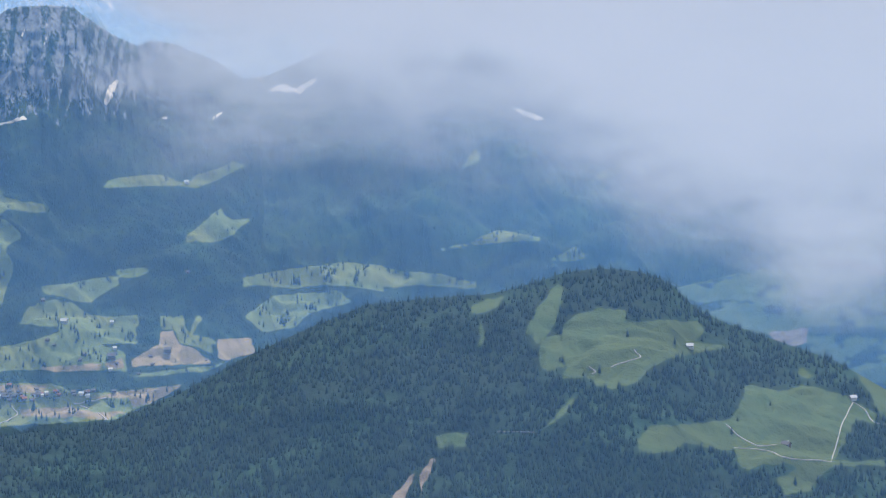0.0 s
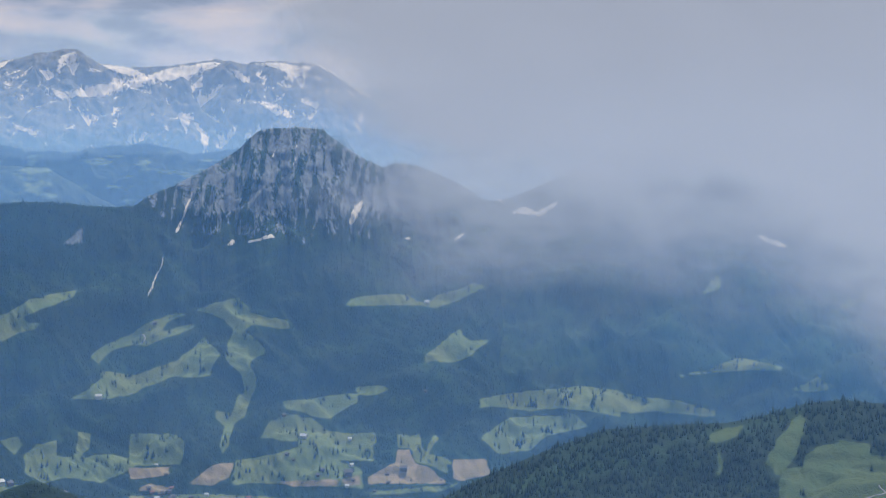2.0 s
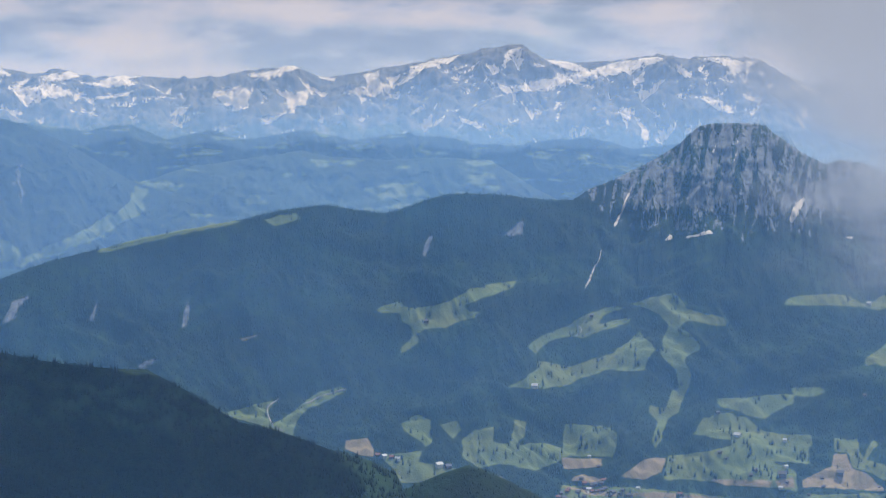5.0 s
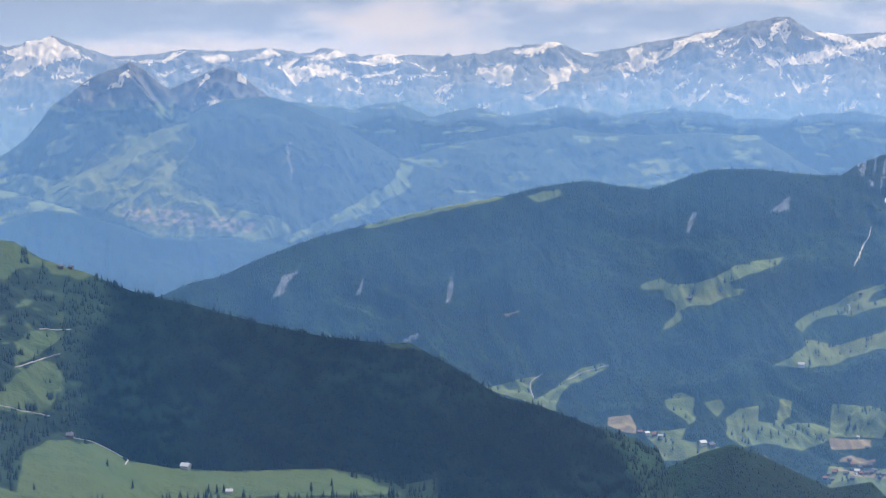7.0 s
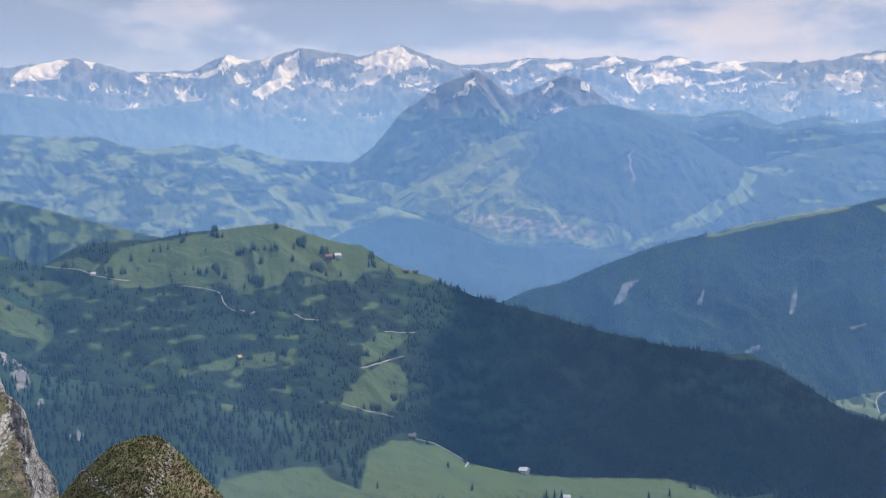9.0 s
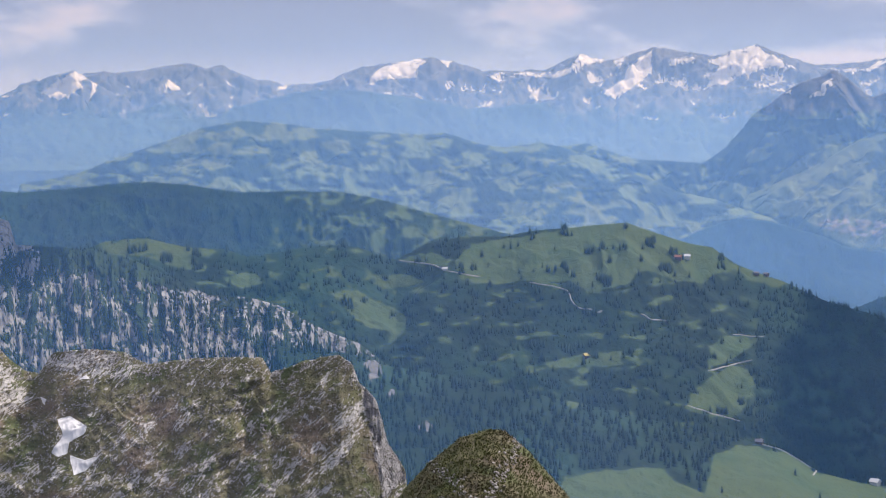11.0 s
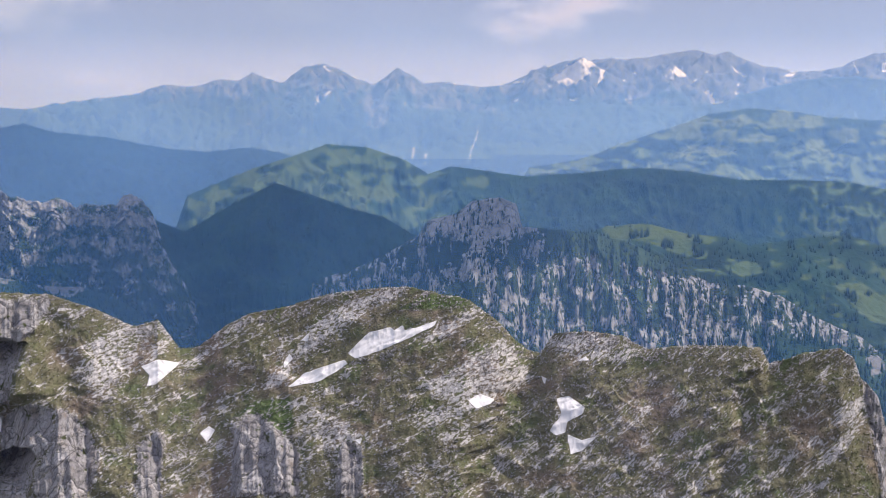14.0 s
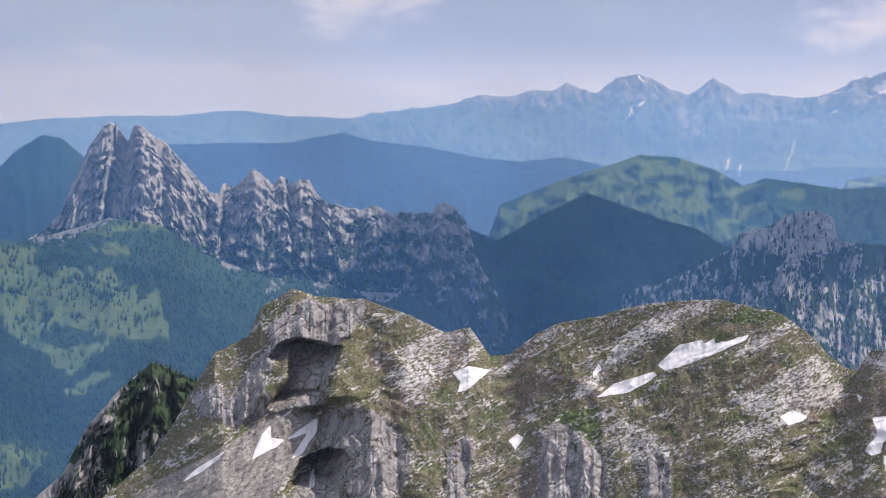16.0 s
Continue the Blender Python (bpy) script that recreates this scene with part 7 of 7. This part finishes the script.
def boulders(name, label, g, count, size, mask, seed):
    rng, p = scatter(g, count, mask, seed)
    base = np.array([(1, 0, 0), (0, 1, 0), (-1, 0, 0), (0, -1, 0), (0, 0, 0.8), (0, 0, -0.7)], float)
    tri = np.array([(0, 1, 4), (1, 2, 4), (2, 3, 4), (3, 0, 4), (1, 0, 5), (2, 1, 5), (3, 2, 5), (0, 3, 5)])
    s = size * rng.uniform(0.35, 1.0, count) ** 1.6 * 1.6
    a = rng.random(count) * 6.28
    V = base[None] * rng.uniform(0.6, 1.4, (count, 6, 3)) * s[:, None, None]
    x = V[..., 0] * np.cos(a)[:, None] - V[..., 1] * np.sin(a)[:, None]
    y = V[..., 0] * np.sin(a)[:, None] + V[..., 1] * np.cos(a)[:, None]
    V = np.stack([x, y, V[..., 2]], -1) + p[:, None]
    F = (tri[None] + (np.arange(count) * 6)[:, None, None]).reshape(-1, 3)
    ob = new(name, soup_mesh(name, V.reshape(-1, 3), F))
    ob.data.materials.append(LIMESTONE)
    tagged(ob, label, "boulders", kind="stuff")


LIMESTONE = boulder_material()
boulders("boulders", "pale limestone blocks strewn over the grassy ridge", g_ridge, 30000, 0.24,
         np.clip(scrub(g_ridge, -0.12, 1.0, 0.4, 4) * scrub(g_ridge, 0.0, 0.2, 0.1, 8) + 0.015, 0, 1) * (g_ridge["snow"] < 0.3), 21)
boulders("crest_stones", "pale stones along the crest of the ridge", g_ridge, 1500, 0.34, (g_ridge["u"] > 0.965) * scrub(g_ridge, 0.25, 0.5, 0.5, 14), 24)
boulders("scree", "pale scree blocks below the rock alcove", g_ridge, 2500, 0.2, np.clip(inside(FIELDS["near_ridge", "hay"], g_ridge["b"], g_ridge["d"]) * 8, 0, 1) * (g_ridge["snow"] < 0.3), 22)
boulders("knoll_stones", "stones along the edge of the grassy knoll", g_knoll, 500, 0.28,
         np.clip(1 - np.abs(g_knoll["b"] - 50.2 + (g_knoll["d"] + 11.5) * 0.55) * 3, 0, 1) + np.clip(1 - np.abs(g_knoll["b"] - 53.0 - (g_knoll["d"] + 12) * 1.1) * 3, 0, 1), 23)


def tuft_material():
    m, nt, out = material("tussock_grass")
    geo = nt.nodes.new("ShaderNodeNewGeometry")
    v = n_stretch(nt, 1, 1, 1)
    c = n_mix(nt, geo.outputs["Random Per Island"], (0.07, 0.085, 0.03), (0.19, 0.19, 0.07))
    c = n_mix(nt, n_step(nt, n_noise(nt, 0.12, 3, 0.5, v), 0.45, 0.65), c, (0.10, 0.085, 0.045))
    n_surface(nt, out, c, 0.9)
    return m


TUSSOCK = tuft_material()


def tussocks(name, label, g, count, size, mask, seed):
    rng, p = scatter(g, count, mask, seed)
    verts, faces = [], []
    for k in range(5):
        a = rng.random(count) * 6.28
        s = size * rng.uniform(0.5, 1.3, count)
        for da, out, up in ((-0.5, 0.35, -0.1), (0.5, 0.35, -0.1), (0.0, 0.9, 0.75)):
            verts.append(p + np.stack([np.cos(a + da) * out * s, np.sin(a + da) * out * s, up * s], -1))
        faces.append((3 * k, 3 * k + 1, 3 * k + 2))
    V = np.stack(verts, 1).reshape(-1, 3)
    F = (np.array(faces)[None] + (np.arange(count) * 15)[:, None, None]).reshape(-1, 3)
    ob = new(name, soup_mesh(name, V, F))
    ob.data.materials.append(TUSSOCK)
    tagged(ob, label, "grass", kind="stuff")


tussocks("knoll_grass", "coarse tussock grass covering the knoll", g_knoll, 9000, 0.42, np.ones(g_knoll["b"].shape), 31)
tussocks("ridge_grass", "short brownish alpine turf on the ridge", g_ridge, 26000, 0.5, np.clip(1.2 - g_ridge["rock"] * 2, 0, 1) * (g_ridge["snow"] < 0.3), 32)


# ---- tracks ----
def track_material():
    m, nt, out = material("gravel_track")
    v = n_stretch(nt, 1, 1, 1)
    n_surface(nt, out, n_mix(nt, n_noise(nt, 0.6, 4, 0.6, v), (0.36, 0.33, 0.28), (0.52, 0.48, 0.42)), 0.95)
    return m


GRAVEL = track_material()


def track(g, width, *course):
    """A gravel track laid on a hill along its course of (bearing, dip)."""
    p = np.array(course, float)
    k = np.concatenate([[0], np.cumsum(np.hypot(np.diff(p[:, 0]), np.diff(p[:, 1])))])
    t = np.linspace(0, k[-1], max(int(k[-1] / 0.06), 4))
    b, d = np.interp(t, k, p[:, 0]), np.interp(t, k, p[:, 1])
    b = b + 0.02 * fbm(t / 0.3, t * 0, 2, 3)
    q = np.array([on_ground(g, *c) for c in zip(b, d)])
    for _ in range(2):
        q[1:-1] = (q[:-2] + q[1:-1] * 2 + q[2:]) / 4
    way = np.gradient(q, axis=0)
    side = np.cross(way, (0, 0, 1))
    side = side / (np.linalg.norm(side, axis=1)[:, None] + 1e-9) * width / 2
    up = np.array([0, 0, 0.45])
    rows = np.stack([q - side - up, q - side * 0.9 + up, q + up * 1.1, q + side * 0.9 + up, q + side - up], 0)
    me = grid_mesh("track", rows[..., 0], rows[..., 1], rows[..., 2])
    me.materials.append(GRAVEL)
    tagged(new("track", me), "pale gravel track across the pasture", "track", kind="structure")


# tracks: width, ground, course
track(g_hill, 0.8, (-9.27, -13.90), (-9.73, -14.29), (-10.28, -14.54), (-11.10, -14.45))
track(g_hill, 0.8, (-9.55, -14.62), (-10.65, -14.65), (-11.11, -14.86), (-12.64, -14.93))
track(g_hill, 0.8, (-12.64, -14.93), (-12.80, -14.42), (-12.96, -13.71), (-13.30, -13.02))
track(g_hill, 0.8, (-13.30, -13.02), (-13.66, -13.24), (-13.93, -13.63), (-14.34, -13.68))
track(g_hill, 0.8, (-4.78, -12.16), (-5.04, -12.30), (-4.85, -12.41))
track(g_hill, 0.8, (-6.25, -11.63), (-6.51, -11.81), (-6.03, -11.96), (-5.48, -12.15))
track(g_hill, 0.8, (-1.77, -14.25), (-2.51, -14.26), (-3.08, -14.28))
track(g_alp, 0.8, (49.82, -6.18), (48.92, -6.32), (48.53, -6.47), (48.48, -6.75), (48.30, -6.99), (47.49, -7.13))
track(g_alp, 0.8, (54.06, -5.48), (53.01, -5.61), (52.57, -5.80), (51.43, -6.01))
track(g_alp, 0.8, (44.69, -10.08), (44.05, -10.27), (43.04, -10.52))
track(g_alp, 0.8, (44.04, -8.95), (43.11, -8.70), (42.65, -8.56))
track(g_alp, 0.8, (46.21, -7.15), (45.94, -7.34), (45.30, -7.37))
track(g_alp, 0.8, (43.29, -7.79), (42.28, -7.84))
track(g_spur, 0.8, (42.30, -11.12), (41.29, -11.56), (40.55, -11.96), (40.70, -12.16))
track(g_slope, 1.3, (27.14, -9.50), (27.49, -9.66), (27.50, -9.96), (27.38, -10.25), (27.02, -10.51))
track(g_slope, 1.3, (24.95, -9.14), (25.67, -9.36), (26.30, -9.64))
track(g_slope, 1.3, (19.99, -11.86), (19.72, -12.06), (19.53, -12.36))
track(g_slope, 1.2, (14.02, -13.01), (13.80, -13.20), (13.93, -13.33), (14.39, -13.49))
track(g_slope, 1.2, (16.19, -12.67), (16.01, -12.78), (15.95, -12.93))
track(g_slope, 1.2, (11.84, -13.06), (11.48, -13.25), (11.16, -13.43), (11.01, -13.58))
track(g_slope, 1.2, (12.03, -13.00), (10.75, -12.88), (9.28, -12.72))
track(g_slope, 1.3, (17.44, -7.01), (17.29, -7.19), (17.51, -7.41))

# ---- huts, farmhouses and single trees ----
def plain_material(name, a, b, scale, rough=0.85):
    m, nt, out = material(name)
    v = n_stretch(nt, 1, 1, 1)
    info = nt.nodes.new("ShaderNodeObjectInfo")
    c = n_mix(nt, n_noise(nt, scale, 4, 0.6, v), a, b)
    c = n_mix(nt, n_math(nt, "MULTIPLY", info.outputs["Random"], 0.35), c, tuple(x * 0.6 for x in a))
    n_surface(nt, out, c, rough, n_noise(nt, scale * 3, 3, 0.6, v), 0.3, 0.1)
    return m


TIMBER = plain_material("weathered_timber", (0.12, 0.075, 0.045), (0.2, 0.13, 0.08), 2.0)
PLASTER = plain_material("white_plaster", (0.6, 0.58, 0.54), (0.75, 0.73, 0.68), 1.0)
ROOFS = [plain_material("grey_shingle", (0.14, 0.13, 0.125), (0.22, 0.2, 0.19), 2.0), plain_material("pale_sheet_metal", (0.62, 0.62, 0.62), (0.75, 0.75, 0.74), 1.0, 0.45),
         plain_material("red_tile", (0.3, 0.13, 0.09), (0.42, 0.2, 0.14), 2.0), plain_material("yellow_sheet", (0.6, 0.5, 0.15), (0.7, 0.58, 0.2), 1.0)]
ROOF_WORDS = ["grey-shingled", "pale metal-roofed", "red-tiled", "yellow-roofed"]
BARK = plain_material("spruce_bark", (0.09, 0.065, 0.045), (0.15, 0.11, 0.08), 3.0)
PANE = plain_material("dark_window", (0.03, 0.035, 0.04), (0.05, 0.055, 0.06), 1.0, 0.2)


def part(name, bm, mat, parent, label=""):
    me = bpy.data.meshes.new(name)
    bm.to_mesh(me)
    bm.free()
    me.materials.append(mat)
    ob = new(name, me)
    ob.parent = parent
    return tagged(ob, label)


def block(bm, x0, x1, y0, y1, z0, z1):
    v = [bm.verts.new((x, y, z)) for x in (x0, x1) for y in (y0, y1) for z in (z0, z1)]
    for f in ((0, 1, 3, 2), (4, 6, 7, 5), (0, 4, 5, 1), (2, 3, 7, 6), (0, 2, 6, 4), (1, 5, 7, 3)):
        bm.faces.new([v[i] for i in f])


def chalet_model(roof, tall):
    """A hut one unit long: walls with gables, an overhanging pitched roof, a chimney, windows."""
    base = new("chalet")
    bm = bmesh.new()
    block(bm, -0.5, 0.5, -0.36, 0.36, -0.3, tall)
    g = [bm.verts.new(p) for p in ((-0.5, -0.36, tall), (-0.5, 0.36, tall), (-0.5, 0, tall + 0.27), (0.5, -0.36, tall), (0.5, 0.36, tall), (0.5, 0, tall + 0.27))]
    bm.faces.new((g[0], g[2], g[1]))
    bm.faces.new((g[3], g[4], g[5]))
    part("wall", bm, PLASTER if roof == 1 else TIMBER, base)
    for s in (-1, 1):
        bm = bmesh.new()
        top, low = [], []
        for x in (-0.6, 0.6):
            top.append((x, 0, tall + 0.31))
            low.append((x, s * 0.48, tall - 0.04))
        v = [bm.verts.new(p) for p in (top[0], top[1], low[1], low[0])]
        w = [bm.verts.new((p.co.x, p.co.y, p.co.z - 0.05)) for p in v]
        bm.faces.new(v)
        bm.faces.new(w[::-1])
        for k in range(4):
            bm.faces.new((v[k], w[k], w[(k + 1) % 4], v[(k + 1) % 4]))
        part("roof", bm, ROOFS[roof], base)
    bm = bmesh.new()
    block(bm, 0.15, 0.25, 0.08, 0.18, tall + 0.1, tall + 0.42)
    part("chimney", bm, PLASTER, base)
    for x in (-0.28, 0.05, 0.3):
        bm = bmesh.new()
        block(bm, x - 0.06, x + 0.06, -0.372, -0.35, tall * 0.4, tall * 0.75)
        part("window", bm, PANE, base)
    return base


MODELS = {}


def chalet(g, length, roof, bearing, dip, words="hut on the open pasture", group="huts on the pastures"):
    p = on_ground(g, bearing, dip)
    rng = random.Random(int(bearing * 100) + roof)
    m = Matrix.Translation(p + Vector((0, 0, 0.1 * length))) @ pose(0, 0, 0, 0, 0, bearing + rng.uniform(-35, 35))
    if roof not in MODELS:
        MODELS[roof] = ob = chalet_model(roof, 0.34)
        tagged(ob, f"{ROOF_WORDS[roof]} {words}", "hut", group)
    else:
        ob = copy_thing(MODELS[roof], Matrix())
    ob.matrix_basis = m @ Matrix.Scale(length, 4)
    return ob


def spruce_model():
    """A spruce one unit tall: trunk and a ragged crown of drooping whorls."""
    rng = random.Random(5)
    base = new("spruce_tree")
    bm = bmesh.new()
    bmesh.ops.create_cone(bm, cap_ends=True, segments=7, radius1=0.03, radius2=0.006, depth=1.0, matrix=Matrix.Translation((0, 0, 0.42)))
    part("trunk", bm, BARK, base)
    bm = bmesh.new()
    for k in range(11):
        h = 0.1 + 0.8 * k / 11
        wide = 0.2 * (1 - k / 12.5)
        n = 9
        top = bm.verts.new((0, 0, h + 0.13))
        ring = []
        for i in range(n * 2):
            a = math.pi * i / n + k * 0.7
            w = wide * (rng.uniform(0.85, 1.2) if i % 2 else rng.uniform(0.5, 0.7))
            ring.append(bm.verts.new((math.cos(a) * w, math.sin(a) * w, h - (0.045 if i % 2 else 0.0))))
        for i in range(n * 2):
            bm.faces.new((ring[i], ring[(i + 1) % (2 * n)], top))
    part("crown", bm, SPRUCE, base)
    return base


def single_spruce(g, tall, bearing, dip):
    p = on_ground(g, bearing, dip)
    if "spruce" not in MODELS:
        MODELS["spruce"] = ob = spruce_model()
        tagged(ob, "dark green spruce standing alone on the pasture", "spruce", "single spruces on the pastures")
    else:
        ob = copy_thing(MODELS["spruce"], Matrix())
    turn = random.Random(int(bearing * 77)).uniform(0, 360)
    ob.matrix_basis = Matrix.Translation(p) @ pose(0, 0, 0, 0, 0, turn) @ Matrix.Scale(tall, 4)


# huts and farmhouses: ground, length, roof kind, bearing, dip
for ground_grid, length, roof, bearing, dip in (
    (g_hill, 5.0, 1, -8.08, -11.49),
    (g_hill, 5.5, 0, -11.19, -14.50),
    (g_hill, 5.0, 1, -13.26, -12.95),
    (g_spur, 5.5, 1, 38.75, -12.30),
    (g_spur, 4.5, 0, 42.38, -11.12),
    (g_spur, 4.0, 1, 37.36, -13.15),
    (g_alp, 5.0, 2, 45.06, -5.39),
    (g_alp, 5.0, 1, 44.78, -5.37),
    (g_alp, 3.6, 1, 52.57, -5.80),
    (g_alp, 4.5, 3, 47.99, -8.60),
    (g_alp, 4.0, 0, 42.59, -5.89),
    (g_alp, 3.6, 0, 42.26, -5.69),
    (g_slope, 6.5, 1, 18.81, -9.06),
    (g_slope, 5, 0, 22.35, -7.00),
    (g_slope, 7, 1, 12.27, -10.47),
    (g_slope, 8, 0, 10.79, -11.67),
    (g_slope, 7, 0, 9.01, -11.48),
    (g_slope, 4, 0, 17.01, -6.74),
    (g_slope, 5, 1, 8.26, -6.11),
    (g_slope, 6, 0, 5.17, -9.21),
    (g_slope, 5, 0, 4.55, -9.15),
    (g_slope, 4, 1, 10.75, -10.52),
    (g_slope, 5, 0, 2.27, -9.42),
    (g_slope, 4, 0, 12.90, -9.76),
    (g_slope, 4, 0, 8.31, -8.99),
    (g_slope, 7, 1, 21.92, -11.61),
    (g_slope, 6, 0, 21.61, -11.66),
    (g_slope, 5, 2, 23.89, -11.30),
    (g_slope, 5, 1, 23.70, -11.35),
    (g_slope, 5, 2, 23.48, -11.38),
    (g_slope, 5, 1, 23.26, -11.42),
    (g_slope, 4, 0, 17.27, -11.99),
    (g_slope, 5, 2, 16.52, -12.01),
    (g_slope, 5, 1, 17.00, -12.28),
):
    chalet(ground_grid, length, roof, bearing, dip)

# single spruces on the pastures: ground, height, bearing, dip
for ground_grid, tall, bearing, dip in (
    (g_spur, 5.5, 40.45, -12.91),
    (g_spur, 6.5, 38.04, -13.11),
    (g_spur, 6.5, 37.75, -13.15),
    (g_spur, 6.0, 37.53, -13.09),
    (g_spur, 7.0, 34.70, -13.16),
    (g_spur, 5.5, 34.03, -12.99),
    (g_spur, 5, 43.56, -12.80),
    (g_spur, 5, 33.18, -12.79),
    (g_alp, 6, 49.18, -5.85),
    (g_alp, 6.5, 49.01, -5.89),
    (g_alp, 5, 49.42, -5.73),
    (g_alp, 6, 47.65, -6.04),
    (g_alp, 6, 47.80, -6.34),
    (g_alp, 5, 46.20, -6.01),
    (g_alp, 5, 51.15, -5.69),
    (g_alp, 5, 48.64, -5.75),
    (g_hill, 7, -9.44, -14.18),
    (g_hill, 6, -13.51, -14.21),
    (g_hill, 7, -13.98, -14.10),
    (g_hill, 7, -13.70, -14.59),
    (g_hill, 7, -14.08, -14.39),
    (g_hill, 6, -13.19, -14.16),
    (g_hill, 5, -13.27, -14.51),
    (g_hill, 6, -13.59, -14.66),
    (g_hill, 5, -3.81, -11.99),
):
    single_spruce(ground_grid, tall, bearing, dip)

# the village on the valley floor
village = random.Random(9)
for homes, bearing, wide, dip, deep in ((44, 14.19, 0.42, -12.70, 0.10), (20, 12.38, 0.7, -12.68, 0.06), (14, 16.50, 0.8, -12.41, 0.12)):
    for k in range(homes):
        chalet(g_slope, village.uniform(3.4, 4.8), village.choice((0, 0, 0, 0, 1, 2)), village.gauss(bearing, wide), village.gauss(dip, deep))
for k in range(16):
    chalet(g_slope, village.uniform(3.0, 4.5), village.choice((0, 0, 1, 2)), village.gauss(17.0, 0.5), village.gauss(-12.25, 0.09))
for k in range(14):
    chalet(g_slope, village.uniform(3.0, 4.2), village.choice((0, 0, 1)), village.uniform(7.5, 17), village.gauss(-11.75, 0.35))
